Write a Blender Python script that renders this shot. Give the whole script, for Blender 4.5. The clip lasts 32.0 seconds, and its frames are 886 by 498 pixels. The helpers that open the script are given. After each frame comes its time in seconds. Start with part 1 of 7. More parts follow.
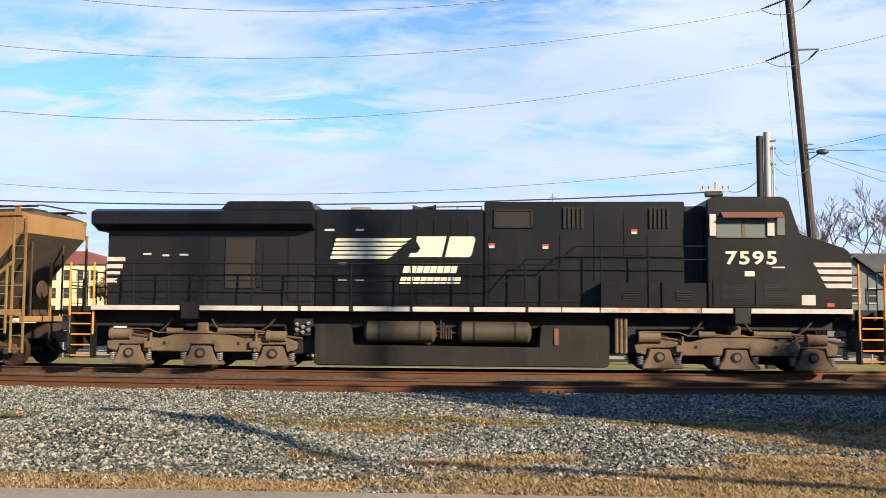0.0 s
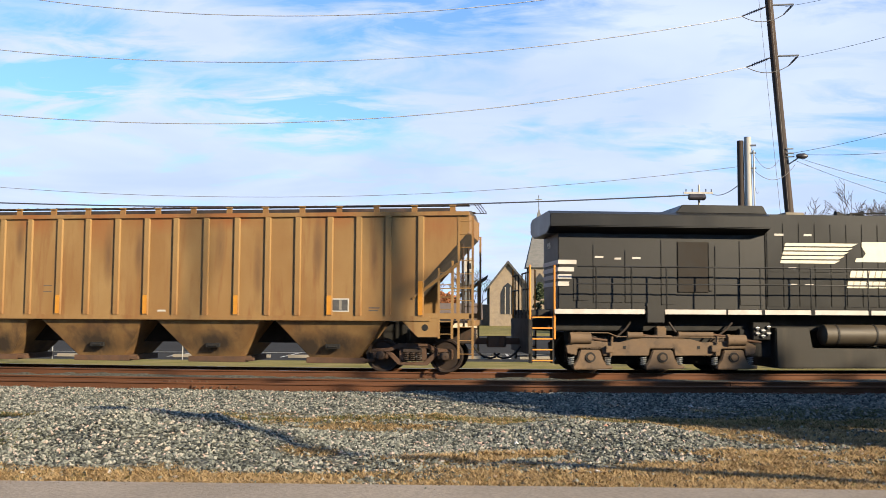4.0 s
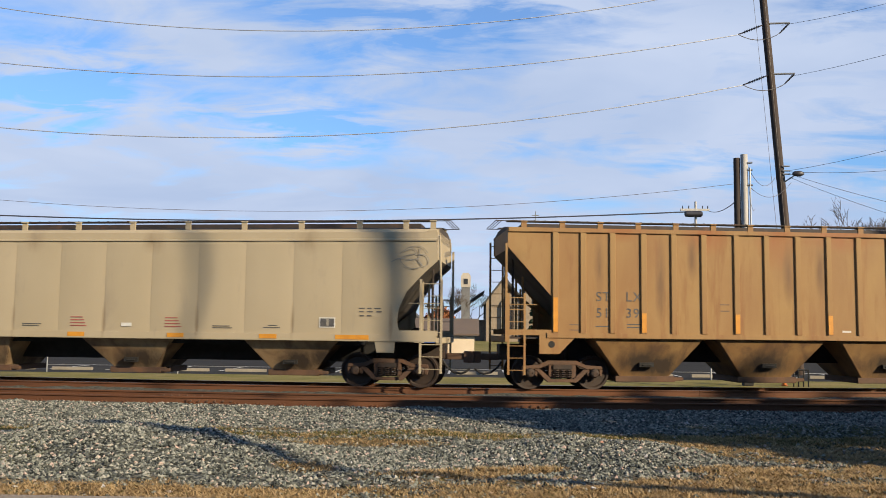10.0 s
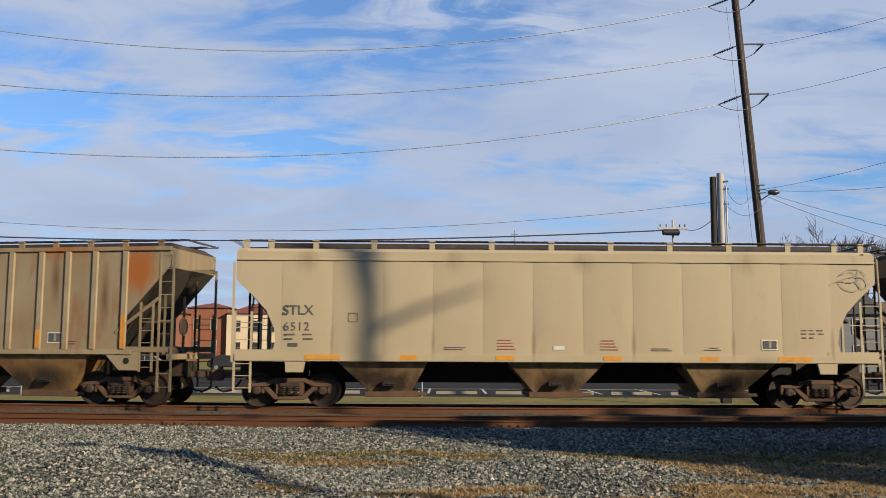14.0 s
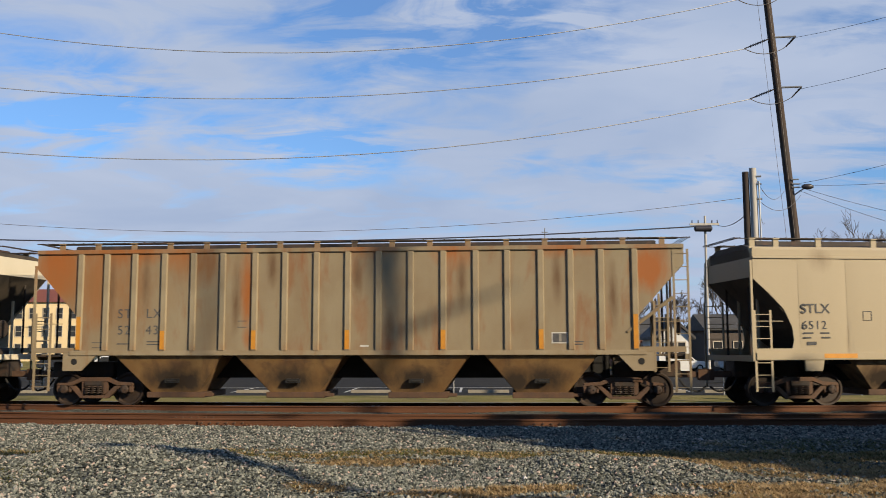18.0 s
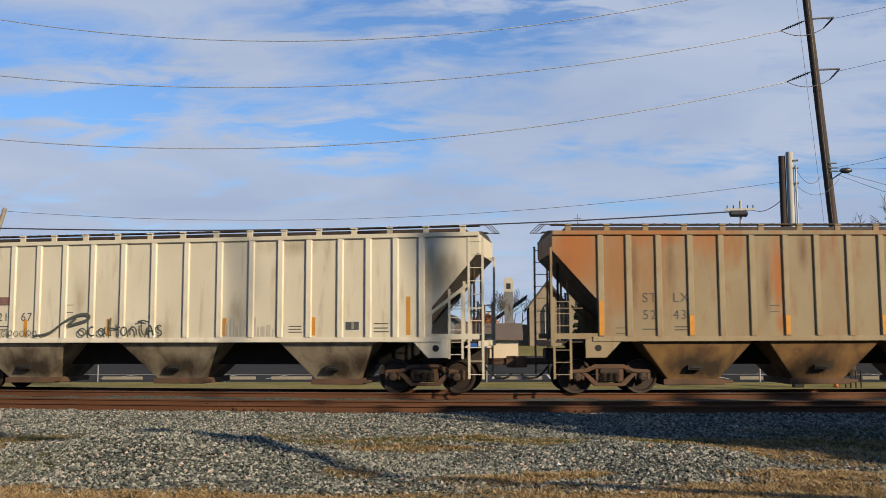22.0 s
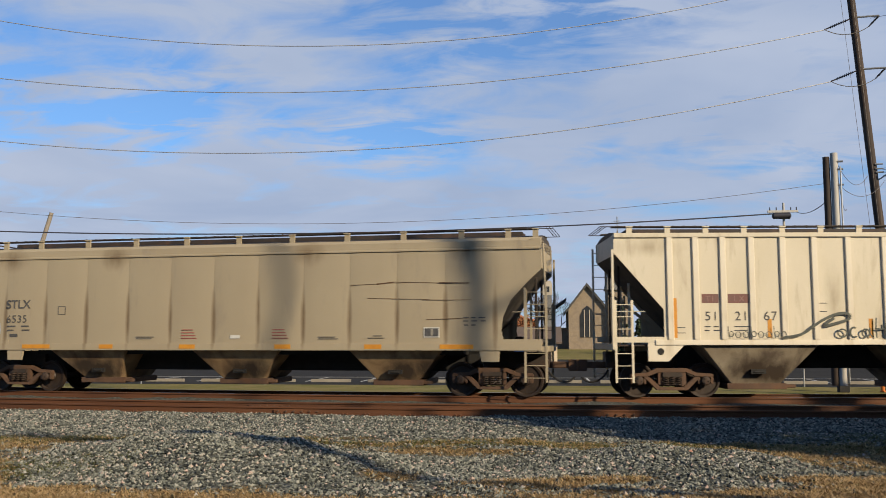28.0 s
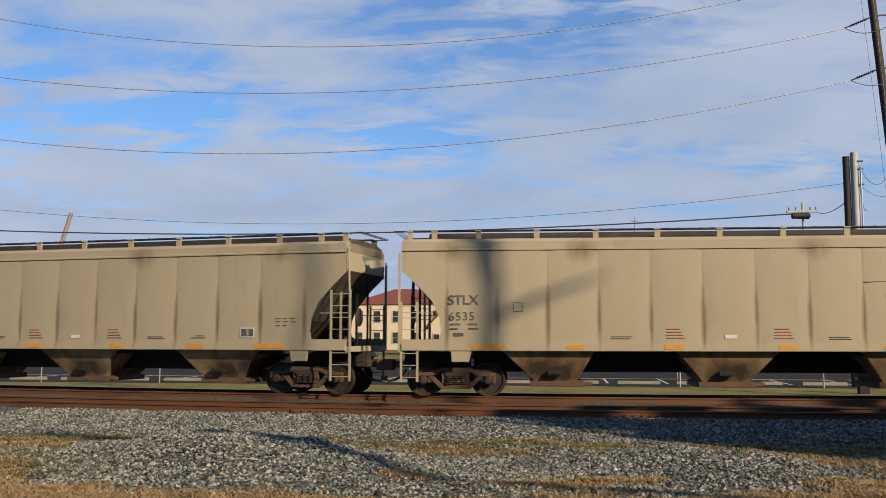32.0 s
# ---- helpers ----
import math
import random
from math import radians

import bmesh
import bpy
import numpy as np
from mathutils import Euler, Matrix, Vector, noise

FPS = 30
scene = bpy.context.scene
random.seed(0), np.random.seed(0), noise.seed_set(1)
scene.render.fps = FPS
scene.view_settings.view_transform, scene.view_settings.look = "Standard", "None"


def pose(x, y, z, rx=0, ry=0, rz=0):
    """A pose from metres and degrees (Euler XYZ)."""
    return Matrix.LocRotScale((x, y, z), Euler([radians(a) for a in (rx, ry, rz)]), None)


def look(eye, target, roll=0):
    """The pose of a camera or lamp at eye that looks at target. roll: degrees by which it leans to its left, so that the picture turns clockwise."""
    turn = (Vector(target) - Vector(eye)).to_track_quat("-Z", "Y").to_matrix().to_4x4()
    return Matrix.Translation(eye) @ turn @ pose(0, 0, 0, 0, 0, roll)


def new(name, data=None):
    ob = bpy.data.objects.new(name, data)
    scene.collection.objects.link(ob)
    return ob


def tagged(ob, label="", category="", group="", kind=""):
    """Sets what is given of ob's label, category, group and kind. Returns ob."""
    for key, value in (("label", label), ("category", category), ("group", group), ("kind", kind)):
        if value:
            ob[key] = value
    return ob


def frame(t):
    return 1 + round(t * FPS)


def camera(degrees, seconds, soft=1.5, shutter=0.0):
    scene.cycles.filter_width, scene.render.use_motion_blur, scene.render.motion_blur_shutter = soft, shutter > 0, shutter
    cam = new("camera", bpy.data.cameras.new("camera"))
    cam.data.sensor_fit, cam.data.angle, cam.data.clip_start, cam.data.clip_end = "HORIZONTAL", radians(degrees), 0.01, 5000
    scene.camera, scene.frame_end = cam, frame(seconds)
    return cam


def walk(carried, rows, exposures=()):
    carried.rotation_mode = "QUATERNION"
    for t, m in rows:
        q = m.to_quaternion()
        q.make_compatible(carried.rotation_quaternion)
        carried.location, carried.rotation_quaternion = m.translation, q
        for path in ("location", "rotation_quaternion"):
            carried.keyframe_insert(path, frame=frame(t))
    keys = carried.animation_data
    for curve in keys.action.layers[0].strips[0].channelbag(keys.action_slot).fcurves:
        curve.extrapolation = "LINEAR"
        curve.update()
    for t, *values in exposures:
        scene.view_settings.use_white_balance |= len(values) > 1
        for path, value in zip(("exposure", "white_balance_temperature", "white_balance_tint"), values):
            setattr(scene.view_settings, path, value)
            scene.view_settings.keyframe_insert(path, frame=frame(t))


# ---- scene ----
# ---- camera and its walk ----
cam = camera(52.0, 32.0, 0.85, 0.25)
PATH = [
    (0.0, pose(0.0, 0.55, 1.62, 93.98, -0.34, 2.53)),
    (0.2, pose(0.0, 0.25, 1.62, 94.03, -0.46, 2.34)),
    (0.35, pose(0.0, 0.04, 1.62, 94.08, -0.56, 2.18)),
    (0.5, pose(0.0, 0.0, 1.62, 94.10, -0.65, 2.08)),
    (1.0, pose(0.0, 0.0, 1.62, 94.06, -0.63, 1.90)),
    (1.5, pose(0.0, 0.0, 1.62, 94.07, -0.76, 1.63)),
    (2.0, pose(0.0, 0.0, 1.62, 94.07, -0.38, 2.05)),
    (2.5, pose(0.0, 0.0, 1.62, 93.93, -0.29, 2.07)),
    (3.0, pose(0.0, 0.0, 1.62, 93.98, -0.46, 1.79)),
    (3.5, pose(0.0, 0.0, 1.62, 94.04, -0.32, 1.72)),
    (5.5, pose(0.0, 0.0, 1.62, 94.09, -0.75, 1.15)),
    (6.0, pose(0.0, 0.0, 1.62, 93.97, -1.45, 1.24)),
    (6.5, pose(0.0, 0.0, 1.62, 94.52, -0.81, 1.00)),
    (7.0, pose(0.0, 0.0, 1.62, 94.74, -0.98, 1.21)),
    (7.5, pose(0.0, 0.0, 1.62, 94.86, -0.80, 1.39)),
    (8.0, pose(0.0, 0.0, 1.62, 95.00, -0.62, 1.51)),
    (8.5, pose(0.0, 0.0, 1.62, 94.79, -0.41, 1.36)),
    (9.0, pose(0.0, 0.0, 1.62, 94.75, -0.99, 1.40)),
    (9.5, pose(0.0, 0.0, 1.62, 94.99, -0.95, 1.51)),
    (10.0, pose(0.0, 0.0, 1.62, 95.03, -0.63, 1.45)),
    (10.5, pose(0.0, 0.0, 1.62, 95.06, -0.36, 1.24)),
    (11.0, pose(0.0, 0.0, 1.62, 95.18, -0.45, 0.83)),
    (11.5, pose(0.0, 0.0, 1.62, 95.34, -0.65, 0.63)),
    (12.0, pose(0.0, 0.0, 1.62, 95.56, -0.58, 0.29)),
    (12.5, pose(0.0, 0.0, 1.62, 95.89, -0.39, 0.29)),
    (13.0, pose(0.0, 0.0, 1.62, 96.20, -0.45, 0.46)),
    (13.5, pose(0.0, 0.0, 1.62, 96.28, -0.32, 0.20)),
    (14.0, pose(0.0, 0.0, 1.62, 96.25, -0.28, 0.16)),
    (14.5, pose(0.0, 0.0, 1.62, 96.31, -0.35, 0.14)),
    (16.5, pose(0.0, 0.0, 1.62, 96.40, -0.27, 0.93)),
    (17.0, pose(0.0, 0.0, 1.62, 96.32, -0.06, 1.52)),
    (17.5, pose(0.0, 0.0, 1.62, 96.31, 0.14, 1.63)),
    (18.0, pose(0.0, 0.0, 1.62, 96.18, 0.13, 2.12)),
    (18.5, pose(0.0, 0.0, 1.62, 95.98, 0.22, 2.72)),
    (19.0, pose(0.0, 0.0, 1.62, 95.83, 0.13, 2.77)),
    (19.5, pose(0.0, 0.0, 1.62, 95.74, 0.14, 3.42)),
    (20.0, pose(0.0, 0.0, 1.62, 95.56, -0.05, 3.70)),
    (20.5, pose(0.0, 0.0, 1.62, 95.31, 0.07, 3.78)),
    (21.0, pose(0.0, 0.0, 1.62, 95.41, 0.12, 3.94)),
    (21.5, pose(0.0, 0.0, 1.62, 95.42, 0.12, 4.05)),
    (22.0, pose(0.0, 0.0, 1.62, 95.36, 0.21, 4.18)),
    (22.5, pose(0.0, 0.0, 1.62, 95.52, 0.20, 4.26)),
    (23.0, pose(0.0, 0.0, 1.62, 95.56, 0.26, 4.34)),
    (23.5, pose(0.0, 0.0, 1.62, 95.64, 0.20, 4.38)),
    (24.0, pose(0.0, 0.0, 1.62, 95.71, 0.24, 4.60)),
    (24.5, pose(0.0, 0.0, 1.62, 95.71, 0.18, 4.67)),
    (25.0, pose(0.0, 0.0, 1.62, 95.68, 0.30, 4.72)),
    (25.5, pose(0.0, 0.0, 1.62, 95.66, 0.27, 4.99)),
    (26.0, pose(0.0, 0.0, 1.62, 95.62, 0.21, 5.21)),
    (26.5, pose(0.0, 0.0, 1.62, 95.61, 0.41, 5.31)),
    (28.5, pose(0.0, 0.0, 1.62, 95.57, -0.03, 6.96)),
    (29.0, pose(0.0, 0.0, 1.62, 95.70, -0.02, 7.07)),
    (29.5, pose(0.0, 0.0, 1.62, 95.42, -0.02, 6.82)),
    (30.0, pose(0.0, 0.0, 1.62, 94.90, 0.16, 7.18)),
    (30.5, pose(0.0, 0.0, 1.62, 95.14, 0.29, 7.48)),
    (31.0, pose(0.0, 0.0, 1.62, 95.29, 0.34, 7.50)),
    (31.5, pose(0.0, 0.0, 1.62, 95.41, 0.17, 7.73)),
    (32.0, pose(0.0, 0.0, 1.62, 95.57, -0.05, 7.65)),
]
walk(cam, PATH, [(0, 1.42), (3.5, 1.40), (6, 1.28), (8, 1.16), (10, 1.0), (13, 0.77), (18, 0.72), (24, 0.66), (32, 0.64)])

# ---- sky, sun and exposure ----
SUN_AZ, SUN_EL = 130.0, 24.0   # degrees clockwise from +y (straight ahead), and up
scene.view_settings.exposure = 0.0


def link(nt, a, b):
    nt.links.new(a, b)


def node(nt, kind, **props):
    n = nt.nodes.new(kind)
    for k, v in props.items():
        if k in n.inputs:
            n.inputs[k].default_value = v
    return n


def mathn(nt, op, a, b=None, clamp=False):
    n = nt.nodes.new("ShaderNodeMath")
    n.operation, n.use_clamp = op, clamp
    for i, v in enumerate((a, b)):
        if v is None:
            continue
        if isinstance(v, (int, float)):
            n.inputs[i].default_value = v
        else:
            link(nt, v, n.inputs[i])
    return n.outputs[0]


def ramp(nt, fac, stops):
    n = nt.nodes.new("ShaderNodeValToRGB")
    while len(n.color_ramp.elements) < len(stops):
        n.color_ramp.elements.new(0.5)
    for e, (p, c) in zip(n.color_ramp.elements, stops):
        e.position = p
        e.color = (*c, 1) if isinstance(c, tuple) else (c, c, c, 1)
    link(nt, fac, n.inputs[0])
    return n.outputs[0]


def mixc(nt, fac, a, b, mode="MIX"):
    n = nt.nodes.new("ShaderNodeMix")
    n.data_type, n.blend_type = "RGBA", mode
    for sock, v in ((n.inputs[0], fac), (n.inputs[6], a), (n.inputs[7], b)):
        if isinstance(v, (int, float)):
            sock.default_value = v
        elif isinstance(v, tuple):
            sock.default_value = (*v, 1)
        else:
            link(nt, v, sock)
    return n.outputs[2]


def noisen(nt, vec, scale, detail=4.0, rough=0.55, distort=0.0):
    n = node(nt, "ShaderNodeTexNoise", Scale=scale, Detail=detail, Roughness=rough, Distortion=distort)
    link(nt, vec, n.inputs["Vector"])
    return n.outputs[0]


def mapped(nt, vec, loc=(0, 0, 0), rot=(0, 0, 0), scale=(1, 1, 1)):
    n = nt.nodes.new("ShaderNodeMapping")
    n.inputs["Location"].default_value = loc
    n.inputs["Rotation"].default_value = rot
    n.inputs["Scale"].default_value = scale
    link(nt, vec, n.inputs["Vector"])
    return n.outputs[0]


def make_sky():
    world = bpy.data.worlds.new("sky")
    scene.world = world
    world.use_nodes = True
    nt = world.node_tree
    nt.nodes.clear()
    sky = nt.nodes.new("ShaderNodeTexSky")
    sky.sky_type, sky.sun_disc = "NISHITA", False
    sky.sun_elevation, sky.sun_rotation = radians(SUN_EL), radians(SUN_AZ)
    sky.air_density, sky.dust_density, sky.ozone_density = 1.0, 0.6, 1.5
    co = nt.nodes.new("ShaderNodeTexCoord").outputs["Generated"]
    # flatten the directions onto a cloud deck: x / (z + c), y / (z + c)
    sep = nt.nodes.new("ShaderNodeSeparateXYZ")
    link(nt, co, sep.inputs[0])
    up = mathn(nt, "MAXIMUM", mathn(nt, "ADD", sep.outputs[2], 0.16), 0.05)
    comb = nt.nodes.new("ShaderNodeCombineXYZ")
    link(nt, mathn(nt, "DIVIDE", sep.outputs[0], up), comb.inputs[0])
    link(nt, mathn(nt, "DIVIDE", sep.outputs[1], up), comb.inputs[1])
    deck = mapped(nt, comb.outputs[0], SKY_SHIFT, (0, 0, radians(SKY_TURN)), (1.0, 1.35, 1))
    big = noisen(nt, deck, 0.75, 4.0, 0.5, 0.6)
    fine = noisen(nt, mapped(nt, comb.outputs[0], (3, 1, 0), (0, 0, radians(32)), (1, 1.6, 1)), 2.6, 8.0, 0.58, 0.6)
    cover = mathn(nt, "ADD", 0.06, mathn(nt, "ADD", mathn(nt, "MULTIPLY", big, 0.42), mathn(nt, "MULTIPLY", fine, 0.80)))
    # ragged blue openings; clearer towards the sun's half of the sky
    warp = nt.nodes.new("ShaderNodeTexNoise")
    warp.inputs["Scale"].default_value, warp.inputs["Detail"].default_value = 6.0, 5.0
    link(nt, co, warp.inputs["Vector"])
    push = nt.nodes.new("ShaderNodeVectorMath")
    push.operation = "MULTIPLY_ADD"
    link(nt, warp.outputs["Color"], push.inputs[0])
    push.inputs[1].default_value = (0.16, 0.16, 0.10)
    link(nt, co, push.inputs[2])
    torn = mapped(nt, push.outputs[0], (-0.08, -0.08, -0.05))
    flat = mapped(nt, torn, (0, 0, 0), (0, 0, 0), (1, 1, 2.0))
    wisps = noisen(nt, mapped(nt, comb.outputs[0], (1, 6, 0), (0, 0, radians(-24)), (1, 2.0, 1)), 3.6, 7.0, 0.58, 0.8)
    tear = ramp(nt, wisps, [(0.38, 1.35), (0.62, 0.15)])
    for (gx, gz), width, amount in SKY_GAPS:
        n = nt.nodes.new("ShaderNodeVectorMath")
        n.operation = "DISTANCE"
        link(nt, flat, n.inputs[0])
        v = Vector((gx, 1.0, gz)).normalized()
        n.inputs[1].default_value = (v.x, v.y, v.z * 2.0)
        near = mathn(nt, "SUBTRACT", 1.0, mathn(nt, "DIVIDE", n.outputs["Value"], width), True)
        cover = mathn(nt, "SUBTRACT", cover, mathn(nt, "MULTIPLY", mathn(nt, "MULTIPLY", near, tear), amount))
    clear = ramp(nt, mathn(nt, "ADD", mathn(nt, "MULTIPLY", sep.outputs[1], -0.5), 0.5), [(0.25, 0.0), (0.6, 1.0)])
    cover = mathn(nt, "SUBTRACT", cover, mathn(nt, "MULTIPLY", clear, 0.62))
    high = ramp(nt, sep.outputs[2], [(0.45, 0.0), (0.75, 1.0)])
    cover = mathn(nt, "SUBTRACT", cover, mathn(nt, "MULTIPLY", high, 0.5))
    amount = ramp(nt, cover, [(0.36, 0.0), (0.66, 1.0)])
    low = ramp(nt, sep.outputs[2], [(0.02, 1.0), (0.16, 0.0)])
    amount = mathn(nt, "MAXIMUM", amount, mathn(nt, "MULTIPLY", low, 0.6))
    amount = mathn(nt, "ADD", mathn(nt, "MULTIPLY", amount, 0.86), 0.14)
    shade = noisen(nt, mapped(nt, comb.outputs[0], (9, 4, 0)), 1.6, 4.0, 0.5, 0.3)
    cloud = mixc(nt, ramp(nt, shade, [(0.35, 0.0), (0.68, 1.0)]), CLOUD_DIM, CLOUD_LIT)
    blue = mixc(nt, 1.0, sky.outputs[0], SKY_TINT, "MULTIPLY")
    full = mixc(nt, amount, blue, cloud)
    bg = node(nt, "ShaderNodeBackground", Strength=SKY_POWER)
    link(nt, full, bg.inputs[0])
    out = nt.nodes.new("ShaderNodeOutputWorld")
    link(nt, bg.outputs[0], out.inputs[0])


SKY_SHIFT, SKY_TURN = (2.3, 0.7, 0.0), 18.0
SKY_GAPS = [((-0.09, 0.385), 0.22, 0.42), ((-0.39, 0.30), 0.13, 0.28), ((-0.22, 0.238), 0.12, 0.40), ((-0.13, 0.232), 0.09, 0.3), ((-0.47, 0.26), 0.10, 0.26),
            ((0.05, 0.214), 0.07, 0.26), ((0.26, 0.178), 0.10, 0.28), ((0.16, 0.195), 0.07, 0.22), ((0.45, 0.355), 0.08, 0.30), ((0.45, 0.195), 0.13, 0.28), ((0.10, 0.36), 0.12, 0.22), ((0.30, 0.32), 0.07, 0.16), ((-0.62, 0.30), 0.2, 0.3)]
CLOUD_LIT, CLOUD_DIM = (4.62, 5.33, 6.85), (3.65, 4.5, 6.25)
SKY_TINT = (0.64, 1.05, 1.52)
SKY_POWER = 0.064
make_sky()

sun = new("sun", bpy.data.lights.new("sun", "SUN"))
sun.data.energy, sun.data.angle, sun.data.color = 4.6, radians(1.2), (1.0, 0.83, 0.58)
a, e = radians(SUN_AZ), radians(SUN_EL)
SUN_DIR = Vector((math.sin(a) * math.cos(e), math.cos(a) * math.cos(e), math.sin(e)))
sun.matrix_world = look(SUN_DIR * 200, (0, 0, 0))

# ---- materials ----
def dull(c):
    """Scales a base colour by 0.72, so that shade comes out deeper against the sky."""
    return tuple(v * 0.72 for v in c)


def surface(name, base, alt=None, rough=0.6, metal=0.0, scale=2.0, stretch=(1, 1, 1), streak=None, streak_amount=0.0,
            streak_scale=(1.2, 1.2, 0.12), bump=0.15, bump_scale=40.0, grain=0.12, spec=0.4, tint=0.0):
    """Painted or natural surface: broad patches, fine grain, streaks of dirt or rust and a fine relief."""
    base, alt, streak = dull(base), dull(alt) if alt else None, dull(streak) if streak else None
    m = bpy.data.materials.new(name)
    m.use_nodes = True
    nt = m.node_tree
    bsdf = nt.nodes["Principled BSDF"]
    co = nt.nodes.new("ShaderNodeTexCoord").outputs["Object"]
    patch = noisen(nt, mapped(nt, co, (3.1, 1.7, 0.4), (0, 0, 0), stretch), scale, 5.0, 0.6, 0.3)
    color = mixc(nt, ramp(nt, patch, [(0.32, 0.0), (0.68, 1.0)]), base, alt or tuple(c * 0.8 for c in base))
    if streak:
        s = noisen(nt, mapped(nt, co, (7.7, 0.3, 2.2), (0, 0, 0), streak_scale), 2.2, 6.0, 0.62, 0.4)
        lo = 0.66 - 0.30 * streak_amount
        color = mixc(nt, mathn(nt, "MULTIPLY", ramp(nt, s, [(lo, 0.0), (lo + 0.2, 1.0)]), 0.85), color, streak)
    g = noisen(nt, co, bump_scale, 3.0, 0.6)
    color = mixc(nt, grain, color, ramp(nt, g, [(0.3, 0.25), (0.7, 0.95)]), "MULTIPLY") if grain else color
    if tint:
        r = nt.nodes.new("ShaderNodeObjectInfo").outputs["Random"]
        color = mixc(nt, tint, color, ramp(nt, r, [(0.0, 0.35), (1.0, 1.0)]), "MULTIPLY")
    link(nt, color, bsdf.inputs["Base Color"])
    link(nt, ramp(nt, patch, [(0.2, min(1, rough + 0.1)), (0.8, max(0.05, rough - 0.12))]), bsdf.inputs["Roughness"])
    bsdf.inputs["Metallic"].default_value = metal
    bsdf.inputs["Specular IOR Level"].default_value = spec
    if bump:
        b = node(nt, "ShaderNodeBump", Strength=bump, Distance=0.02)
        link(nt, g, b.inputs["Height"])
        link(nt, b.outputs[0], bsdf.inputs["Normal"])
    return m


def glass(name, color=(0.25, 0.28, 0.30), rough=0.05):
    m = bpy.data.materials.new(name)
    m.use_nodes = True
    b = m.node_tree.nodes["Principled BSDF"]
    b.inputs["Base Color"].default_value = (*color, 1)
    b.inputs["Roughness"].default_value = rough
    b.inputs["Transmission Weight"].default_value = 0.6
    b.inputs["IOR"].default_value = 1.45
    return m


# ---- mesh tools ----
def box(bm, x0, x1, y0, y1, z0, z1, taper=None):
    v = [bm.verts.new((x, y, z)) for z in (z0, z1) for x, y in ((x0, y0), (x1, y0), (x1, y1), (x0, y1))]
    for f in ((3, 2, 1, 0), (4, 5, 6, 7), (0, 1, 5, 4), (1, 2, 6, 5), (2, 3, 7, 6), (3, 0, 4, 7)):
        bm.faces.new([v[i] for i in f])
    return v


def prism(bm, outline, a, b, axis="y"):
    """An outline (pairs) swept from a to b along an axis. Pairs are x, z for axis y; y, z for axis x; x, y for axis z."""
    def at(p, q):
        return {"y": (p[0], q, p[1]), "x": (q, p[0], p[1]), "z": (p[0], p[1], q)}[axis]
    lo = [bm.verts.new(at(p, a)) for p in outline]
    hi = [bm.verts.new(at(p, b)) for p in outline]
    n = len(outline)
    bm.faces.new(lo)
    bm.faces.new(hi[::-1])
    for i in range(n):
        bm.faces.new((lo[i], hi[i], hi[(i + 1) % n], lo[(i + 1) % n]))


def rod(bm, p, q, r, seg=8, r2=None):
    p, q = Vector(p), Vector(q)
    r2 = r if r2 is None else r2
    turn = (q - p).to_track_quat("Z", "Y").to_matrix()
    ring = [turn @ Vector((math.cos(6.28318 * i / seg), math.sin(6.28318 * i / seg), 0)) for i in range(seg)]
    lo = [bm.verts.new(p + c * r) for c in ring]
    hi = [bm.verts.new(q + c * r2) for c in ring]
    bm.faces.new(lo[::-1])
    bm.faces.new(hi)
    for i in range(seg):
        bm.faces.new((lo[i], lo[(i + 1) % seg], hi[(i + 1) % seg], hi[i]))


def tube(bm, points, r, seg=5):
    """One bent tube through points."""
    points = [Vector(p) for p in points]
    rings = []
    for i, p in enumerate(points):
        d = points[min(i + 1, len(points) - 1)] - points[max(i - 1, 0)]
        turn = d.to_track_quat("Z", "Y").to_matrix()
        rings.append([bm.verts.new(p + turn @ Vector((math.cos(6.28318 * k / seg) * r, math.sin(6.28318 * k / seg) * r, 0))) for k in range(seg)])
    for lo, hi in zip(rings, rings[1:]):
        for k in range(seg):
            bm.faces.new((lo[k], lo[(k + 1) % seg], hi[(k + 1) % seg], hi[k]))
    bm.faces.new(rings[0][::-1])
    bm.faces.new(rings[-1])


def bar(bm, p, q, w, d):
    """A flat bar from p to q, w wide along y and d deep."""
    rod(bm, p, q, max(w, d) * 0.62, 4)


def lathe(bm, profile, centre, axis="y", seg=24):
    """A round thing from pairs (distance along the axis, radius)."""
    rings = []
    for a, r in profile:
        ring = []
        for i in range(seg):
            c, s = math.cos(6.28318 * i / seg) * r, math.sin(6.28318 * i / seg) * r
            off = {"y": (c, a, s), "x": (a, c, s), "z": (c, s, a)}[axis]
            ring.append(bm.verts.new(Vector(centre) + Vector(off)))
        rings.append(ring)
    for lo, hi in zip(rings, rings[1:]):
        for i in range(seg):
            bm.faces.new((lo[i], lo[(i + 1) % seg], hi[(i + 1) % seg], hi[i]))
    bm.faces.new(rings[0][::-1])
    bm.faces.new(rings[-1])


def mesh_of(name, bm, material, bevel=0.0, smooth=False):
    bmesh.ops.recalc_face_normals(bm, faces=bm.faces)
    if bevel:
        sharp = [e for e in bm.edges if len(e.link_faces) == 2 and e.calc_face_angle(0) > 0.5]
        bmesh.ops.bevel(bm, geom=sharp, offset=bevel, segments=2, affect="EDGES", clamp_overlap=True)
    me = bpy.data.meshes.new(name)
    bm.to_mesh(me)
    bm.free()
    me.materials.append(material)
    if smooth:
        me.shade_smooth()
        me.set_sharp_from_angle(angle=radians(38))
    return me


def part(name, bm, material, parent=None, label="", bevel=0.0, smooth=False):
    ob = new(name, mesh_of(name, bm, material, bevel, smooth))
    if parent:
        ob.parent = parent
    return tagged(ob, label)


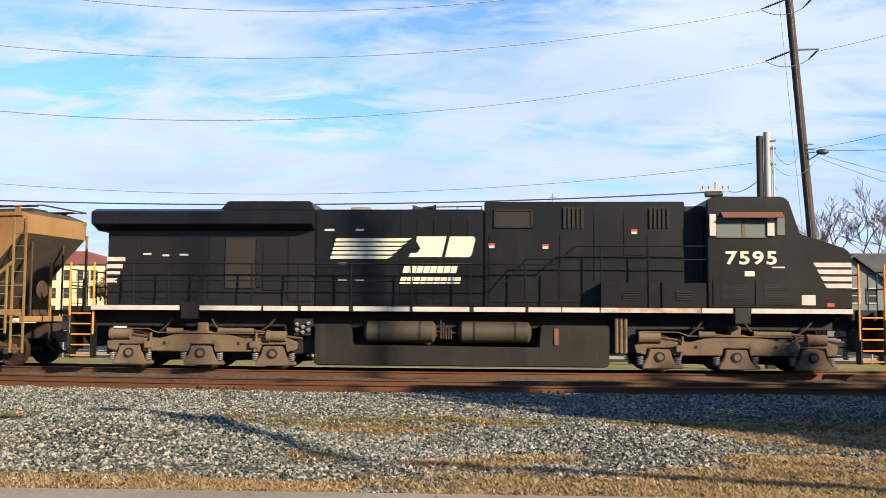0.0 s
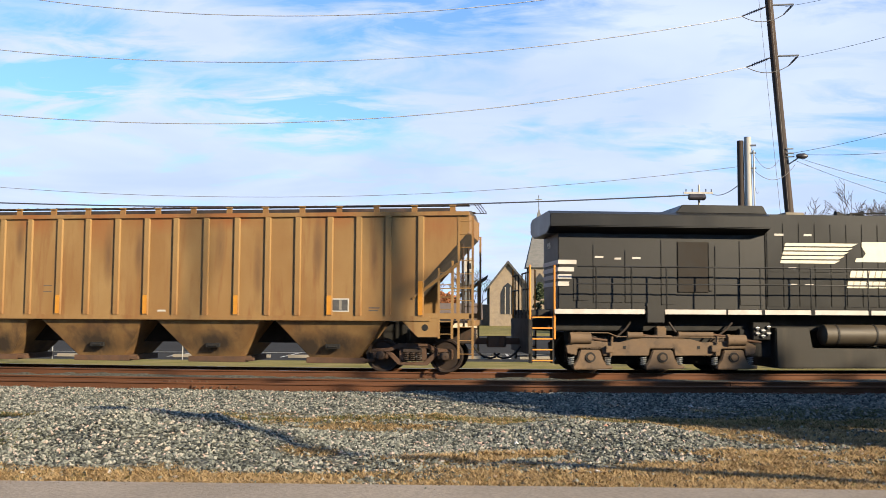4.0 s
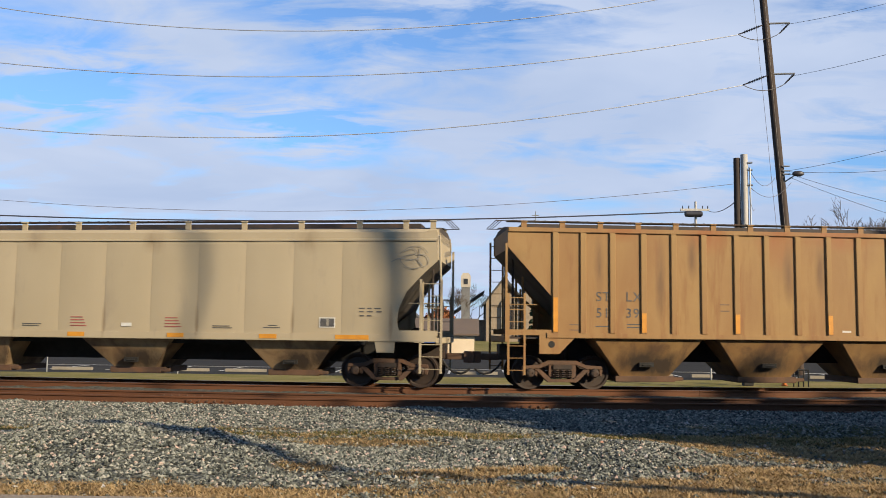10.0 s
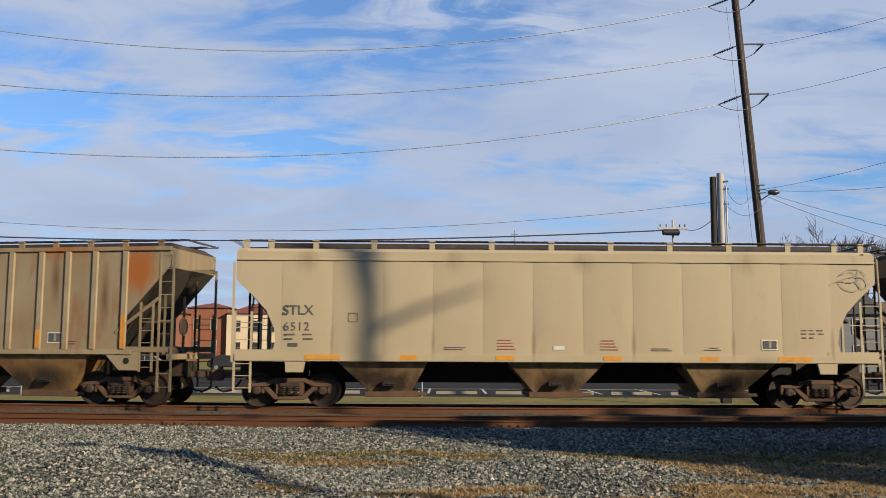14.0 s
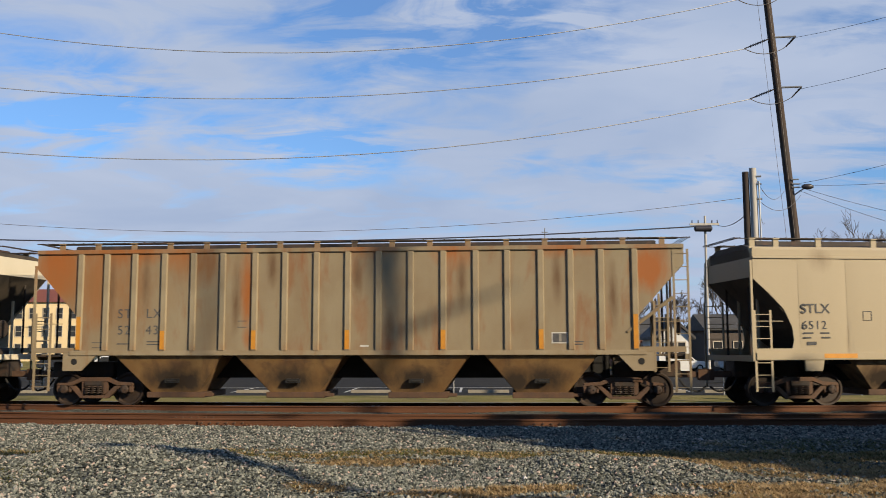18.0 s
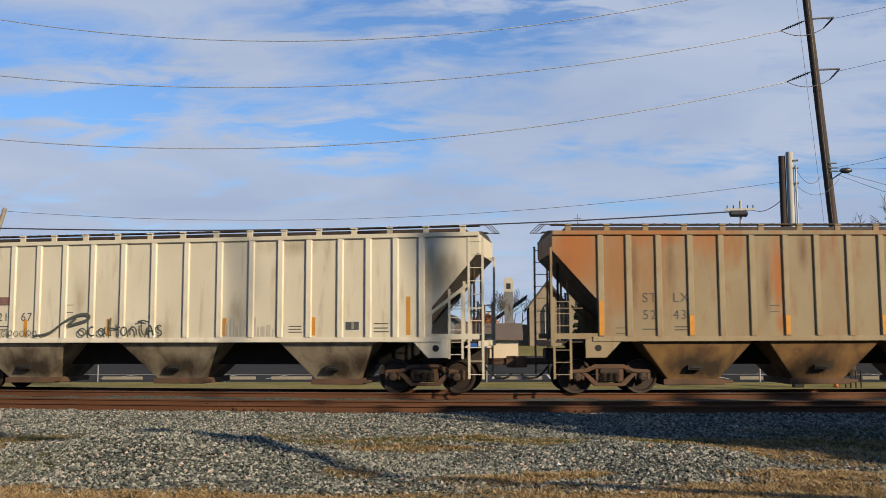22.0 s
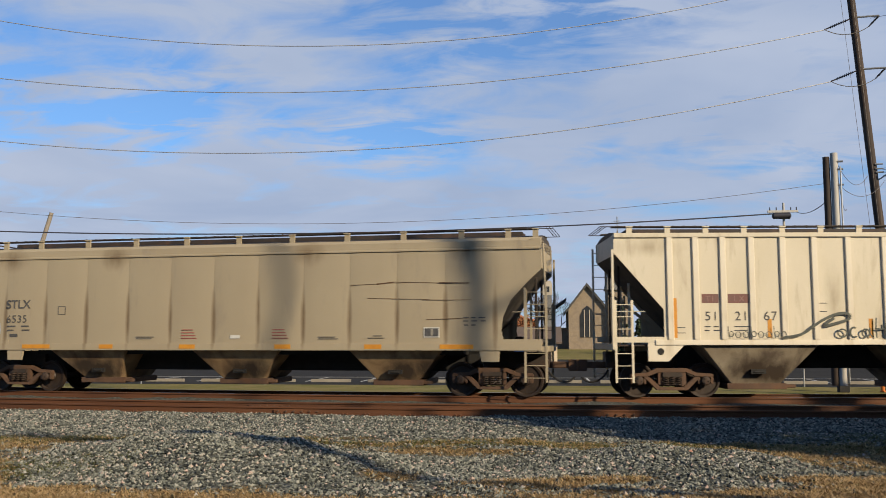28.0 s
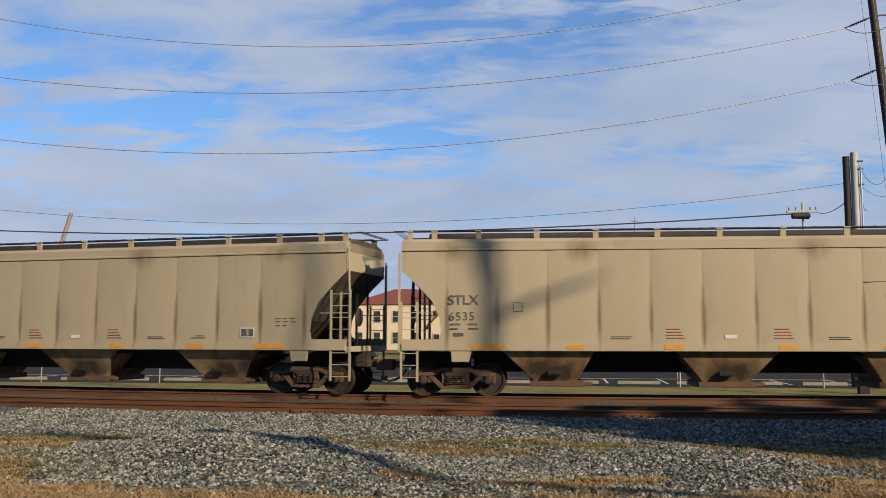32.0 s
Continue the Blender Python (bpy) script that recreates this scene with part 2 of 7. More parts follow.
def shared(name, me, parent, loc=(0, 0, 0), rot=0.0, label=""):
    ob = new(name, me)
    ob.parent = parent
    ob.location = loc
    ob.rotation_euler = (0, 0, rot)
    return tagged(ob, label)


def lettering(name, text, size, material, parent, loc, rot=(90, 0, 0), label="", spacing=1.0, width=1.0, bold=0.0):
    cu = bpy.data.curves.new(name, "FONT")
    cu.body, cu.size, cu.extrude, cu.space_character = text, size, 0.002, spacing
    cu.offset = bold
    tmp = bpy.data.objects.new(name, cu)
    me = bpy.data.meshes.new_from_object(tmp)
    bpy.data.objects.remove(tmp)
    me.materials.clear()
    me.materials.append(material)
    ob = new(name, me)
    ob.parent = parent
    ob.matrix_basis = pose(*loc, *rot) @ Matrix.Diagonal((width, 1, 1, 1))
    return tagged(ob, label)


def fresh():
    return bmesh.new()


def anchor(name, m=None, label="", category="", group="", kind=""):
    ob = new(name)
    if m is not None:
        ob.matrix_basis = m
    return tagged(ob, label, category, group, kind)

# ---- palette ----
M = {}
M["ballast"] = None
M["rail"] = surface("rusty_rail", (0.17, 0.066, 0.026), (0.105, 0.042, 0.018), 0.75, 0.25, 1.2, (0.3, 1, 1), bump=0.3, bump_scale=60)
M["rail_top"] = surface("worn_rail_head", (0.34, 0.25, 0.20), (0.24, 0.13, 0.09), 0.35, 0.8, 0.8, (0.2, 1, 1), bump=0.05)
M["tie"] = surface("weathered_tie_wood", (0.10, 0.075, 0.055), (0.06, 0.045, 0.035), 0.9, 0, 3, (0.6, 4, 4), bump=0.5)
M["steel_dark"] = surface("grimy_steel", (0.05, 0.036, 0.027), (0.03, 0.023, 0.019), 0.75, 0.2, 2.5, bump=0.2, streak=(0.12, 0.06, 0.035), streak_amount=0.5, streak_scale=(1, 1, 1))
M["steel_rust"] = surface("rusty_cast_steel", (0.15, 0.082, 0.048), (0.085, 0.05, 0.032), 0.8, 0.2, 3.0, bump=0.3, streak=(0.16, 0.075, 0.036), streak_amount=0.4, streak_scale=(1, 1, 1))
M["tread"] = surface("polished_wheel_tread", (0.35, 0.32, 0.30), None, 0.3, 0.9, 4, bump=0.0)
M["galv"] = surface("galvanised_steel", (0.45, 0.45, 0.44), (0.36, 0.36, 0.35), 0.45, 0.6, 2, bump=0.02)
# black parts and grime; on undersides the near-black also holds their shade
M["black"] = surface("black_grime_shade", (0.009, 0.0085, 0.008), (0.016, 0.014, 0.012), 0.8, 0, 2.5, bump=0.1)


def ballast_material(name, light, dark, dirt, stone, grassy):
    light, dark, dirt = dull(light), dull(dark), dull(dirt)
    m = bpy.data.materials.new(name)
    m.use_nodes = True
    nt = m.node_tree
    bsdf = nt.nodes["Principled BSDF"]
    co = nt.nodes.new("ShaderNodeTexCoord").outputs["Object"]
    vor = node(nt, "ShaderNodeTexVoronoi", Scale=1.0 / stone)
    link(nt, co, vor.inputs["Vector"])
    sep = nt.nodes.new("ShaderNodeSeparateXYZ")
    link(nt, vor.outputs["Color"], sep.inputs[0])
    stones = mixc(nt, sep.outputs[0], light, dark)
    fine = noisen(nt, co, 14.0, 5.0, 0.7)
    ragged = noisen(nt, co, 5.0, 6.0, 0.68, 0.4)
    soil = mixc(nt, fine, dirt, tuple(c * 0.55 for c in dirt))
    laid = nt.nodes.new("ShaderNodeAttribute")
    laid.attribute_name = "soil"
    where = ramp(nt, mathn(nt, "ADD", laid.outputs["Fac"], mathn(nt, "MULTIPLY", mathn(nt, "SUBTRACT", ragged, 0.5), 0.9)), [(grassy - 0.12, 0.0), (grassy + 0.16, 1.0)])
    color = mixc(nt, where, stones, soil)
    color = mixc(nt, 0.6, color, ramp(nt, fine, [(0.25, 0.35), (0.7, 1.0)]), "MULTIPLY")
    link(nt, color, bsdf.inputs["Base Color"])
    bsdf.inputs["Roughness"].default_value = 0.9
    bsdf.inputs["Specular IOR Level"].default_value = 0.06
    dist = ramp(nt, vor.outputs["Distance"], [(0.0, 1.0), (0.75, 0.0)])
    b = node(nt, "ShaderNodeBump", Strength=0.9, Distance=stone * 0.6)
    link(nt, mathn(nt, "ADD", dist, mathn(nt, "MULTIPLY", fine, 0.5)), b.inputs["Height"])
    link(nt, b.outputs[0], bsdf.inputs["Normal"])
    return m


M["ballast"] = ballast_material("grey_track_ballast", (0.22, 0.222, 0.19), (0.07, 0.072, 0.065), (0.29, 0.21, 0.105), 0.06, 0.50)
M["road"] = surface("pale_worn_asphalt", (0.40, 0.34, 0.275), (0.33, 0.28, 0.225), 0.9, 0, 0.7, bump=0.5, bump_scale=30, grain=0.5, spec=0.08)
M["lot"] = surface("dark_lot_asphalt", (0.058, 0.056, 0.052), (0.04, 0.039, 0.037), 0.95, 0, 0.3, bump=0.3, bump_scale=20, grain=0.3, spec=0.04)
M["grass"] = surface("mown_winter_grass", (0.22, 0.21, 0.065), (0.38, 0.30, 0.13), 1.0, 0, 0.5, bump=0.8, bump_scale=25, grain=0.6, spec=0.02)
M["concrete"] = surface("old_concrete", (0.34, 0.30, 0.235), (0.27, 0.24, 0.19), 0.9, 0, 1.5, bump=0.3, grain=0.3, spec=0.1)
M["straw"] = surface("dry_straw_grass", (0.50, 0.34, 0.14), (0.36, 0.23, 0.09), 0.9, 0, 3, bump=0.2, tint=0.3)

ROAD_EDGE = 9.75          # where the gravel road ends and the verge begins
NEAR_Y, TRAIN_Y = 21.65, 26.15   # centre lines of the two tracks
HALF_GAUGE = 0.755
FAR_Z = -0.52               # ground behind the tracks
BASE = -0.20              # general ground against the rail tops


BEND_A, BEND_B, BEND_END, BEND_OUT = -0.0061, 0.00516, 18.0, 40.0    # the tracks' gentle bend


def slope(x):
    """Slope of the tracks against the x axis: a bend before the camera that runs out to both sides."""
    k = max(-BEND_END, min(BEND_END, x))
    out = max(0.0, 1 - max(0.0, abs(x) - BEND_END) / (BEND_OUT - BEND_END))
    return (BEND_A + 2 * BEND_B * k) * out


BEND_X = np.linspace(-170, 170, 3401)
BEND_Y = np.concatenate([[0], np.cumsum([(slope(a) + slope(b)) * 0.05 for a, b in zip(BEND_X, BEND_X[1:])])])
BEND_Y -= np.interp(0, BEND_X, BEND_Y)
BEND_S = np.concatenate([[0], np.cumsum(np.hypot(np.diff(BEND_X), np.diff(BEND_Y)))])
BEND_S -= np.interp(0, BEND_X, BEND_S)


def bend(x):
    """How far the tracks swing away from the road at x."""
    return float(np.interp(x, BEND_X, BEND_Y))


def on_track(s):
    """The place on the train's track at the distance s along it."""
    x = float(np.interp(s, BEND_S, BEND_X))
    return Vector((x, TRAIN_Y + bend(x), 0))


def heap(x, y, cx, cy, rx, ry, skew):
    """1 on the crest of a heap, 0 off it."""
    u, v = x - cx, y - cy + skew * (x - cx)
    return math.exp(-((u / rx) ** 2 + (v / ry) ** 2) ** 1.3)


def patch(x, y, cx, cy, rx, ry):
    return max(0.0, 1 - math.hypot((x - cx) / rx, (y - cy) / ry))


def dirtiness(x, y):
    """0 on clean ballast, 1 on soil and grass."""
    if y > 17.2:
        y = max(17.2, y - bend(x))
    n = noise.noise(Vector((x * 0.55 + 5, y * 0.9, 2))) * 0.55 + noise.noise(Vector((x * 1.3, y * 2.2, 9))) * 0.4
    stony = max(heap(x, y, -4.9, 13.2, 2.7, 1.7, 0.3) * 1.5, heap(x, y, 1.9, 13.5, 1.9, 1.4, 0.1) * 0.95)
    edge = max(0.0, 1 - abs(y - ROAD_EDGE - 0.55 - 0.4 * noise.noise(Vector((x * 0.6, 3, 7)))) / 1.15)
    band = max(0.0, 1 - abs(y - 15.9) / 1.1) * (0.75 if x > -4.5 else 0.4)
    left = max(0.0, min(1.0, (-6.6 - x) / 1.5)) * max(0.0, min(1.0, (16.4 - y) / 1.5)) * 0.8
    right = max(0.0, min(1.0, (x - 0.8) / 2.5)) * max(0.0, min(1.0, (16.4 - y) / 1.2)) * 0.62
    spots = max(patch(x, y, -2.1, 11.8, 0.8, 0.5), patch(x, y, -0.4, 11.6, 1.3, 0.45), patch(x, y, 0.7, 12.2, 0.8, 0.35), patch(x, y, 3.4, 12.2, 1.2, 0.5), patch(x, y, 4.5, 14.6, 1.9, 0.6), patch(x, y, -1.5, 14.7, 2.0, 0.6)) * 1.1
    toe = max(0.0, min(1.0, (y - 16.7) / 0.6)) * (0.9 if x < 4.2 else 0.35)
    return max(0.0, min(1.0, 0.2 + n + edge + band + left + right + spots - stony - toe))


def ground_height(x, y):
    """Height of the ground against the rail tops."""
    if y > 17.2:
        y = max(17.2, y - bend(x))
    n = noise.noise(Vector((x * 0.35, y * 0.5, 0))) * 0.05 + noise.noise(Vector((x * 1.3, y * 1.3, 4))) * 0.025
    z = BASE - 0.02 + n * min(1, max(0, (y - ROAD_EDGE) / 1.5))
    if y < ROAD_EDGE + 0.5:
        z = min(z, BASE)
    shoulder = max(0.0, min(1.0, (y - 17.2) / 2.9))
    if y < 30:
        z += 0.06 * shoulder
    # two spilled heaps of ballast beside the road
    lump = 1 + 0.35 * noise.noise(Vector((x * 1.1, y * 1.1, 11)))
    z += (0.36 * heap(x, y, -4.9, 13.2, 2.5, 1.5, 0.3) + 0.24 * heap(x, y, 1.9, 13.5, 1.5, 1.1, 0.1)) * lump
    z += 0.035 * noise.noise(Vector((x * 2.6, y * 2.6, 17))) * (y > ROAD_EDGE + 0.8)
    if y > 28.6:
        z = BASE - 0.1 + (FAR_Z - BASE) * min(1.0, (y - 28.6) / 5.0)
    return z


def grid_sheet(name, xs, ys, height, material, kind_label):
    verts = [(x, y, height(x, y)) for y in ys for x in xs]
    n = len(xs)
    faces = [(j * n + i, j * n + i + 1, (j + 1) * n + i + 1, (j + 1) * n + i) for j in range(len(ys) - 1) for i in range(n - 1)]
    me = bpy.data.meshes.new(name)
    me.from_pydata(verts, [], faces)
    me.materials.append(material)
    me.shade_smooth()
    soil = me.attributes.new("soil", "FLOAT", "POINT")
    soil.data.foreach_set("value", [dirtiness(x, y) if abs(x) < 23 and 8.9 < y < 22 else 0.35 for x, y, z in verts])
    return tagged(new(name, me), kind_label, "ground", kind="structure")


def steps(a, b, d):
    n = max(1, round((b - a) / d))
    return [a + (b - a) * i / n for i in range(n + 1)]


def make_ground():
    xs = [-3000, -600, -120, -40] + steps(-22, 22, 0.14) + [40, 120, 600, 3000]
    ys = [-3000, -400, -60, 0, 6] + steps(9.0, 21.6, 0.14) + [22, 24, 26, 28, 28.5, 28.7, 31, 33.6, 40, 90, 300, 900, 4500]
    grid_sheet("ground", xs, ys, ground_height, M["ballast"], "grey crushed ballast with patches of dirt")
    bm = fresh()
    box(bm, -400, 400, -6, ROAD_EDGE, BASE - 0.3, BASE + 0.012)
    part("road", bm, M["road"])
    tagged(bpy.data.objects["road"], "pale worn asphalt road beside the tracks", "road", kind="structure")
    # far side: grass strip, concrete strip and the parking lot
    bm = fresh()
    box(bm, -300, 300, 36.4, 42.0, FAR_Z - 0.4, FAR_Z - 0.05)
    tagged(part("grass_strip", bm, M["grass"]), "green and straw winter grass strip behind the tracks", "grass", kind="structure")
    bm = fresh()
    box(bm, -300, 300, 34.8, 36.38, FAR_Z - 0.4, FAR_Z - 0.03)
    tagged(part("gravel_path", bm, M["concrete"]), "pale gravel strip along the grass", "path", kind="structure")
    bm = fresh()
    box(bm, -300, 300, 42.1, 92, FAR_Z - 0.4, FAR_Z - 0.06)
    tagged(part("parking_lot", bm, M["lot"]), "dark asphalt parking lot", "parking lot", kind="structure")
    bm = fresh()
    box(bm, -300, 300, 92.1, 400, FAR_Z - 0.4, FAR_Z - 0.02)
    tagged(part("lawn", bm, M["grass"]), "grass round the houses behind the lot", "grass", kind="structure")


RAIL = [(-0.075, -0.178), (0.075, -0.178), (0.075, -0.165), (0.012, -0.148), (0.010, -0.045), (0.036, -0.036), (0.037, -0.006),
        (0.028, 0.0), (-0.028, 0.0), (-0.037, -0.006), (-0.036, -0.036), (-0.010, -0.045), (-0.012, -0.148), (-0.075, -0.165)]


def sweep(bm, outline, x0, x1, step=1.2):
    """An outline of (y, z) pairs swept along the bend of the tracks."""
    xs = [x0 + (x1 - x0) * i / max(1, round((x1 - x0) / step)) for i in range(max(1, round((x1 - x0) / step)) + 1)]
    rings = [[bm.verts.new((x - slope(x) * p, bend(x) + p, q)) for p, q in outline] for x in xs]
    n = len(outline)
    for lo, hi in zip(rings, rings[1:]):
        for i in range(n):
            bm.faces.new((lo[i], hi[i], hi[(i + 1) % n], lo[(i + 1) % n]))
    bm.faces.new(rings[0])
    bm.faces.new(rings[-1][::-1])


def make_track(y, polished, label):
    track = anchor("railway_track", pose(0, y, 0), label, "railway track", "railway tracks", "structure")
    for side in (-1, 1):
        x = -160.0
        while x < 160:
            bm = fresh()
            sweep(bm, [(side * HALF_GAUGE + p, q) for p, q in RAIL], x + 0.004, x + 23.77)
            rail = part("rail", bm, M["rail"], track)
            if polished:
                bm = fresh()
                sweep(bm, [(side * HALF_GAUGE + p, q) for p, q in ((-0.026, 0.0), (0.026, 0.0), (0.026, 0.003), (-0.026, 0.003))], x + 0.004, x + 23.77)
                part("running_surface", bm, M["rail_top"], rail, "polished top of the rail")
            x += 23.774
    bm = fresh()
    x = -45.0
    while x < 45:
        w, k = random.uniform(-0.02, 0.02) + bend(x), slope(x)
        for v in box(bm, x - 0.115, x + 0.115, -1.3 + w, 1.3 + w, -0.36, -0.186):
            v.co.x -= k * (v.co.y - w)
        x += 0.53
    part("tie", bm, M["tie"], track, "weathered wooden ties sunk in ballast")
    return track


make_ground()
NEAR = make_track(NEAR_Y, False, "rusty unused railway track with bolted rail joints")
TRAIN_TRACK = make_track(TRAIN_Y, True, "railway track that carries the train")


def joint_bar(x, y):
    y += bend(x + 0.55)
    bm = fresh()
    prism(bm, [(y - 0.036, -0.15), (y - 0.012, -0.15), (y - 0.012, -0.05), (y - 0.028, -0.055)], x, x + 1.15, "x")
    me = part("joint_bar", bm, M["rail"], NEAR, "bolted joint bar")
    me.parent = NEAR
    for i in range(6):
        bm = fresh()
        rod(bm, (x + 0.1 + i * 0.19, y - 0.075, -0.1), (x + 0.1 + i * 0.19, y - 0.02, -0.1), 0.022, 6)
        part("bolt", bm, M["steel_rust"], me)


def tie_plates():
    """Steel plates with two spikes under the near track's rails."""
    bm = fresh()
    box(bm, -0.1, 0.1, -0.17, 0.17, -0.192, -0.176)
    for x, y in ((-0.05, -0.10), (0.05, 0.10), (0.05, -0.10)):
        rod(bm, (x, y, -0.178), (x, y, -0.135), 0.02, 6)
        rod(bm, (x, y, -0.14), (x, y, -0.125), 0.034, 6)
    me = mesh_of("tie_plate", bm, M["rail"])
    for side in (-1, 1):
        for i in range(54):
            x = -45.0 + 0.53 * (58 + i)
            shared("tie_plate", me, NEAR, (x, bend(x) + side * HALF_GAUGE, 0), slope(x))


tie_plates()
joint_bar(1.2, -HALF_GAUGE)
joint_bar(-6.45, -HALF_GAUGE)
joint_bar(-7.6, HALF_GAUGE)

# ---- the train: shared running gear ----
M["wheel_steel"] = surface("brown_wheel_steel", (0.05, 0.031, 0.021), (0.03, 0.021, 0.016), 0.6, 0.3, 3.0, bump=0.15)


def wheelset_mesh(radius, name):
    """Two flanged wheels on an axle, along y, about the origin."""
    bm = fresh()
    for s in (-1, 1):
        prof = [(0.06, 0.09), (0.055, 0.13), (0.02, 0.16), (0.02, radius - 0.09), (0.06, radius - 0.05), (0.065, radius), (-0.045, radius + 0.008),
                (-0.05, radius + 0.03), (-0.07, radius + 0.028), (-0.075, radius - 0.06), (-0.03, radius - 0.1), (-0.03, 0.17), (-0.07, 0.13), (-0.075, 0.09)]
        lathe(bm, [(a * s, r) for a, r in prof], (0, s * 0.755, 0), "y", 28)
    lathe(bm, [(-1.05, 0.05), (-1.05, 0.08), (-0.9, 0.085), (0.9, 0.085), (1.05, 0.08), (1.05, 0.05)], (0, 0, 0), "y", 14)
    return mesh_of(name, bm, M["wheel_steel"], smooth=True)


def cap_mesh(r, depth, name):
    bm = fresh()
    lathe(bm, [(-depth, r * 0.55), (-depth * 0.8, r * 0.8), (0, r)], (0, 0, 0), "y", 14)
    for i in range(3):
        a = i * 2.094
        rod(bm, (r * 0.5 * math.cos(a), -depth * 1.25, r * 0.5 * math.sin(a)), (r * 0.5 * math.cos(a), 0, r * 0.5 * math.sin(a)), r * 0.14, 6)
    return mesh_of(name, bm, M["steel_dark"], smooth=True)


WHEEL_R, LOCO_R = 0.457, 0.533
WHEEL_ME = wheelset_mesh(WHEEL_R, "wheelset")
LOCO_WHEEL_ME = wheelset_mesh(LOCO_R, "wheelset")
CAP_ME = cap_mesh(0.13, 0.07, "bearing_cap")
ROLLING = []     # wheelsets that turn: object, place in its parent, radius


def spring_mesh(material):
    bm = fresh()
    for k in range(4):
        for i in range(10):
            a0, a1 = 6.28318 * i / 10, 6.28318 * (i + 1) / 10
            z0, z1 = (k + i / 10) * 0.055, (k + (i + 1) / 10) * 0.055
            rod(bm, (0.075 * math.cos(a0), 0.075 * math.sin(a0), z0), (0.075 * math.cos(a1), 0.075 * math.sin(a1), z1), 0.016, 5)
    return mesh_of("spring", bm, material)


SPRING_ME = spring_mesh(M["steel_dark"])


def freight_truck(car, x):
    """A two-axle cast truck about x, 1.78 m between axles."""
    truck = anchor("truck", pose(x, 0, 0))
    truck.parent = car
    for s in (-1, 1):
        bm = fresh()
        y0, y1 = min(s * 0.93, s * 1.07), max(s * 0.93, s * 1.07)
        prism(bm, [(-1.10, 0.64), (-0.66, 0.67), (-0.40, 0.79), (0.40, 0.79), (0.66, 0.67), (1.10, 0.64), (1.12, 0.55), (0.66, 0.56), (0.38, 0.67), (-0.38, 0.67), (-0.66, 0.56), (-1.12, 0.55)], y0, y1, "y")
        for q in (-1, 1):
            prism(bm, [(q * 0.76, 0.552), (q * 0.60, 0.552), (q * 0.30, 0.29), (q * 0.34, 0.19), (q * 0.42, 0.21)], y0, y1, "y")
            prism(bm, [(q * 0.38, 0.668), (q * 0.25, 0.668), (q * 0.25, 0.292), (q * 0.38, 0.36)], y0 + 0.01, y1 - 0.01, "y")
            prism(bm, [(q * 1.12, 0.548), (q * 1.02, 0.548), (q * 1.02, 0.38), (q * 1.10, 0.36)], y0, y1, "y")
            prism(bm, [(q * 0.76, 0.548), (q * 0.765, 0.38), (q * 0.70, 0.36), (q * 0.68, 0.47)], y0 + 0.005, y1 - 0.005, "y")
        prism(bm, [(-0.34, 0.288), (0.34, 0.288), (0.36, 0.20), (-0.36, 0.20)], y0 - 0.01, y1 + 0.01, "y")
        frame_ = part("side_frame", bm, M["steel_rust"], truck, bevel=0.014)
        for q in (-0.17, 0.0, 0.17):
            shared("spring", SPRING_ME, truck, (q, s * 1.09, 0.32))
        bm = fresh()
        box(bm, -0.27, 0.27, min(s * 1.0, s * 1.12), max(s * 1.0, s * 1.12), 0.55, 0.68)
        part("bolster_end", bm, M["steel_dark"], truck, bevel=0.015)
        for q in (-0.89, 0.89):
            cap = shared("bearing_cap", CAP_ME, truck, (q, s * 1.08, WHEEL_R), 0 if s < 0 else math.pi)
    bm = fresh()
    box(bm, -0.18, 0.18, -0.95, 0.95, 0.5, 0.72)
    part("bolster", bm, M["steel_dark"], truck)
    for q in (-0.36, 0.36):
        bm = fresh()
        box(bm, q - 0.07, q + 0.07, -0.85, 0.85, 0.26, 0.46)
        part("brake_beam", bm, M["black"], truck)
    for q in (-0.89, 0.89):
        ws = shared("wheelset", WHEEL_ME, truck, (q, 0, WHEEL_R))
        ROLLING.append((ws, (q, 0, WHEEL_R), WHEEL_R))
    return truck


def coupler(car, x, way):
    bm = fresh()
    box(bm, min(x, x + way * 0.55), max(x, x + way * 0.55), -0.09, 0.09, 0.76, 0.94)
    prism(bm, [(x + way * 0.55, -0.14), (x + way * 0.88, -0.17), (x + way * 0.92, -0.02), (x + way * 0.74, 0.0), (x + way * 0.78, 0.16), (x + way * 0.58, 0.15)], 0.68, 1.0, "z")
    part("coupler", bm, M["steel_rust"], car, "rusty cast knuckle coupler", bevel=0.02)
    bm = fresh()
    pts = [(x, -0.32, 0.72), (x + way * 0.12, -0.33, 0.55), (x + way * 0.3, -0.33, 0.42), (x + way * 0.5, -0.30, 0.38), (x + way * 0.62, -0.27, 0.42), (x + way * 0.74, -0.24, 0.52)]
    tube(bm, pts, 0.03, 7)
    part("air_hose", bm, M["black"], car, "black rubber air hose")


def ladder(car, x0, x1, y, z0, z1, rungs, material, name="ladder", label="", x0b=None):
    """Two rails with rungs in the plane y."""
    bm = fresh()
    for x in (x0, x1):
        box(bm, x - 0.03, x + 0.03, y - 0.015, y + 0.015, z0, z1)
    for i in range(rungs):
        z = z0 + 0.12 + (z1 - z0 - 0.24) * i / max(1, rungs - 1)
        rod(bm, (x0, y, z), (x1, y, z), 0.013, 6)
    return part(name, bm, material, car, label)


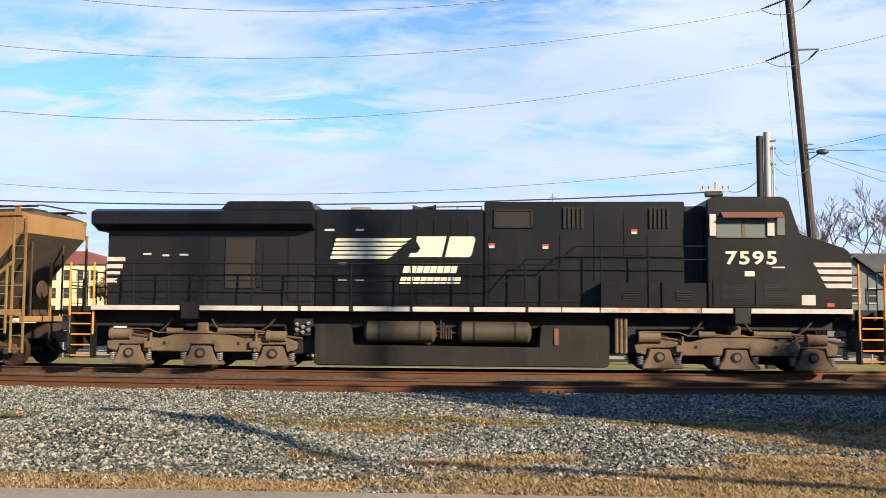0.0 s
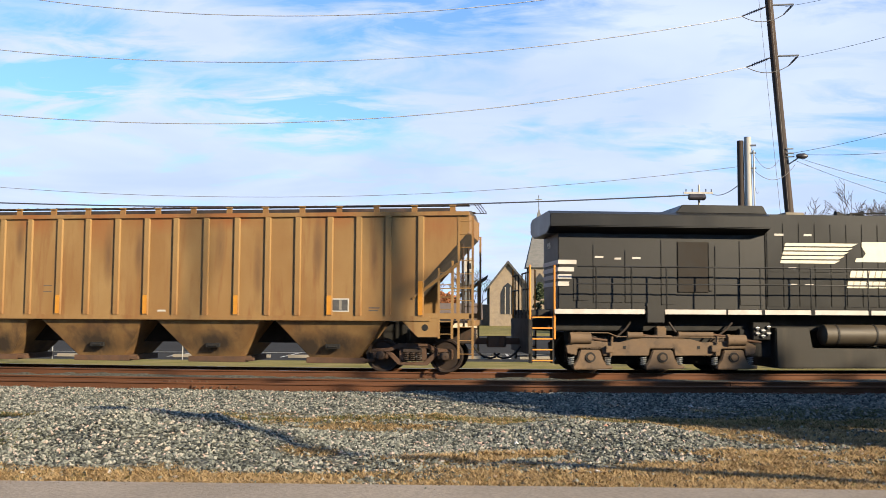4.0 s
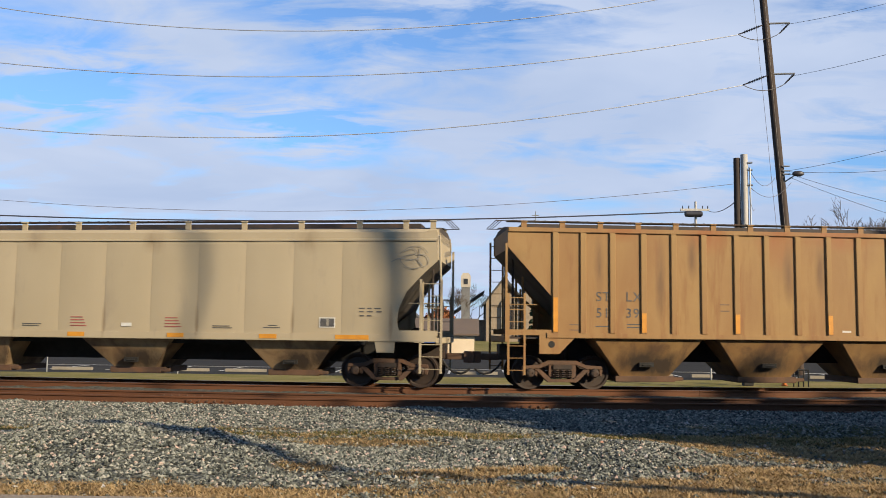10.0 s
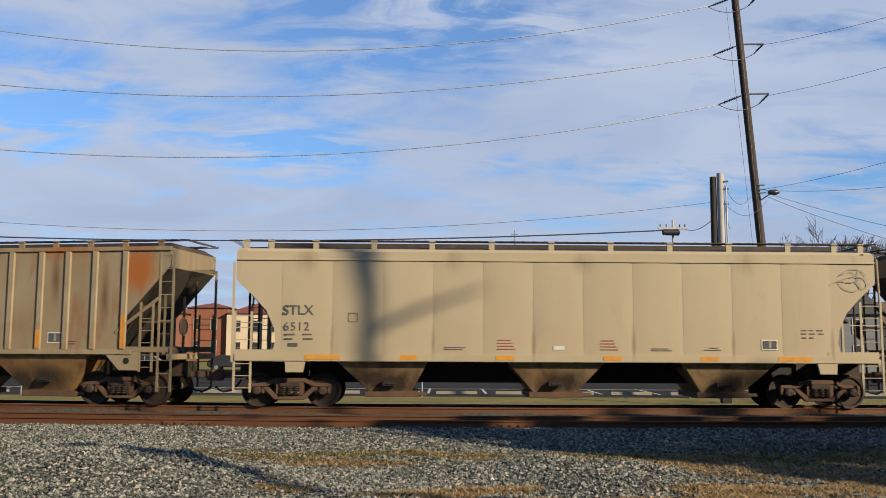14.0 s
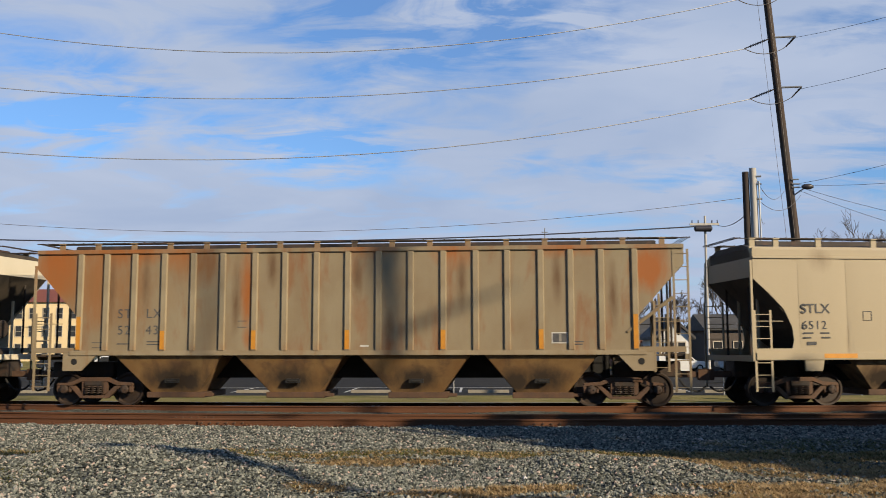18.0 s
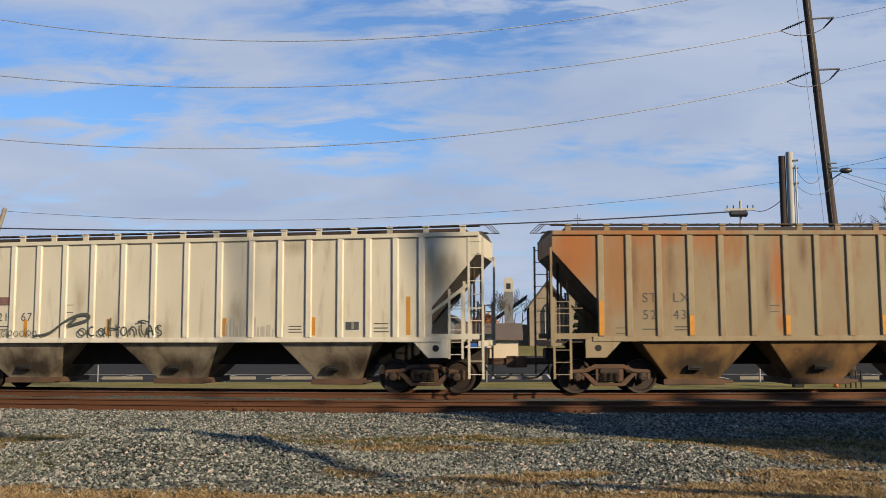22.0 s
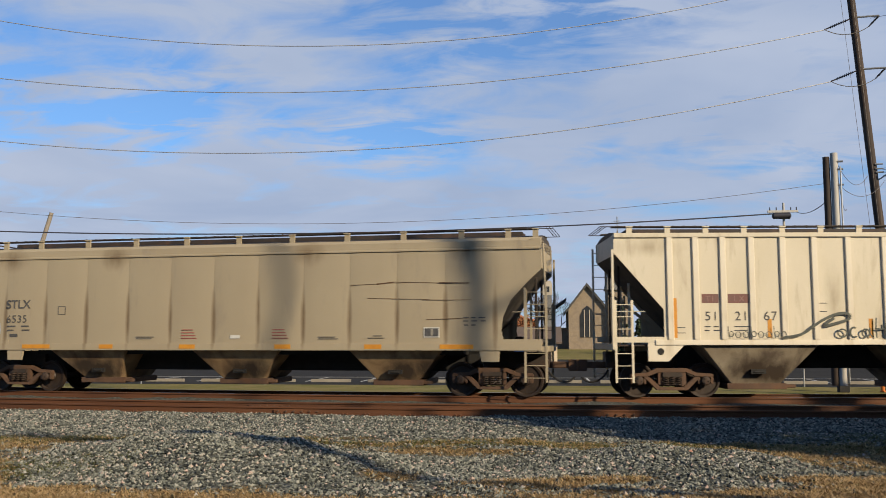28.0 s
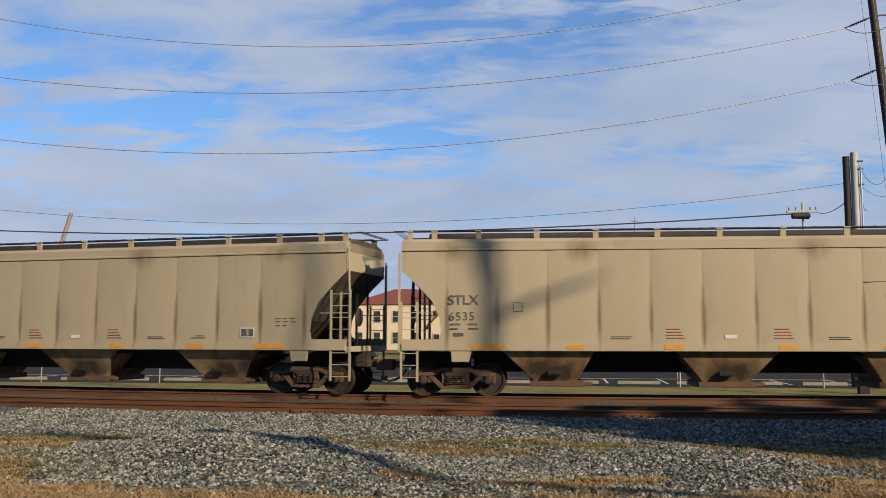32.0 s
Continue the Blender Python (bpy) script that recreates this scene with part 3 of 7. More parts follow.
def roof_walk(car, x0, x1, z, y, posts, paint, dark, post_h):
    """Gratings along the roof on short posts."""
    for s in (-1, 1):
        bm = fresh()
        box(bm, x0, x1, s * y - 0.14, s * y + 0.14, z - 0.035, z - 0.005)
        n = int((x1 - x0) / 0.3)
        for i in range(n):
            x = x0 + (i + 0.5) * (x1 - x0) / n
            box(bm, x - 0.012, x + 0.012, s * y - 0.14, s * y + 0.14, z - 0.005, z + 0.006)
        part("roof_walk", bm, dark, car, "dark steel roof walkway grating")
    bm = fresh()
    box(bm, -0.075, 0.075, -0.03, 0.03, -post_h, -0.03)
    box(bm, -0.09, 0.09, -0.06, 0.05, -0.05, -0.02)
    me = mesh_of("walkway_post", bm, paint)
    for s in (-1, 1):
        for x in posts:
            shared("walkway_post", me, car, (x, s * (y + 0.16), z))
    # hatch trough between the walks
    bm = fresh()
    prism(bm, [(-0.42, z - 0.24), (0.42, z - 0.24), (0.38, z - 0.01), (-0.38, z - 0.01)], x0 + 0.5, x1 - 0.5, "x")
    part("hatch_cover", bm, dark, car, "long dark hatch cover", bevel=0.02)


def end_gear(car, L, w, paint, deck, style):
    """Platforms, corner ladders, posts and brake gear at both ends of a hopper car of length L."""
    for way, xe in ((-1, 0.0), (1, L)):
        def X(d):
            return xe - way * d
        # end platform and draft sill
        bm = fresh()
        box(bm, min(X(0.05), X(1.9)), max(X(0.05), X(1.9)), -0.32, 0.32, 0.78, 1.22)
        part("draft_sill", bm, M["steel_dark"], car, bevel=0.02)
        bm = fresh()
        box(bm, min(X(0.02), X(0.14)), max(X(0.02), X(0.14)), -w, w, deck - 0.22, deck - 0.06)
        part("end_sill", bm, paint, car, bevel=0.01)
        bm = fresh()
        box(bm, min(X(0.14), X(1.35)), max(X(0.14), X(1.35)), -w + 0.06, w - 0.06, deck - 0.12, deck - 0.08)
        part("end_platform", bm, M["steel_dark"], car, "dark end platform")
        for s in (-1, 1):
            y = s * (w + 0.0)
            # the tall corner ladder and the shorter side ladder
            if (way > 0) == (s < 0):
                if style:
                    ladder(car, X(0.56), X(0.0), y, 0.42, 2.95, 8, paint, label="broad ladder at the car's corner")
                    bm = fresh()
                    rod(bm, (X(0.02), y, 2.9), (X(0.06), y, 4.14), 0.03, 8)
                    part("corner_post", bm, paint, car)
                else:
                    ladder(car, X(0.38), X(0.0), y, 0.42, 4.25, 11, paint, label="tall ladder at the car's corner")
                    ladder(car, X(0.92), X(0.56), y, 0.95, 2.85, 6, paint, label="short side ladder")
                    bm = fresh()
                    rod(bm, (X(0.42), y, 2.95), (X(1.65), y * 0.99, 2.02), 0.05, 6)
                    part("slope_brace", bm, paint, car)
            else:
                ladder(car, X(0.56), X(0.12), y, 0.42, 2.6, 7, paint, label="short side ladder")
                bm = fresh()
                box(bm, min(X(0.03), X(0.09)), max(X(0.03), X(0.09)), y - 0.03, y + 0.03, deck - 0.2, 3.95)
                part("corner_post", bm, paint, car)
            bm = fresh()
            box(bm, min(X(0.62), X(0.68)), max(X(0.62), X(0.68)), s * 0.62 - 0.03, s * 0.62 + 0.03, deck - 0.1, 3.1)
            part("end_post", bm, paint, car)
            # grab rail and side strip across the end bay
            bm = fresh()
            box(bm, min(X(0.1), X(1.5)), max(X(0.1), X(1.5)), y - 0.02, y + 0.02, deck - 0.02, deck + 0.13)
            part("side_rail", bm, paint, car)
            bm = fresh()
            rod(bm, (X(0.05), y, 2.3), (X(0.9), y, 2.3), 0.014, 6)
            part("grab_iron", bm, paint, car)
        # slope sheet supports
        for s in (-1, 1):
            bm = fresh()
            rod(bm, (X(0.35), s * 0.75, deck - 0.08), (X(0.35), s * 0.75, 3.6), 0.035, 6)
            part("end_brace", bm, M["steel_dark"], car)
        coupler(car, X(0.1), way)
    # hand brake and reservoir on the end platform
    bm = fresh()
    lathe(bm, [(-0.03, 0.24), (0.0, 0.27), (0.03, 0.24)], (L - 0.12, -0.55, 2.2), "x", 20)
    part("brake_wheel", bm, M["steel_dark"], car)
    bm = fresh()
    rod(bm, (L - 0.9, -0.1, 1.45), (L - 0.9, 0.75, 1.45), 0.2, 14)
    part("air_reservoir", bm, M["steel_dark"], car, smooth=True)


def bay(car, x0, x1, b0, b1, z0, z1, w, material, rounded=False):
    """One discharge bay: a funnel with a gate below."""
    bm = fresh()
    wt, wb = w, w * 0.62
    lo = [(b0, -wb), (b1, -wb), (b1, wb), (b0, wb)]
    hi = [(x0, -wt), (x1, -wt), (x1, wt), (x0, wt)]
    vl = [bm.verts.new((p[0], p[1], z0)) for p in lo]
    vh = [bm.verts.new((p[0], p[1], z1)) for p in hi]
    bm.faces.new(vl[::-1]); bm.faces.new(vh)
    for i in range(4):
        bm.faces.new((vl[i], vl[(i + 1) % 4], vh[(i + 1) % 4], vh[i]))
    funnel = part("discharge_bay", bm, material, car, "funnel-shaped steel discharge bay", bevel=0.02)
    bm = fresh()
    box(bm, b0 - 0.12, b1 + 0.18, -wb - 0.04, wb + 0.04, z0 - 0.14, z0 + 0.02)
    box(bm, b1 + 0.05, b1 + 0.42, -wb - 0.02, -wb + 0.12, z0 - 0.1, z0 - 0.01)
    part("gate", bm, M["steel_rust"], funnel, "rusty outlet gate", bevel=0.012)
    bm = fresh()
    xm = (b0 + b1) / 2
    ym = -(wt + wb) / 2 - 0.02
    zm = (z0 + z1) / 2 - 0.18
    box(bm, xm - 0.2, xm + 0.2, ym + 0.015, ym + 0.1, zm - 0.07, zm + 0.05)
    rod(bm, (xm - 0.12, ym + 0.02, zm - 0.02), (xm + 0.12, ym + 0.02, zm - 0.02), 0.03, 8)
    part("vibrator_bracket", bm, M["black"], funnel)


def marks(car, w, rows, material):
    """Unreadable stencils: short bars. Rows of x, z, length, height."""
    for x, z, l, h in rows:
        bm = fresh()
        box(bm, x, x + l, -w - 0.004, -w, z, z + h)
        part("stencil", bm, material, car, "small stencilled line")


def reflector(car, x, z, l, h, w, material):
    bm = fresh()
    box(bm, x, x + l, -w - 0.006, -w, z, z + h)
    part("reflector", bm, material, car, "yellow reflective strip")


def placard(car, x, z, l, h, w):
    bm = fresh()
    box(bm, x, x + l, -w - 0.006, -w, z, z + h)
    p = part("placard", bm, M["stencil_white"], car, "white-edged data panel")
    bm = fresh()
    box(bm, x + 0.03, x + l - 0.03, -w - 0.011, -w - 0.007, z + 0.03, z + h - 0.03)
    part("panel_field", bm, M["stencil_dark"], p)
    bm = fresh()
    box(bm, x + l * 0.45, x + l * 0.6, -w - 0.016, -w - 0.012, z + 0.05, z + h - 0.04)
    part("panel_mark", bm, M["faded_grey"], p)


# dark sheet colour; on the slope sheets it holds the end recess's shade
M["dark_sheet"] = surface("dark_sheet_paint", (0.055, 0.045, 0.036), (0.10, 0.075, 0.05), 0.8, 0, 0.8, streak=(0.03, 0.026, 0.022), streak_amount=0.5, streak_scale=(1, 1, 0.4), bump=0.1)
M["yellow"] = surface("yellow_reflective_paint", (0.66, 0.29, 0.025), (0.55, 0.23, 0.03), 0.5, 0, 4, bump=0.02)
M["stencil_dark"] = surface("faded_dark_stencil", (0.06, 0.06, 0.065), (0.11, 0.105, 0.10), 0.8, 0, 6, bump=0.0)
M["stencil_white"] = surface("faded_white_stencil", (0.70, 0.68, 0.62), (0.55, 0.53, 0.48), 0.8, 0, 6, bump=0.0)
M["stencil_red"] = surface("faded_red_stencil", (0.40, 0.10, 0.08), (0.30, 0.09, 0.08), 0.8, 0, 6, bump=0.0)
M["faded_grey"] = surface("faded_grey_spray", (0.26, 0.24, 0.20), (0.32, 0.29, 0.24), 0.8, 0, 4, bump=0.0)
M["spray_black"] = surface("black_spray_paint", (0.05, 0.055, 0.05), (0.10, 0.11, 0.09), 0.7, 0, 4, bump=0.0)


RIB = 0.058    # depth of the pressed ribs


def ribbed_hopper(name, x_start, L, paint, bays, ribs, label, yellow_ribs, cut=1.45, top=4.36, sill=1.50, walk_z=4.64, mark="", number="", mark_x=2.4, end_paint=None, rib_paint=None, roof_paint=None, bay_paint=None):
    car = anchor(name, None, label, "hopper car", "cars of the train")
    w = 1.53
    # side sheets: a long plate cut away under both ends
    for s in (-1, 1):
        bm = fresh()
        prism(bm, [(0.1, top), (0.1, top - 0.5), (cut, 2.35), (cut, sill + 0.05), (L - cut, sill + 0.05), (L - cut, 2.35), (L - 0.1, top - 0.5), (L - 0.1, top)],
              s * w, s * (w - 0.02), "y")
        part("side_sheet", bm, paint, car)
        bm = fresh()
        box(bm, 1.15, L - 1.15, min(s * (w - 0.16), s * (w + 0.05)), max(s * (w - 0.16), s * (w + 0.05)), sill - 0.09, sill + 0.05)
        part("side_sill", bm, rib_paint or paint, car, bevel=0.01)
        bm = fresh()
        box(bm, 0.1, L - 0.1, min(s * (w - 0.12), s * (w + 0.055)), max(s * (w - 0.12), s * (w + 0.055)), top - 0.09, top + 0.03)
        part("top_chord", bm, end_paint or paint, car, bevel=0.012)
        # bolster castings at the sill's ends
        for xe, way in ((0.95, 1), (L - 0.95, -1)):
            bm = fresh()
            prism(bm, [(xe, sill), (xe + way * 1.05, sill), (xe + way * 0.55, sill - 0.52), (xe, sill - 0.52)], min(s * (w - 0.03), s * (w + 0.02)), max(s * (w - 0.03), s * (w + 0.02)), "y")
            b = part("bolster_web", bm, rib_paint or paint, car, bevel=0.008)
            bm = fresh()
            rod(bm, (xe + way * 0.34, s * (w + 0.022), sill - 0.26), (xe + way * 0.34, s * (w + 0.026), sill - 0.26), 0.09, 14)
            # black disc draws the hole's dark inside
            part("lifting_hole", bm, M["black"], b)
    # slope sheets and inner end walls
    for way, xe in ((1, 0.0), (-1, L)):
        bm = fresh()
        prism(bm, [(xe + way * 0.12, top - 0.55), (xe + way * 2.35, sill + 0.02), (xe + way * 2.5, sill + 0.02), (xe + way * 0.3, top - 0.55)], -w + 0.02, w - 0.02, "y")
        # the recess's shade is put into this sheet's dark colour
        part("slope_sheet", bm, M["dark_sheet"], car, "dark sloping end sheet, recess shade in its colour")
        bm = fresh()
        box(bm, min(xe + way * 0.12, xe + way * 0.3), max(xe + way * 0.12, xe + way * 0.3), -w + 0.02, w - 0.02, top - 0.548, top)
        part("end_wall", bm, end_paint or paint, car)
    # shallow roof
    bm = fresh()
    prism(bm, [(-w, top), (-w, top + 0.02), (-0.7, top + 0.13), (0.7, top + 0.13), (w, top + 0.02), (w, top)], 0.12, L - 0.12, "x")
    part("roof", bm, roof_paint or M["dark_sheet"], car)
    # pressed ribs
    bm = fresh()
    prism(bm, [(-0.095, 0.0), (-0.07, -RIB), (0.07, -RIB), (0.095, 0.0)], sill + 0.05, top - 0.09, "z")
    me = mesh_of("rib", bm, rib_paint or paint, 0.006)
    for s in (-1, 1):
        for i, x in enumerate(ribs):
            rib = shared("rib", me, car, (x, s * w, 0), 0 if s < 0 else math.pi)
            if s < 0 and i in yellow_ribs:
                bm = fresh()
                h = 0.92 if i in (0, len(ribs) - 1) else 0.52
                box(bm, -0.062, 0.062, -RIB - 0.006, -RIB - 0.001, sill + 0.08, sill + 0.08 + h)
                strip = part("reflector", bm, M["yellow"], rib, "yellow reflective strip on the rib")
    for b in bays:
        bay(car, *b, w - 0.04, bay_paint or paint)
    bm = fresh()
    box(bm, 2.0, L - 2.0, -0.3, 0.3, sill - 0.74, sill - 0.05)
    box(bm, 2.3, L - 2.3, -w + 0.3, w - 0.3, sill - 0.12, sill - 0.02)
    # sill and floor plate: shade under the car is put into the colour
    part("centre_sill", bm, M["black"], car, "near-black centre sill and floor, under-car shade in the colour")
    step = (L - 1.2) / 16
    roof_walk(car, 0.15, L - 0.15, walk_z, 0.95, [0.6 + step * i for i in range(17)], end_paint or paint, M["steel_dark"], 0.24)
    for way, xe in ((-1, 0), (1, L)):
        bm = fresh()
        for k in range(3):
            xk = xe + way * 0.08 * k
            box(bm, xk - 0.008, xk + 0.008, -1.12, 1.12, walk_z - 0.015, walk_z)
        for yk in (-1.1, 1.1):
            box(bm, min(xe - way * 0.2, xe + way * 0.17), max(xe - way * 0.2, xe + way * 0.17), yk - 0.012, yk + 0.012, walk_z - 0.035, walk_z - 0.015)
        part("end_walk", bm, M["steel_dark"], car, "grating across the car's end")
    end_gear(car, L, w, end_paint or paint, sill, 0)
    for x in (1.68, L - 1.7):
        freight_truck(car, x)
    CARS.append((car, x_start, L))
    return car


def smooth_hopper(name, x_start, paint, number, label, scars=False, L=17.65, bay_paint=None):
    car = anchor(name, None, label, "hopper car", "cars of the train")
    w, sill, top, eave = 1.56, 1.34, 4.02, 4.34
    side = []
    # side sheets with the rounded cut-outs at both ends; the plate bulges a little
    def outline():
        left = [(0.12, eave - 0.1), (0.12, 3.45), (0.55, 3.05), (0.95, 2.62), (1.16, 2.15), (1.2, 1.8), (1.12, sill + 0.1)]
        right = [(L - x, z) for x, z in left[::-1]]
        return left + right
    for s in (-1, 1):
        bm = fresh()
        prism(bm, outline(), s * w, s * (w - 0.03), "y")
        part("side_sheet", bm, paint, car)
        # the plates between the seams, each a shallow pillow
        n = 11
        xs = [1.36 + 1.357 * i for i in range(n + 1)]
        for a, b in zip(xs, xs[1:]):
            bm = fresh()
            cols = []
            for i in range(7):
                u = i / 6
                d = 0.022 * (1 - (2 * u - 1) ** 4) + 0.004
                x = a + 0.006 + (b - a - 0.012) * u
                cols.append([bm.verts.new((x, s * (w + d * (1 if 0 < j < 4 else 0.6)), sill + 0.12 + (eave - 0.36 - sill - 0.12) * j / 4)) for j in range(5)])
            for c, d in zip(cols, cols[1:]):
                for j in range(4):
                    bm.faces.new((c[j], d[j], d[j + 1], c[j + 1]))
            part("side_panel", bm, paint, car, smooth=True)
        bm = fresh()
        box(bm, 0.12, L - 0.12, min(s * (w - 0.1), s * (w + 0.05)), max(s * (w - 0.1), s * (w + 0.05)), sill - 0.08, sill + 0.12)
        part("side_sill", bm, paint, car, bevel=0.012)
        bm = fresh()
        prism(bm, [(s * (w + 0.045), eave - 0.34), (s * (w + 0.045), eave - 0.30), (s * (w - 0.02), eave - 0.27), (s * (w - 0.2), eave), (s * (w - 0.28), eave), (s * (w - 0.1), eave - 0.34)], 0.12, L - 0.12, "x")
        part("roof_eave", bm, paint, car)
        for xe, way in ((1.46, 1), (L - 1.24, -1)):
            bm = fresh()
            prism(bm, [(xe, sill), (xe + way * 0.58, sill), (xe + way * 0.5, sill - 0.38), (xe + way * 0.03, sill - 0.38)], min(s * (w - 0.05), s * (w + 0.02)), max(s * (w - 0.05), s * (w + 0.02)), "y")
            part("bolster_web", bm, paint, car, bevel=0.01)
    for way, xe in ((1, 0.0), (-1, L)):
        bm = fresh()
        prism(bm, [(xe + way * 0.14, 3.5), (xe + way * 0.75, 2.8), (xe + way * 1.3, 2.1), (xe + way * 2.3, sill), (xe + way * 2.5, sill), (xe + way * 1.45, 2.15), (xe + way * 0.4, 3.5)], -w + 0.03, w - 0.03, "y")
        # dark colour stands for the shade in the end recess
        part("slope_sheet", bm, M["dark_sheet"], car, "dark curved end sheet, recess shade in its colour")
        bm = fresh()
        box(bm, min(xe + way * 0.14, xe + way * 0.4), max(xe + way * 0.14, xe + way * 0.4), -w + 0.03, w - 0.03, 3.502, eave - 0.05)
        part("end_wall", bm, paint, car)
    bm = fresh()
    prism(bm, [(-w + 0.2, eave - 0.02), (-0.8, eave + 0.1), (0.8, eave + 0.1), (w - 0.2, eave - 0.02), (w - 0.2, eave - 0.3), (-w + 0.2, eave - 0.3)], 0.14, L - 0.14, "x")
    part("roof", bm, M["dark_sheet"], car, "dark roof sheet")
    for x0, x1, b0, b1 in ((2.83, 5.32, 3.7, 4.85), (7.42, 10.12, 8.2, 9.4), (12.16, 14.82, 12.85, 14.0)):
        bay(car, x0, x1, b0, b1, 0.42, sill - 0.06, w - 0.1, bay_paint or paint)
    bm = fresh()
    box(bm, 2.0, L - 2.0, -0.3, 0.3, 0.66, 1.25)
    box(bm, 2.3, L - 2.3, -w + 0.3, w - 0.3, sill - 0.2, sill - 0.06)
    # shade beneath the car is painted in with this near-black
    part("centre_sill", bm, M["black"], car, "near-black centre sill and floor, under-car shade in the colour")
    roof_walk(car, 0.25, L - 0.25, 4.62, 1.0, [0.3, 0.98, 2.2, 3.8, 5.4, 7.05, 8.7, 10.35, 12.0, 13.65, 15.3, 16.6, L - 0.3], paint, M["steel_dark"], 0.28)
    for way, xe in ((-1, 0), (1, L)):
        bm = fresh()
        for k in range(3):
            xk = xe + way * 0.08 * k
            box(bm, xk - 0.008, xk + 0.008, -1.12, 1.12, 4.605, 4.62)
        for yk in (-1.1, 1.1):
            box(bm, min(xe - way * 0.3, xe + way * 0.17), max(xe - way * 0.3, xe + way * 0.17), yk - 0.012, yk + 0.012, 4.585, 4.605)
        part("end_walk", bm, M["steel_dark"], car, "grating across the car's end")
    end_gear(car, L, w, paint, sill + 0.1, 1)
    for x in (1.55, L - 1.53):
        freight_truck(car, x)
    # lettering, stencils and yellow strips
    lettering("reporting_mark", "STLX", 0.36, M["stencil_dark"], car, (1.40, -w - 0.035, 2.52), label="black stencilled letters", spacing=1.0, bold=0.005)
    lettering("car_number", number, 0.32, M["stencil_dark"], car, (1.42, -w - 0.035, 2.09), label="black stencilled number", spacing=1.12)
    rows = [(1.45, 1.96, 0.28, 0.04), (1.92, 1.96, 0.26, 0.04), (1.45, 1.84, 0.22, 0.04), (1.95, 1.84, 0.26, 0.04), (1.55, 1.66, 0.26, 0.09),
            (15.42, 2.14, 0.16, 0.03), (15.64, 2.14, 0.12, 0.03), (15.84, 2.14, 0.18, 0.03), (15.42, 2.05, 0.14, 0.03), (15.64, 2.05, 0.16, 0.03), (15.9, 2.05, 0.14, 0.03), (15.44, 1.94, 0.12, 0.03), (15.64, 1.94, 0.12, 0.03),
            (5.73, 1.64, 0.57, 0.018), (5.73, 1.59, 0.5, 0.018), (11.32, 1.58, 0.57, 0.018), (11.32, 1.63, 0.5, 0.018), (12.76, 1.60, 0.47, 0.018), (12.9, 1.66, 0.26, 0.018)]
    marks(car, w + 0.03, rows, M["stencil_dark"])
    for x in (7.17, 9.95):
        for k in range(4):
            bm = fresh()
            box(bm, x, x + 0.36 + 0.04 * k, -w - 0.036, -w - 0.03, 1.84 - 0.08 * k, 1.862 - 0.08 * k)
            part("stencil", bm, M["stencil_red"], car, "faded red stencilled line")
    bm = fresh()
    box(bm, 8.68, 8.98, -w - 0.036, -w - 0.03, 1.60, 1.70)
    part("label_plate", bm, M["stencil_white"], car, "small white label")
    bm = fresh()
    fx = 3.15
    for x0, x1, z0, z1 in ((0, 0.25, 2.555, 2.57), (0, 0.25, 2.32, 2.335), (0, 0.015, 2.32, 2.57), (0.235, 0.25, 2.32, 2.57)):
        box(bm, fx + x0, fx + x1, -w - 0.036, -w - 0.03, z0, z1)
    part("stencil_frame", bm, M["stencil_dark"], car)
    placard(car, 14.33, 1.62, 0.44, 0.28, w + 0.03)
    for x, l in ((2.0, 0.93), (4.56, 0.44), (7.11, 0.5), (10.03, 0.48), (12.66, 0.49), (14.78, 0.92)):
        reflector(car, x, sill - 0.03, l, 0.12, w + 0.052, M["yellow"])
    if scars:
        bm = fresh()
        for x0, z0, x1, z1, t in ((12.23, 3.08, 13.0, 3.10, 0.014), (13.0, 3.10, 13.49, 3.15, 0.035), (13.49, 3.15, 15.2, 3.10, 0.014), (14.75, 3.115, 15.59, 3.10, 0.032), (12.74, 2.71, 14.5, 2.66, 0.012), (14.3, 2.645, 15.65, 2.64, 0.014), (14.4, 2.11, 15.7, 2.15, 0.013)):
            prism(bm, [(x0, z0 - t / 2), (x1, z1 - t / 3), (x1, z1 + t / 3), (x0, z0 + t / 2)], -w - 0.037, -w - 0.031, "y")
        part("scratch", bm, M["steel_rust"], car, "long rusty scratches in the paint")
    car.scale = (1.01, 1, 1)
    CARS.append((car, x_start, L * 1.01))
    return car


CARS = []
TAN = surface("weathered_tan_paint", (0.33, 0.20, 0.075), (0.26, 0.132, 0.04), 0.7, 0, 0.7, (1, 1, 0.5), streak=(0.21, 0.080, 0.022), streak_amount=0.42, streak_scale=(1.3, 1.3, 0.16), bump=0.1)
TAN_BAY = surface("rust_stained_tan_paint", (0.33, 0.195, 0.075), (0.24, 0.125, 0.045), 0.75, 0, 1.2, streak=(0.12, 0.065, 0.035), streak_amount=0.6, streak_scale=(0.8, 0.8, 0.5), bump=0.15)
OLD_GREY = surface("rusting_grey_paint", (0.31, 0.25, 0.155), (0.25, 0.18, 0.10), 0.7, 0, 0.8, (1, 1, 0.5), streak=(0.25, 0.085, 0.022), streak_amount=0.45, streak_scale=(0.8, 0.8, 0.18), bump=0.1)
OLD_GREY_RIB = surface("worn_grey_rib_paint", (0.35, 0.285, 0.18), (0.27, 0.20, 0.115), 0.7, 0, 0.9, streak=(0.25, 0.12, 0.04), streak_amount=0.4, streak_scale=(0.8, 0.8, 0.18), bump=0.1)
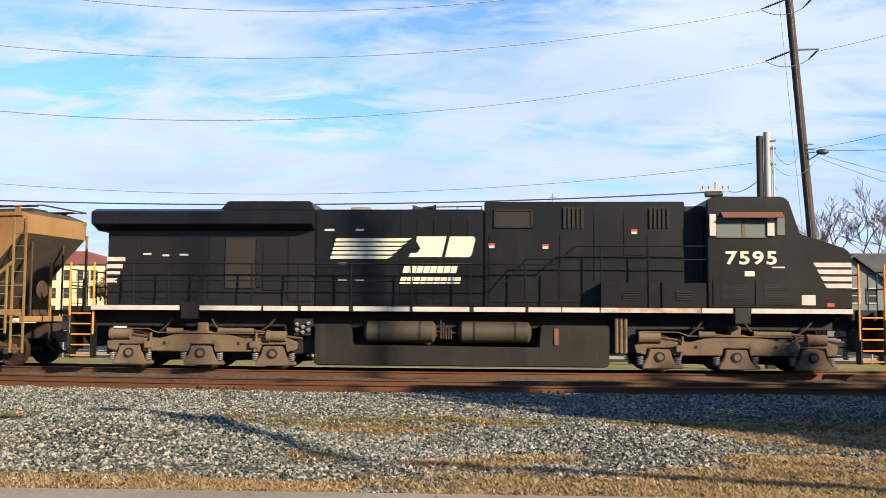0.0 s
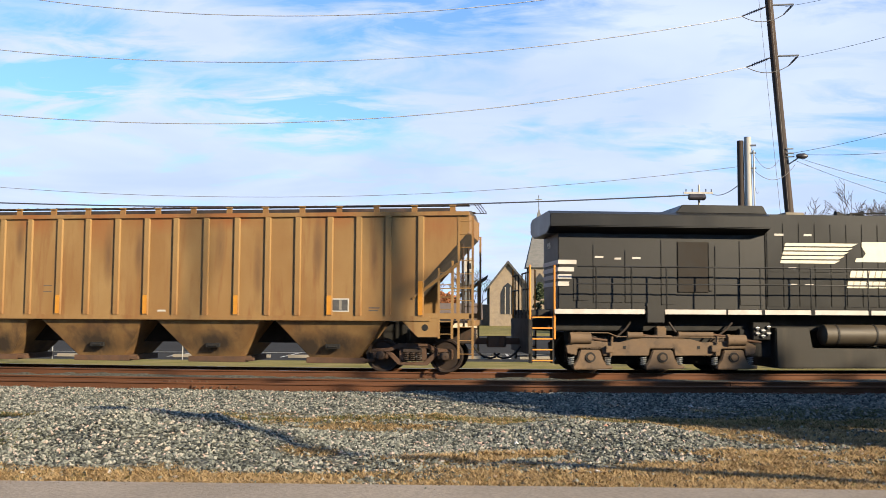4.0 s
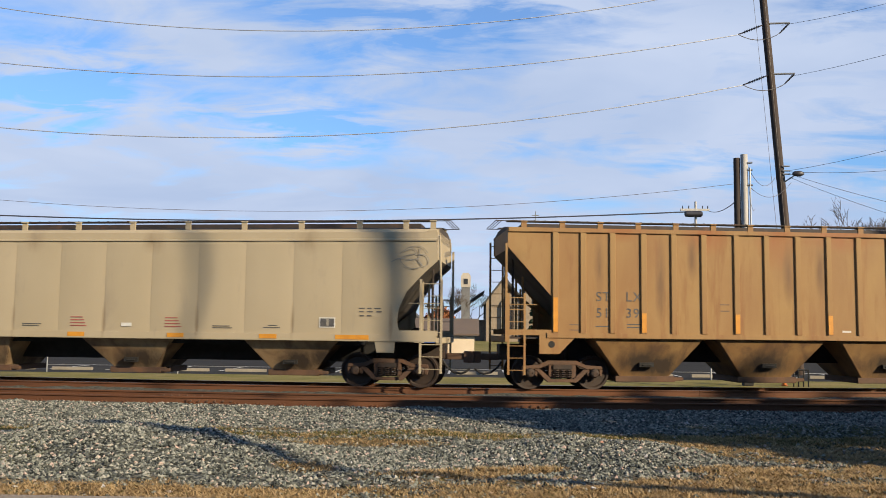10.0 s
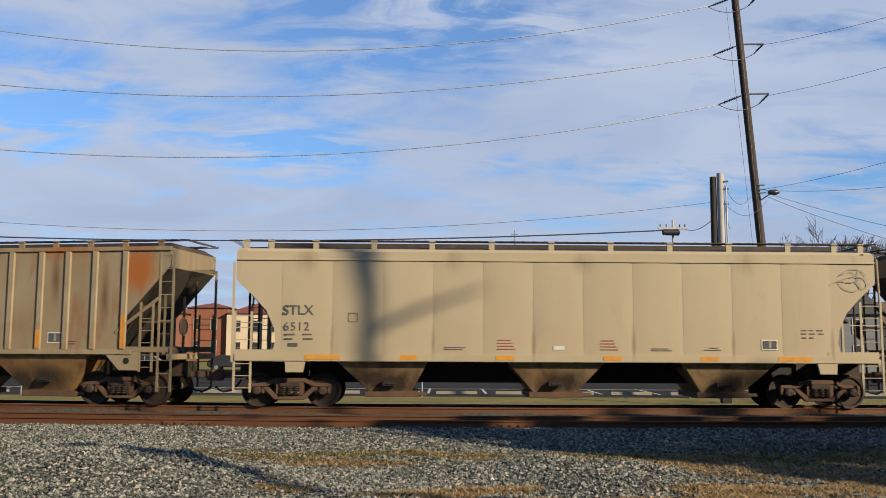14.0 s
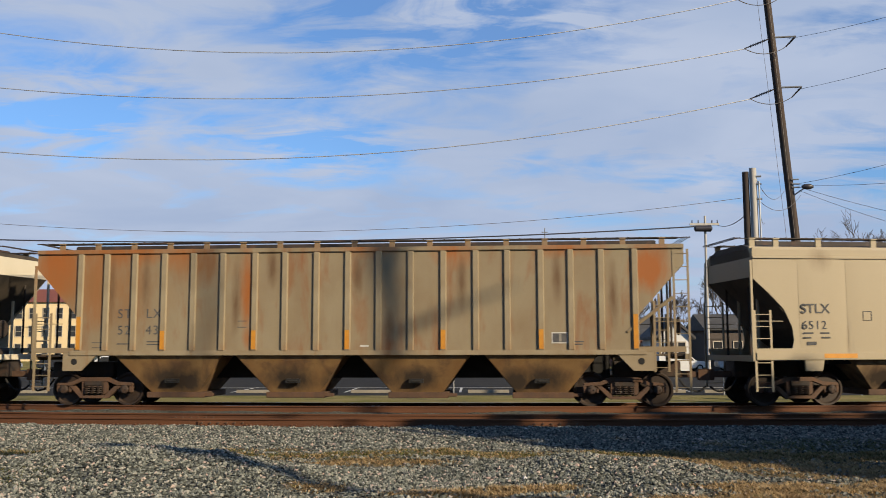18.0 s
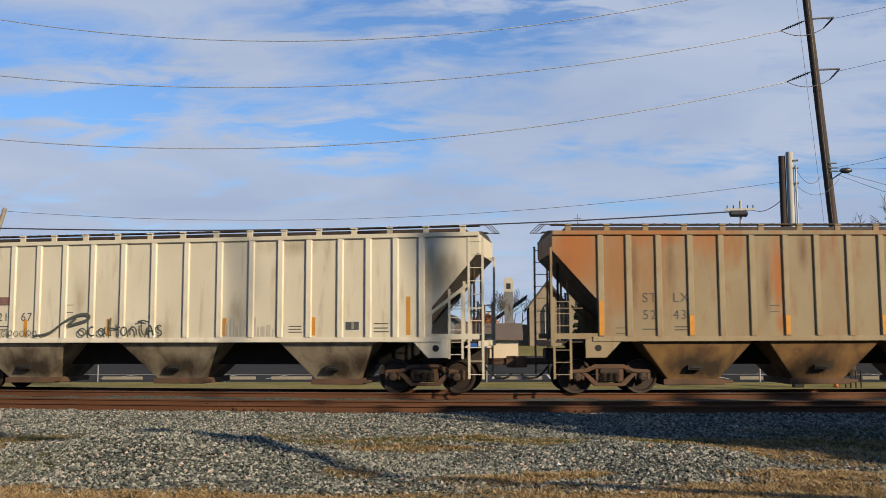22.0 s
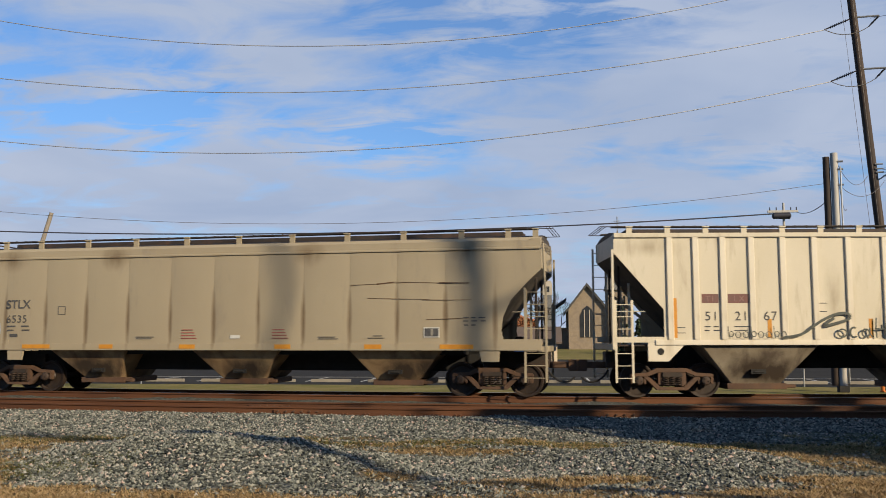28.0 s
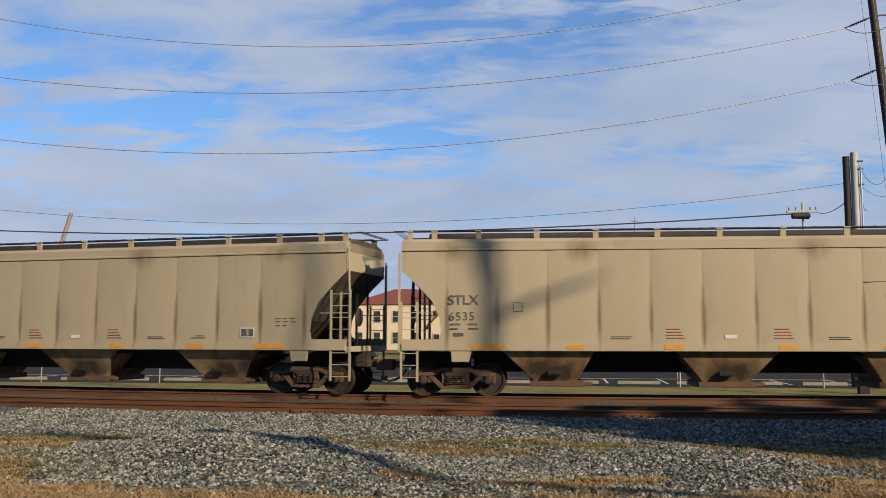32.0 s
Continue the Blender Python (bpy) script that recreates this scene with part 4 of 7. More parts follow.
GREY = surface("sun_bleached_grey_paint", (0.43, 0.355, 0.235), (0.39, 0.32, 0.205), 0.65, 0, 0.35, streak=(0.33, 0.27, 0.19), streak_amount=0.2, streak_scale=(0.9, 0.9, 0.25), bump=0.03, grain=0.06)
GREY_B = surface("weathered_grey_paint", (0.40, 0.335, 0.225), (0.365, 0.30, 0.20), 0.65, 0, 0.35, streak=(0.30, 0.25, 0.18), streak_amount=0.25, streak_scale=(0.9, 0.9, 0.25), bump=0.03, grain=0.06)
WHITE = surface("chalky_white_paint", (0.70, 0.63, 0.49), (0.62, 0.55, 0.41), 0.65, 0, 0.7, (1, 1, 0.5), streak=(0.40, 0.33, 0.23), streak_amount=0.35, streak_scale=(1.2, 1.2, 0.2), bump=0.05, grain=0.08)
WHITE_RIB = surface("worn_white_rib_paint", (0.78, 0.71, 0.57), (0.69, 0.61, 0.47), 0.6, 0, 1.2, streak=(0.44, 0.36, 0.25), streak_amount=0.3, bump=0.04, grain=0.08)
BAY_GREY = surface("dirty_bay_paint", (0.40, 0.28, 0.15), (0.29, 0.175, 0.085), 0.75, 0, 1.0, streak=(0.15, 0.08, 0.045), streak_amount=0.65, streak_scale=(0.8, 0.8, 0.5), bump=0.12)
BAY_WHITE = surface("dirty_white_bay_paint", (0.38, 0.32, 0.23), (0.26, 0.20, 0.135), 0.75, 0, 1.0, streak=(0.10, 0.07, 0.05), streak_amount=0.6, streak_scale=(0.8, 0.8, 0.5), bump=0.12)


def stained(material, blots, color, warp=0.5):
    """Blots of another colour with ragged edges: rows of x, z, width, height and strength, in the car's space."""
    nt = material.node_tree
    bsdf = nt.nodes["Principled BSDF"]
    under = bsdf.inputs["Base Color"].links[0].from_socket
    co = nt.nodes.new("ShaderNodeTexCoord").outputs["Object"]
    n = nt.nodes.new("ShaderNodeTexNoise")
    n.inputs["Scale"].default_value, n.inputs["Detail"].default_value, n.inputs["Roughness"].default_value = 1.6, 7.0, 0.62
    link(nt, mapped(nt, co, (0, 0, 0), (0, 0, 0), (1, 1, 0.45)), n.inputs["Vector"])
    grit = noisen(nt, mapped(nt, co, (2, 0, 5), (0, 0, 0), (1.3, 1, 0.3)), 3.0, 7.0, 0.65, 0.3)
    sep = nt.nodes.new("ShaderNodeSeparateXYZ")
    link(nt, co, sep.inputs[0])
    total = None
    for x, z, w, h, k in blots:
        dx = mathn(nt, "DIVIDE", mathn(nt, "SUBTRACT", sep.outputs[0], x), w)
        dz = mathn(nt, "DIVIDE", mathn(nt, "SUBTRACT", sep.outputs[2], z), h)
        d = mathn(nt, "SQRT", mathn(nt, "ADD", mathn(nt, "MULTIPLY", dx, dx), mathn(nt, "MULTIPLY", dz, dz)))
        v = mathn(nt, "MULTIPLY", mathn(nt, "SUBTRACT", 1.0, d, True), k)
        total = v if total is None else mathn(nt, "MAXIMUM", total, v)
    total = mathn(nt, "MULTIPLY", total, ramp(nt, grit, [(0.3, 0.55), (0.62, 1.0)]))
    edge = mathn(nt, "ADD", total, mathn(nt, "MULTIPLY", mathn(nt, "SUBTRACT", n.outputs[0], 0.5), warp))
    hold = mathn(nt, "MULTIPLY", ramp(nt, edge, [(0.12, 0.0), (0.62, 1.0)]), ramp(nt, total, [(0.0, 0.0), (0.06, 1.0)]))
    link(nt, mixc(nt, hold, under, dull(color)), bsdf.inputs["Base Color"])


stained(TAN, [(5.6, 4.3, 0.9, 0.8, 0.9), (9.3, 4.4, 1.6, 0.7, 1.0), (11.5, 4.3, 1.5, 0.5, 0.9), (7.6, 4.3, 0.8, 1.1, 0.8), (3.2, 4.4, 1.6, 0.5, 0.7), (14.5, 4.3, 1.2, 0.5, 0.7), (17.4, 4.0, 1.0, 0.6, 0.6)], (0.27, 0.105, 0.03))
stained(OLD_GREY, [(0.75, 3.75, 1.0, 1.2, 1.25), (17.3, 3.75, 0.8, 0.85, 1.1), (6.25, 3.2, 0.40, 1.7, 0.95), (6.3, 1.9, 0.35, 0.6, 0.8), (2.6, 4.3, 2.4, 0.6, 0.8), (4.4, 4.2, 1.2, 0.7, 0.7), (9.5, 4.4, 1.5, 0.45, 0.6), (12.0, 4.2, 0.9, 0.7, 0.7), (15.2, 4.3, 1.5, 0.4, 0.7), (1.9, 3.4, 0.5, 1.6, 0.8)], (0.33, 0.105, 0.018))
stained(OLD_GREY, [(2.2, 3.3, 2.6, 1.7, 0.75), (4.8, 3.9, 1.6, 0.9, 0.6)], (0.27, 0.13, 0.045))
stained(OLD_GREY, [(x, z, 0.22, h, 0.8) for x, z, h in ((2.3, 3.2, 1.4), (3.3, 3.4, 1.2), (5.9, 2.9, 1.5), (6.9, 3.8, 0.8), (9.3, 3.5, 1.0), (10.2, 2.2, 0.8), (12.2, 3.4, 1.1), (14.8, 3.5, 1.0), (16.3, 3.0, 1.3))], (0.14, 0.08, 0.036))
stained(TAN, [(x, z, 0.2, h, 0.8) for x, z, h in ((2.6, 3.4, 1.2), (4.3, 3.0, 1.5), (5.2, 3.6, 0.9), (7.9, 3.2, 1.3), (8.8, 3.4, 1.2), (11.2, 3.5, 1.0), (12.3, 2.8, 1.5), (14.0, 3.4, 1.2), (15.6, 3.1, 1.4))], (0.16, 0.085, 0.034))
SEAMS = [1.36 + 1.357 * i for i in range(12)]
stained(GREY, [(x, 1.75, 0.10, 0.75, 0.8) for x in SEAMS[1::2]] + [(x, 4.0, 0.5, 0.5, 0.6) for x in (2.0, 6.0, 9.5, 14.0)], (0.27, 0.205, 0.125))
stained(GREY_B, [(x, 2.1, 0.11, 1.3, 0.95) for x in SEAMS] + [(x, 4.0, 0.7, 0.5, 0.7) for x in (1.5, 5.0, 11.0, 15.5)], (0.20, 0.145, 0.085))
stained(WHITE, [(16.6, 3.3, 0.9, 0.9, 1.0), (8.0, 1.7, 1.5, 0.5, 0.6), (12.4, 4.1, 1.6, 0.5, 0.6), (5.9, 2.6, 0.4, 1.4, 0.6), (10.8, 2.2, 0.5, 0.9, 0.6), (1.0, 4.0, 1.2, 0.4, 0.6)], (0.36, 0.30, 0.20))
for bay_m in (TAN_BAY, BAY_GREY, BAY_WHITE):
    stained(bay_m, [(x, z, 1.1, 0.55, 1.0) for x, z in ((3.9, 0.75), (4.4, 0.7), (7.4, 0.75), (9.0, 0.7), (10.9, 0.75), (13.7, 0.7), (14.4, 0.75))], (0.055, 0.036, 0.022))
FOUR_BAYS = [(2.42 + 3.46 * i, 5.5 + 3.46 * i, 3.3 + 3.46 * i, 4.68 + 3.46 * i, 0.36, 1.42) for i in range(4)]
RIBS4 = [1.39, 2.15, 2.96, 3.82, 4.66, 5.50, 6.42, 7.27, 8.16, 9.04, 9.90, 10.79, 11.69, 12.58, 13.44, 14.35, 15.16, 15.98, 16.88]
c1 = ribbed_hopper("hopper_car", 10.22, 18.3, TAN, FOUR_BAYS, RIBS4, "tan four-bay covered hopper car with rust streaks", (0, 3, 6, 9, 12, 15, 18), bay_paint=TAN_BAY)
c2 = smooth_hopper("hopper_car", -8.98, GREY, "6512", "sun-bleached grey smooth-sided covered hopper car", bay_paint=BAY_GREY)
c3 = ribbed_hopper("hopper_car", -28.65, 18.3, OLD_GREY, FOUR_BAYS, RIBS4, "grey four-bay covered hopper car rusting at its ends", (0, 3, 6, 9, 12, 15, 18), bay_paint=TAN_BAY, rib_paint=OLD_GREY_RIB)
c4 = ribbed_hopper("hopper_car", -47.89, 17.77, WHITE, [(2.36, 5.48, 3.3, 4.6, 0.36, 1.42), (7.17, 10.25, 8.1, 9.35, 0.36, 1.42), (12.0, 14.75, 12.9, 14.1, 0.36, 1.42)],
                   [1.57, 2.26, 2.98, 3.74, 4.57, 5.41, 6.31, 7.27, 8.22, 9.23, 10.24, 11.19, 12.05, 12.88, 13.79, 14.59, 15.36, 16.09], "chalky white ribbed three-bay hopper car with sprayed graffiti", (), bay_paint=BAY_WHITE, rib_paint=WHITE_RIB, cut=1.4)
for x, h in ((1.69, 1.05), (4.18, 0.5), (6.84, 0.5), (10.4, 0.5), (13.02, 0.5), (15.72, 1.05)):
    reflector(c4, x - 0.055, 1.6, 0.11, h, 1.53, M["yellow"])


def rib_lettering(car, rows, size):
    for text, x, z in rows:
        lettering("car_lettering", text, size, M["stencil_dark"], car, (x, -1.536, z), label="faded black stencilled characters", spacing=1.15)


def data_marks(car, L):
    marks(car, 1.53, [(2.5, 1.72, 0.36, 0.03), (3.36, 1.78, 0.4, 0.03), (3.36, 1.70, 0.38, 0.03), (1.78, 1.62, 0.28, 0.02), (1.78, 1.76, 0.28, 0.02), (5.95, 2.35, 0.26, 0.02), (5.95, 2.18, 0.26, 0.02), (L - 3.1, 1.75, 0.3, 0.03), (L - 3.1, 1.68, 0.26, 0.03)], M["stencil_dark"])
    marks(car, 1.53, [(9.4, 1.64, 0.24, 0.05)], M["stencil_white"])


rib_lettering(c1, (("ST", 2.50, 2.42), ("LX", 3.32, 2.42), ("51", 2.50, 1.98), ("39", 3.32, 1.98)), 0.36)
rib_lettering(c3, (("ST", 2.50, 2.46), ("LX", 3.32, 2.46), ("52", 2.50, 2.0), ("43", 3.32, 2.0)), 0.36)
rib_lettering(c4, (("51", 2.47, 2.06), ("21", 3.26, 2.06), ("67", 4.02, 2.06)), 0.34)
data_marks(c1, 18.55)
data_marks(c3, 18.3)
marks(c4, 1.53, [(2.46, 1.88, 0.16, 0.03), (2.70, 1.88, 0.14, 0.03), (2.46, 1.78, 0.14, 0.03), (2.70, 1.78, 0.16, 0.03), (3.24, 1.88, 0.4, 0.03), (3.24, 1.78, 0.36, 0.03), (12.3, 1.84, 0.38, 0.025), (12.3, 1.76, 0.36, 0.025), (12.3, 1.68, 0.4, 0.025), (14.75, 1.9, 0.4, 0.03), (14.75, 1.78, 0.4, 0.03), (14.75, 1.68, 0.42, 0.03), (1.74, 1.72, 0.22, 0.02), (1.74, 1.86, 0.22, 0.02), (5.5, 2.28, 0.2, 0.02), (5.5, 2.50, 0.2, 0.02)], M["stencil_dark"])
placard(c1, 14.40, 1.66, 0.5, 0.36, 1.53)
placard(c3, 14.63, 1.72, 0.44, 0.3, 1.53)
placard(c4, 13.92, 1.72, 0.44, 0.28, 1.53)
M["faded_spray"] = surface("faded_spray_blocks", (0.46, 0.41, 0.33), (0.52, 0.47, 0.38), 0.8, 0, 3, bump=0)
M["faded_letter"] = surface("faded_letter_paint", (0.30, 0.18, 0.155), (0.26, 0.16, 0.14), 0.8, 0, 5, bump=0)
M["faded_maroon"] = surface("faded_maroon_field", (0.22, 0.10, 0.085), (0.17, 0.10, 0.09), 0.8, 0, 5, bump=0)
for x, l in ((2.41, 0.44), (3.1, 0.58)):
    bm = fresh()
    box(bm, x, x + l, -1.537, -1.531, 2.52, 2.76)
    part("owner_field", bm, M["faded_maroon"], c4, "faded maroon lettering field")


def sprayed(car, strokes, y, r, material, label):
    """Sprayed lines: flat strokes through runs of (x, z) points."""
    for pts in strokes:
        bm = fresh()
        fine = []
        for a, b, c, d in zip([pts[0]] + pts[:-2], pts[:-1], pts[1:], pts[2:] + [pts[-1]]):
            for k in range(5):
                u = k / 5
                fine.append(tuple(0.5 * (2 * b[i] + (c[i] - a[i]) * u + (2 * a[i] - 5 * b[i] + 4 * c[i] - d[i]) * u * u + (3 * b[i] - a[i] - 3 * c[i] + d[i]) * u ** 3) for i in (0, 1)))
        fine.append(pts[-1])
        for p, q in zip(fine, fine[1:]):
            dx, dz = q[0] - p[0], q[1] - p[1]
            l = math.hypot(dx, dz) or 1
            nx, nz = -dz / l * r, dx / l * r
            v = [bm.verts.new((a, y, b)) for a, b in ((p[0] + nx, p[1] + nz), (p[0] - nx, p[1] - nz), (q[0] - nx, q[1] - nz), (q[0] + nx, q[1] + nz))]
            bm.faces.new(v)
        part("graffiti", bm, material, car, label)


# an illegible sprayed scrawl along the white car, and a loose doodle on the grey one
def loops(x, z, w, h, seed):
    rng = random.Random(seed)
    return [(x + w * (i + rng.uniform(-0.35, 0.35)) / 6, z + h * rng.random()) for i in range(7)]


sprayed(c4, [[(4.5, 1.60), (5.0, 1.70), (5.45, 2.0), (5.85, 2.2), (6.2, 2.24), (6.25, 2.1), (5.9, 1.98), (5.6, 1.92), (5.85, 2.12)]], -1.53 - RIB - 0.012, 0.035, M["spray_black"], "long black sprayed swash")


def ring(x, z, w, h, a0=40, a1=400):
    return [(x + w * math.cos(radians(a0 + (a1 - a0) * i / 9)), z + h * math.sin(radians(a0 + (a1 - a0) * i / 9))) for i in range(10)]


SCRAWL = [[ring(6.05, 1.72, 0.12, 0.1)], [ring(6.36, 1.74, 0.1, 0.13, 60, 310)], [ring(6.66, 1.72, 0.1, 0.1), [(6.77, 1.86), (6.77, 1.72), (6.82, 1.62)]],
          [[(6.95, 2.12), (6.93, 1.85), (6.95, 1.60)], [(7.18, 1.98), (7.19, 1.8), (7.2, 1.62)], [(6.9, 1.84), (7.05, 1.82), (7.25, 1.86)]], [ring(7.36, 1.74, 0.09, 0.12)],
          [[(7.55, 1.62), (7.57, 1.82), (7.66, 1.86), (7.74, 1.78), (7.76, 1.62)]], [[(7.9, 1.96), (7.91, 1.75), (7.98, 1.62)], [(7.78, 2.0), (7.95, 2.04), (8.12, 2.0)]],
          [[(8.08, 1.62), (8.17, 1.9), (8.28, 1.62)], [(8.1, 1.74), (8.26, 1.74)]], [[(8.52, 1.88), (8.42, 1.9), (8.38, 1.8), (8.5, 1.74), (8.52, 1.64), (8.4, 1.6)]]]
for strokes in SCRAWL:
    sprayed(c4, strokes, -1.53 - RIB - 0.012, 0.022, M["spray_black"], "black sprayed scrawl")
for i in range(8):
    x = 3.12 + 0.2 * i
    strokes = [ring(x, 1.68, 0.07, 0.08)] if i % 3 else [[(x - 0.06, 1.9), (x - 0.05, 1.7), (x - 0.02, 1.58)], ring(x + 0.02, 1.7, 0.06, 0.07)]
    sprayed(c4, strokes, -1.53 - RIB - 0.012, 0.010, M["spray_black"], "thin black sprayed scrawl")
rng = random.Random(7)
x = 10.42
while x < 12.2:
    l, h = rng.uniform(0.05, 0.14), rng.uniform(0.25, 0.62) * (1.2 - 0.3 * (x - 10.4))
    bm = fresh()
    box(bm, x, x + l, -1.538, -1.534, 1.58, 1.58 + h)
    part("graffiti", bm, M["faded_spray"], c4, "faded grey sprayed block letter")
    x += l + rng.uniform(0.02, 0.08)
for text, x in (("TI", 2.5), ("LX", 3.24)):
    lettering("car_lettering", text, 0.22, M["faded_letter"], c4, (x, -1.541, 2.56), label="faded letters on the maroon field", spacing=1.3)
doodle = [[(16.75, 3.42), (17.0, 3.52), (17.3, 3.48), (17.55, 3.55)], [(17.1, 3.7), (17.35, 3.78), (17.45, 3.66), (17.2, 3.6), (17.0, 3.5), (17.15, 3.3), (17.4, 3.24), (17.6, 3.34), (17.45, 3.5)], [(17.0, 3.66), (17.3, 3.84), (17.6, 3.82), (17.75, 3.66)],
          [(17.55, 3.8), (17.5, 3.5), (17.62, 3.3), (17.78, 3.4), (17.7, 3.6), (17.45, 3.62)]]
sprayed(c2, [[(x - 0.48, z) for x, z in pts] for pts in doodle], -1.592, 0.010, M["faded_grey"], "thin grey sprayed doodle")
c5 = smooth_hopper("hopper_car", -67.12, GREY_B, "6535", "weathered grey smooth-sided covered hopper car with rusty scratches", True, bay_paint=BAY_GREY)
c6 = smooth_hopper("hopper_car", -86.0, GREY_B, "6535", "weathered grey smooth-sided covered hopper car at the tail", bay_paint=BAY_GREY)

# ---- the locomotive ----
LOCO = surface("black_locomotive_paint", (0.0048, 0.0054, 0.0062), (0.0100, 0.0103, 0.0108), 0.42, 0, 0.6, streak=(0.0165, 0.015, 0.0135), streak_amount=0.45, streak_scale=(0.9, 0.9, 0.2), bump=0.05, spec=0.3)
LOCO_DUST = surface("dusty_locomotive_paint", (0.0045, 0.0044, 0.0042), (0.0098, 0.0088, 0.0076), 0.55, 0, 0.7, streak=(0.015, 0.0125, 0.0105), streak_amount=0.35, bump=0.06)
TRUCK_TAN = surface("dust_coated_truck_steel", (0.185, 0.122, 0.072), (0.12, 0.08, 0.05), 0.85, 0, 1.6, streak=(0.05, 0.036, 0.028), streak_amount=0.4, streak_scale=(1, 1, 1), bump=0.25)
RESERVOIR = surface("dusty_reservoir_paint", (0.085, 0.066, 0.043), (0.055, 0.044, 0.03), 0.6, 0.1, 1.2, bump=0.1)
TANK_GREY = surface("dusty_tank_paint", (0.019, 0.015, 0.0095), (0.011, 0.009, 0.006), 0.6, 0.1, 1.2, streak=(0.036, 0.028, 0.018), streak_amount=0.5, bump=0.1)
STRIPE = surface("dirty_white_stripe", (0.62, 0.58, 0.53), (0.50, 0.45, 0.40), 0.6, 0, 2.5, bump=0.02)
STRIPE_RUST = surface("rust_bitten_stripe", (0.58, 0.54, 0.46), (0.45, 0.36, 0.25), 0.7, 0, 1.5, streak=(0.35, 0.14, 0.05), streak_amount=0.8, streak_scale=(1.5, 1.5, 1.5), bump=0.05)
CREAM = surface("cream_lettering_paint", (0.80, 0.75, 0.60), (0.72, 0.66, 0.50), 0.6, 0, 3, bump=0.02)
ORANGE = surface("orange_handrail_paint", (0.80, 0.30, 0.03), (0.68, 0.24, 0.03), 0.5, 0, 3, bump=0.02)
M["cab_glass"] = glass("cab_glass", (0.30, 0.33, 0.33))
M["brown_grille"] = surface("brown_dusty_grille", (0.026, 0.019, 0.013), (0.016, 0.013, 0.010), 0.85, 0, 3, bump=0.2)
M["red_sign"] = surface("red_warning_label", (0.55, 0.06, 0.05), (0.45, 0.06, 0.05), 0.5, 0, 5, bump=0)
M["visor"] = surface("brown_window_visor", (0.20, 0.085, 0.045), (0.15, 0.065, 0.04), 0.7, 0, 3, bump=0.05)


PALE_SPRING_ME = spring_mesh(M["galv"])


def locomotive():
    loco = anchor("locomotive", None, "black diesel freight locomotive with white stripes and dusty trucks", "locomotive", "cars of the train")
    h, c, d = 1.02, 1.5, 1.52    # half widths of hood, cab and deck
    hy = -h - 0.001

    def P(px):
        return 1.08 + (px - 165) * 0.0148 + 0.00074 * min(0, px - 560)

    def plate(name, x0, x1, z0, z1, y, material, label="", thick=0.012, parent=None, bevel=0.0):
        bm = fresh()
        box(bm, x0, x1, y - thick, y, z0, z1)
        return part(name, bm, material, parent or loco, label, bevel)

    # frame and deck
    bm = fresh()
    box(bm, 0.12, 21.95, -1.0, 1.0, 1.18, 1.62)
    box(bm, 0.8, 21.05, -d, d, 1.62, 1.76)
    part("underframe", bm, M["black"], loco, bevel=0.02)
    for a, b, m in ((165, 322, STRIPE), (358, 466, STRIPE), (470, 530, STRIPE), (536, 622, STRIPE), (630, 732, STRIPE), (738, 840, STRIPE), (848, 940, STRIPE), (946, 1004, STRIPE),
                    (1006, 1072, STRIPE), (1074, 1250, STRIPE_RUST), (1252, 1306, STRIPE), (1338, 1513, STRIPE)):
        plate("sill_stripe", P(a), P(b), 1.635, 1.765, -d - 0.002, m, "white sill stripe segment", 0.01)
    for a, b, z0, z1 in ((1308, 1336, 1.35, 1.78), (325, 356, 1.4, 1.85)):
        bm = fresh()
        box(bm, P(a), P(b), -d - 0.05, -d + 0.1, z0, z1)
        part("jacking_pad", bm, LOCO_DUST, loco, bevel=0.02)

    # long hood in sections with door seams
    bm = fresh()
    box(bm, P(178), P(552), -h, h, 1.76, 4.0)
    part("radiator_compartment", bm, LOCO_DUST, loco, bevel=0.02)
    bm = fresh()
    box(bm, P(552), P(866), -h, h, 1.76, 4.47)
    part("engine_hood", bm, LOCO, loco, bevel=0.03)
    bm = fresh()
    box(bm, P(866), P(1230), -h - 0.04, h + 0.04, 1.76, 4.68)
    part("equipment_cab", bm, LOCO, loco, bevel=0.03)
    bm = fresh()
    prism(bm, [(-1.48, 4.02), (-1.48, 4.36), (-1.2, 4.46), (1.2, 4.46), (1.48, 4.36), (1.48, 4.02), (1.0, 3.86), (-1.0, 3.86)], P(158), P(552), "x")
    part("radiator_wing", bm, LOCO, loco, "black overhanging radiator housing", bevel=0.02)
    bm = fresh()
    prism(bm, [(P(385), 4.44), (P(398), 4.68), (P(545), 4.68), (P(553), 4.44)], -1.22, 1.22, "y")
    part("radiator_top", bm, LOCO, loco, bevel=0.02)
    # doors of the hoods
    for a, b, z0, z1 in ((205, 232, 2.0, 2.6), (240, 292, 1.95, 3.55), (297, 345, 1.95, 3.4), (362, 388, 1.9, 3.7), (460, 500, 2.2, 3.55), (505, 548, 1.9, 3.7)):
        plate("hood_door", P(a), P(b), z0, z1, hy, LOCO_DUST, "", 0.02, bevel=0.006)
    plate("hood_door", P(392), P(448), 2.25, 3.65, hy, M["brown_grille"], "dusty brown grille door", 0.03, bevel=0.008)
    plate("door_edge", P(448), P(456), 2.3, 3.62, hy, LOCO_DUST, "", 0.05)
    for i in range(10):
        a = 556 + 31 * i
        plate("hood_door", P(a), P(a + 28), 1.86, 2.78, hy, LOCO, "", 0.016, bevel=0.005)
        plate("hood_door", P(a), P(a + 28), 2.84, 4.2, hy, LOCO, "", 0.016, bevel=0.005)
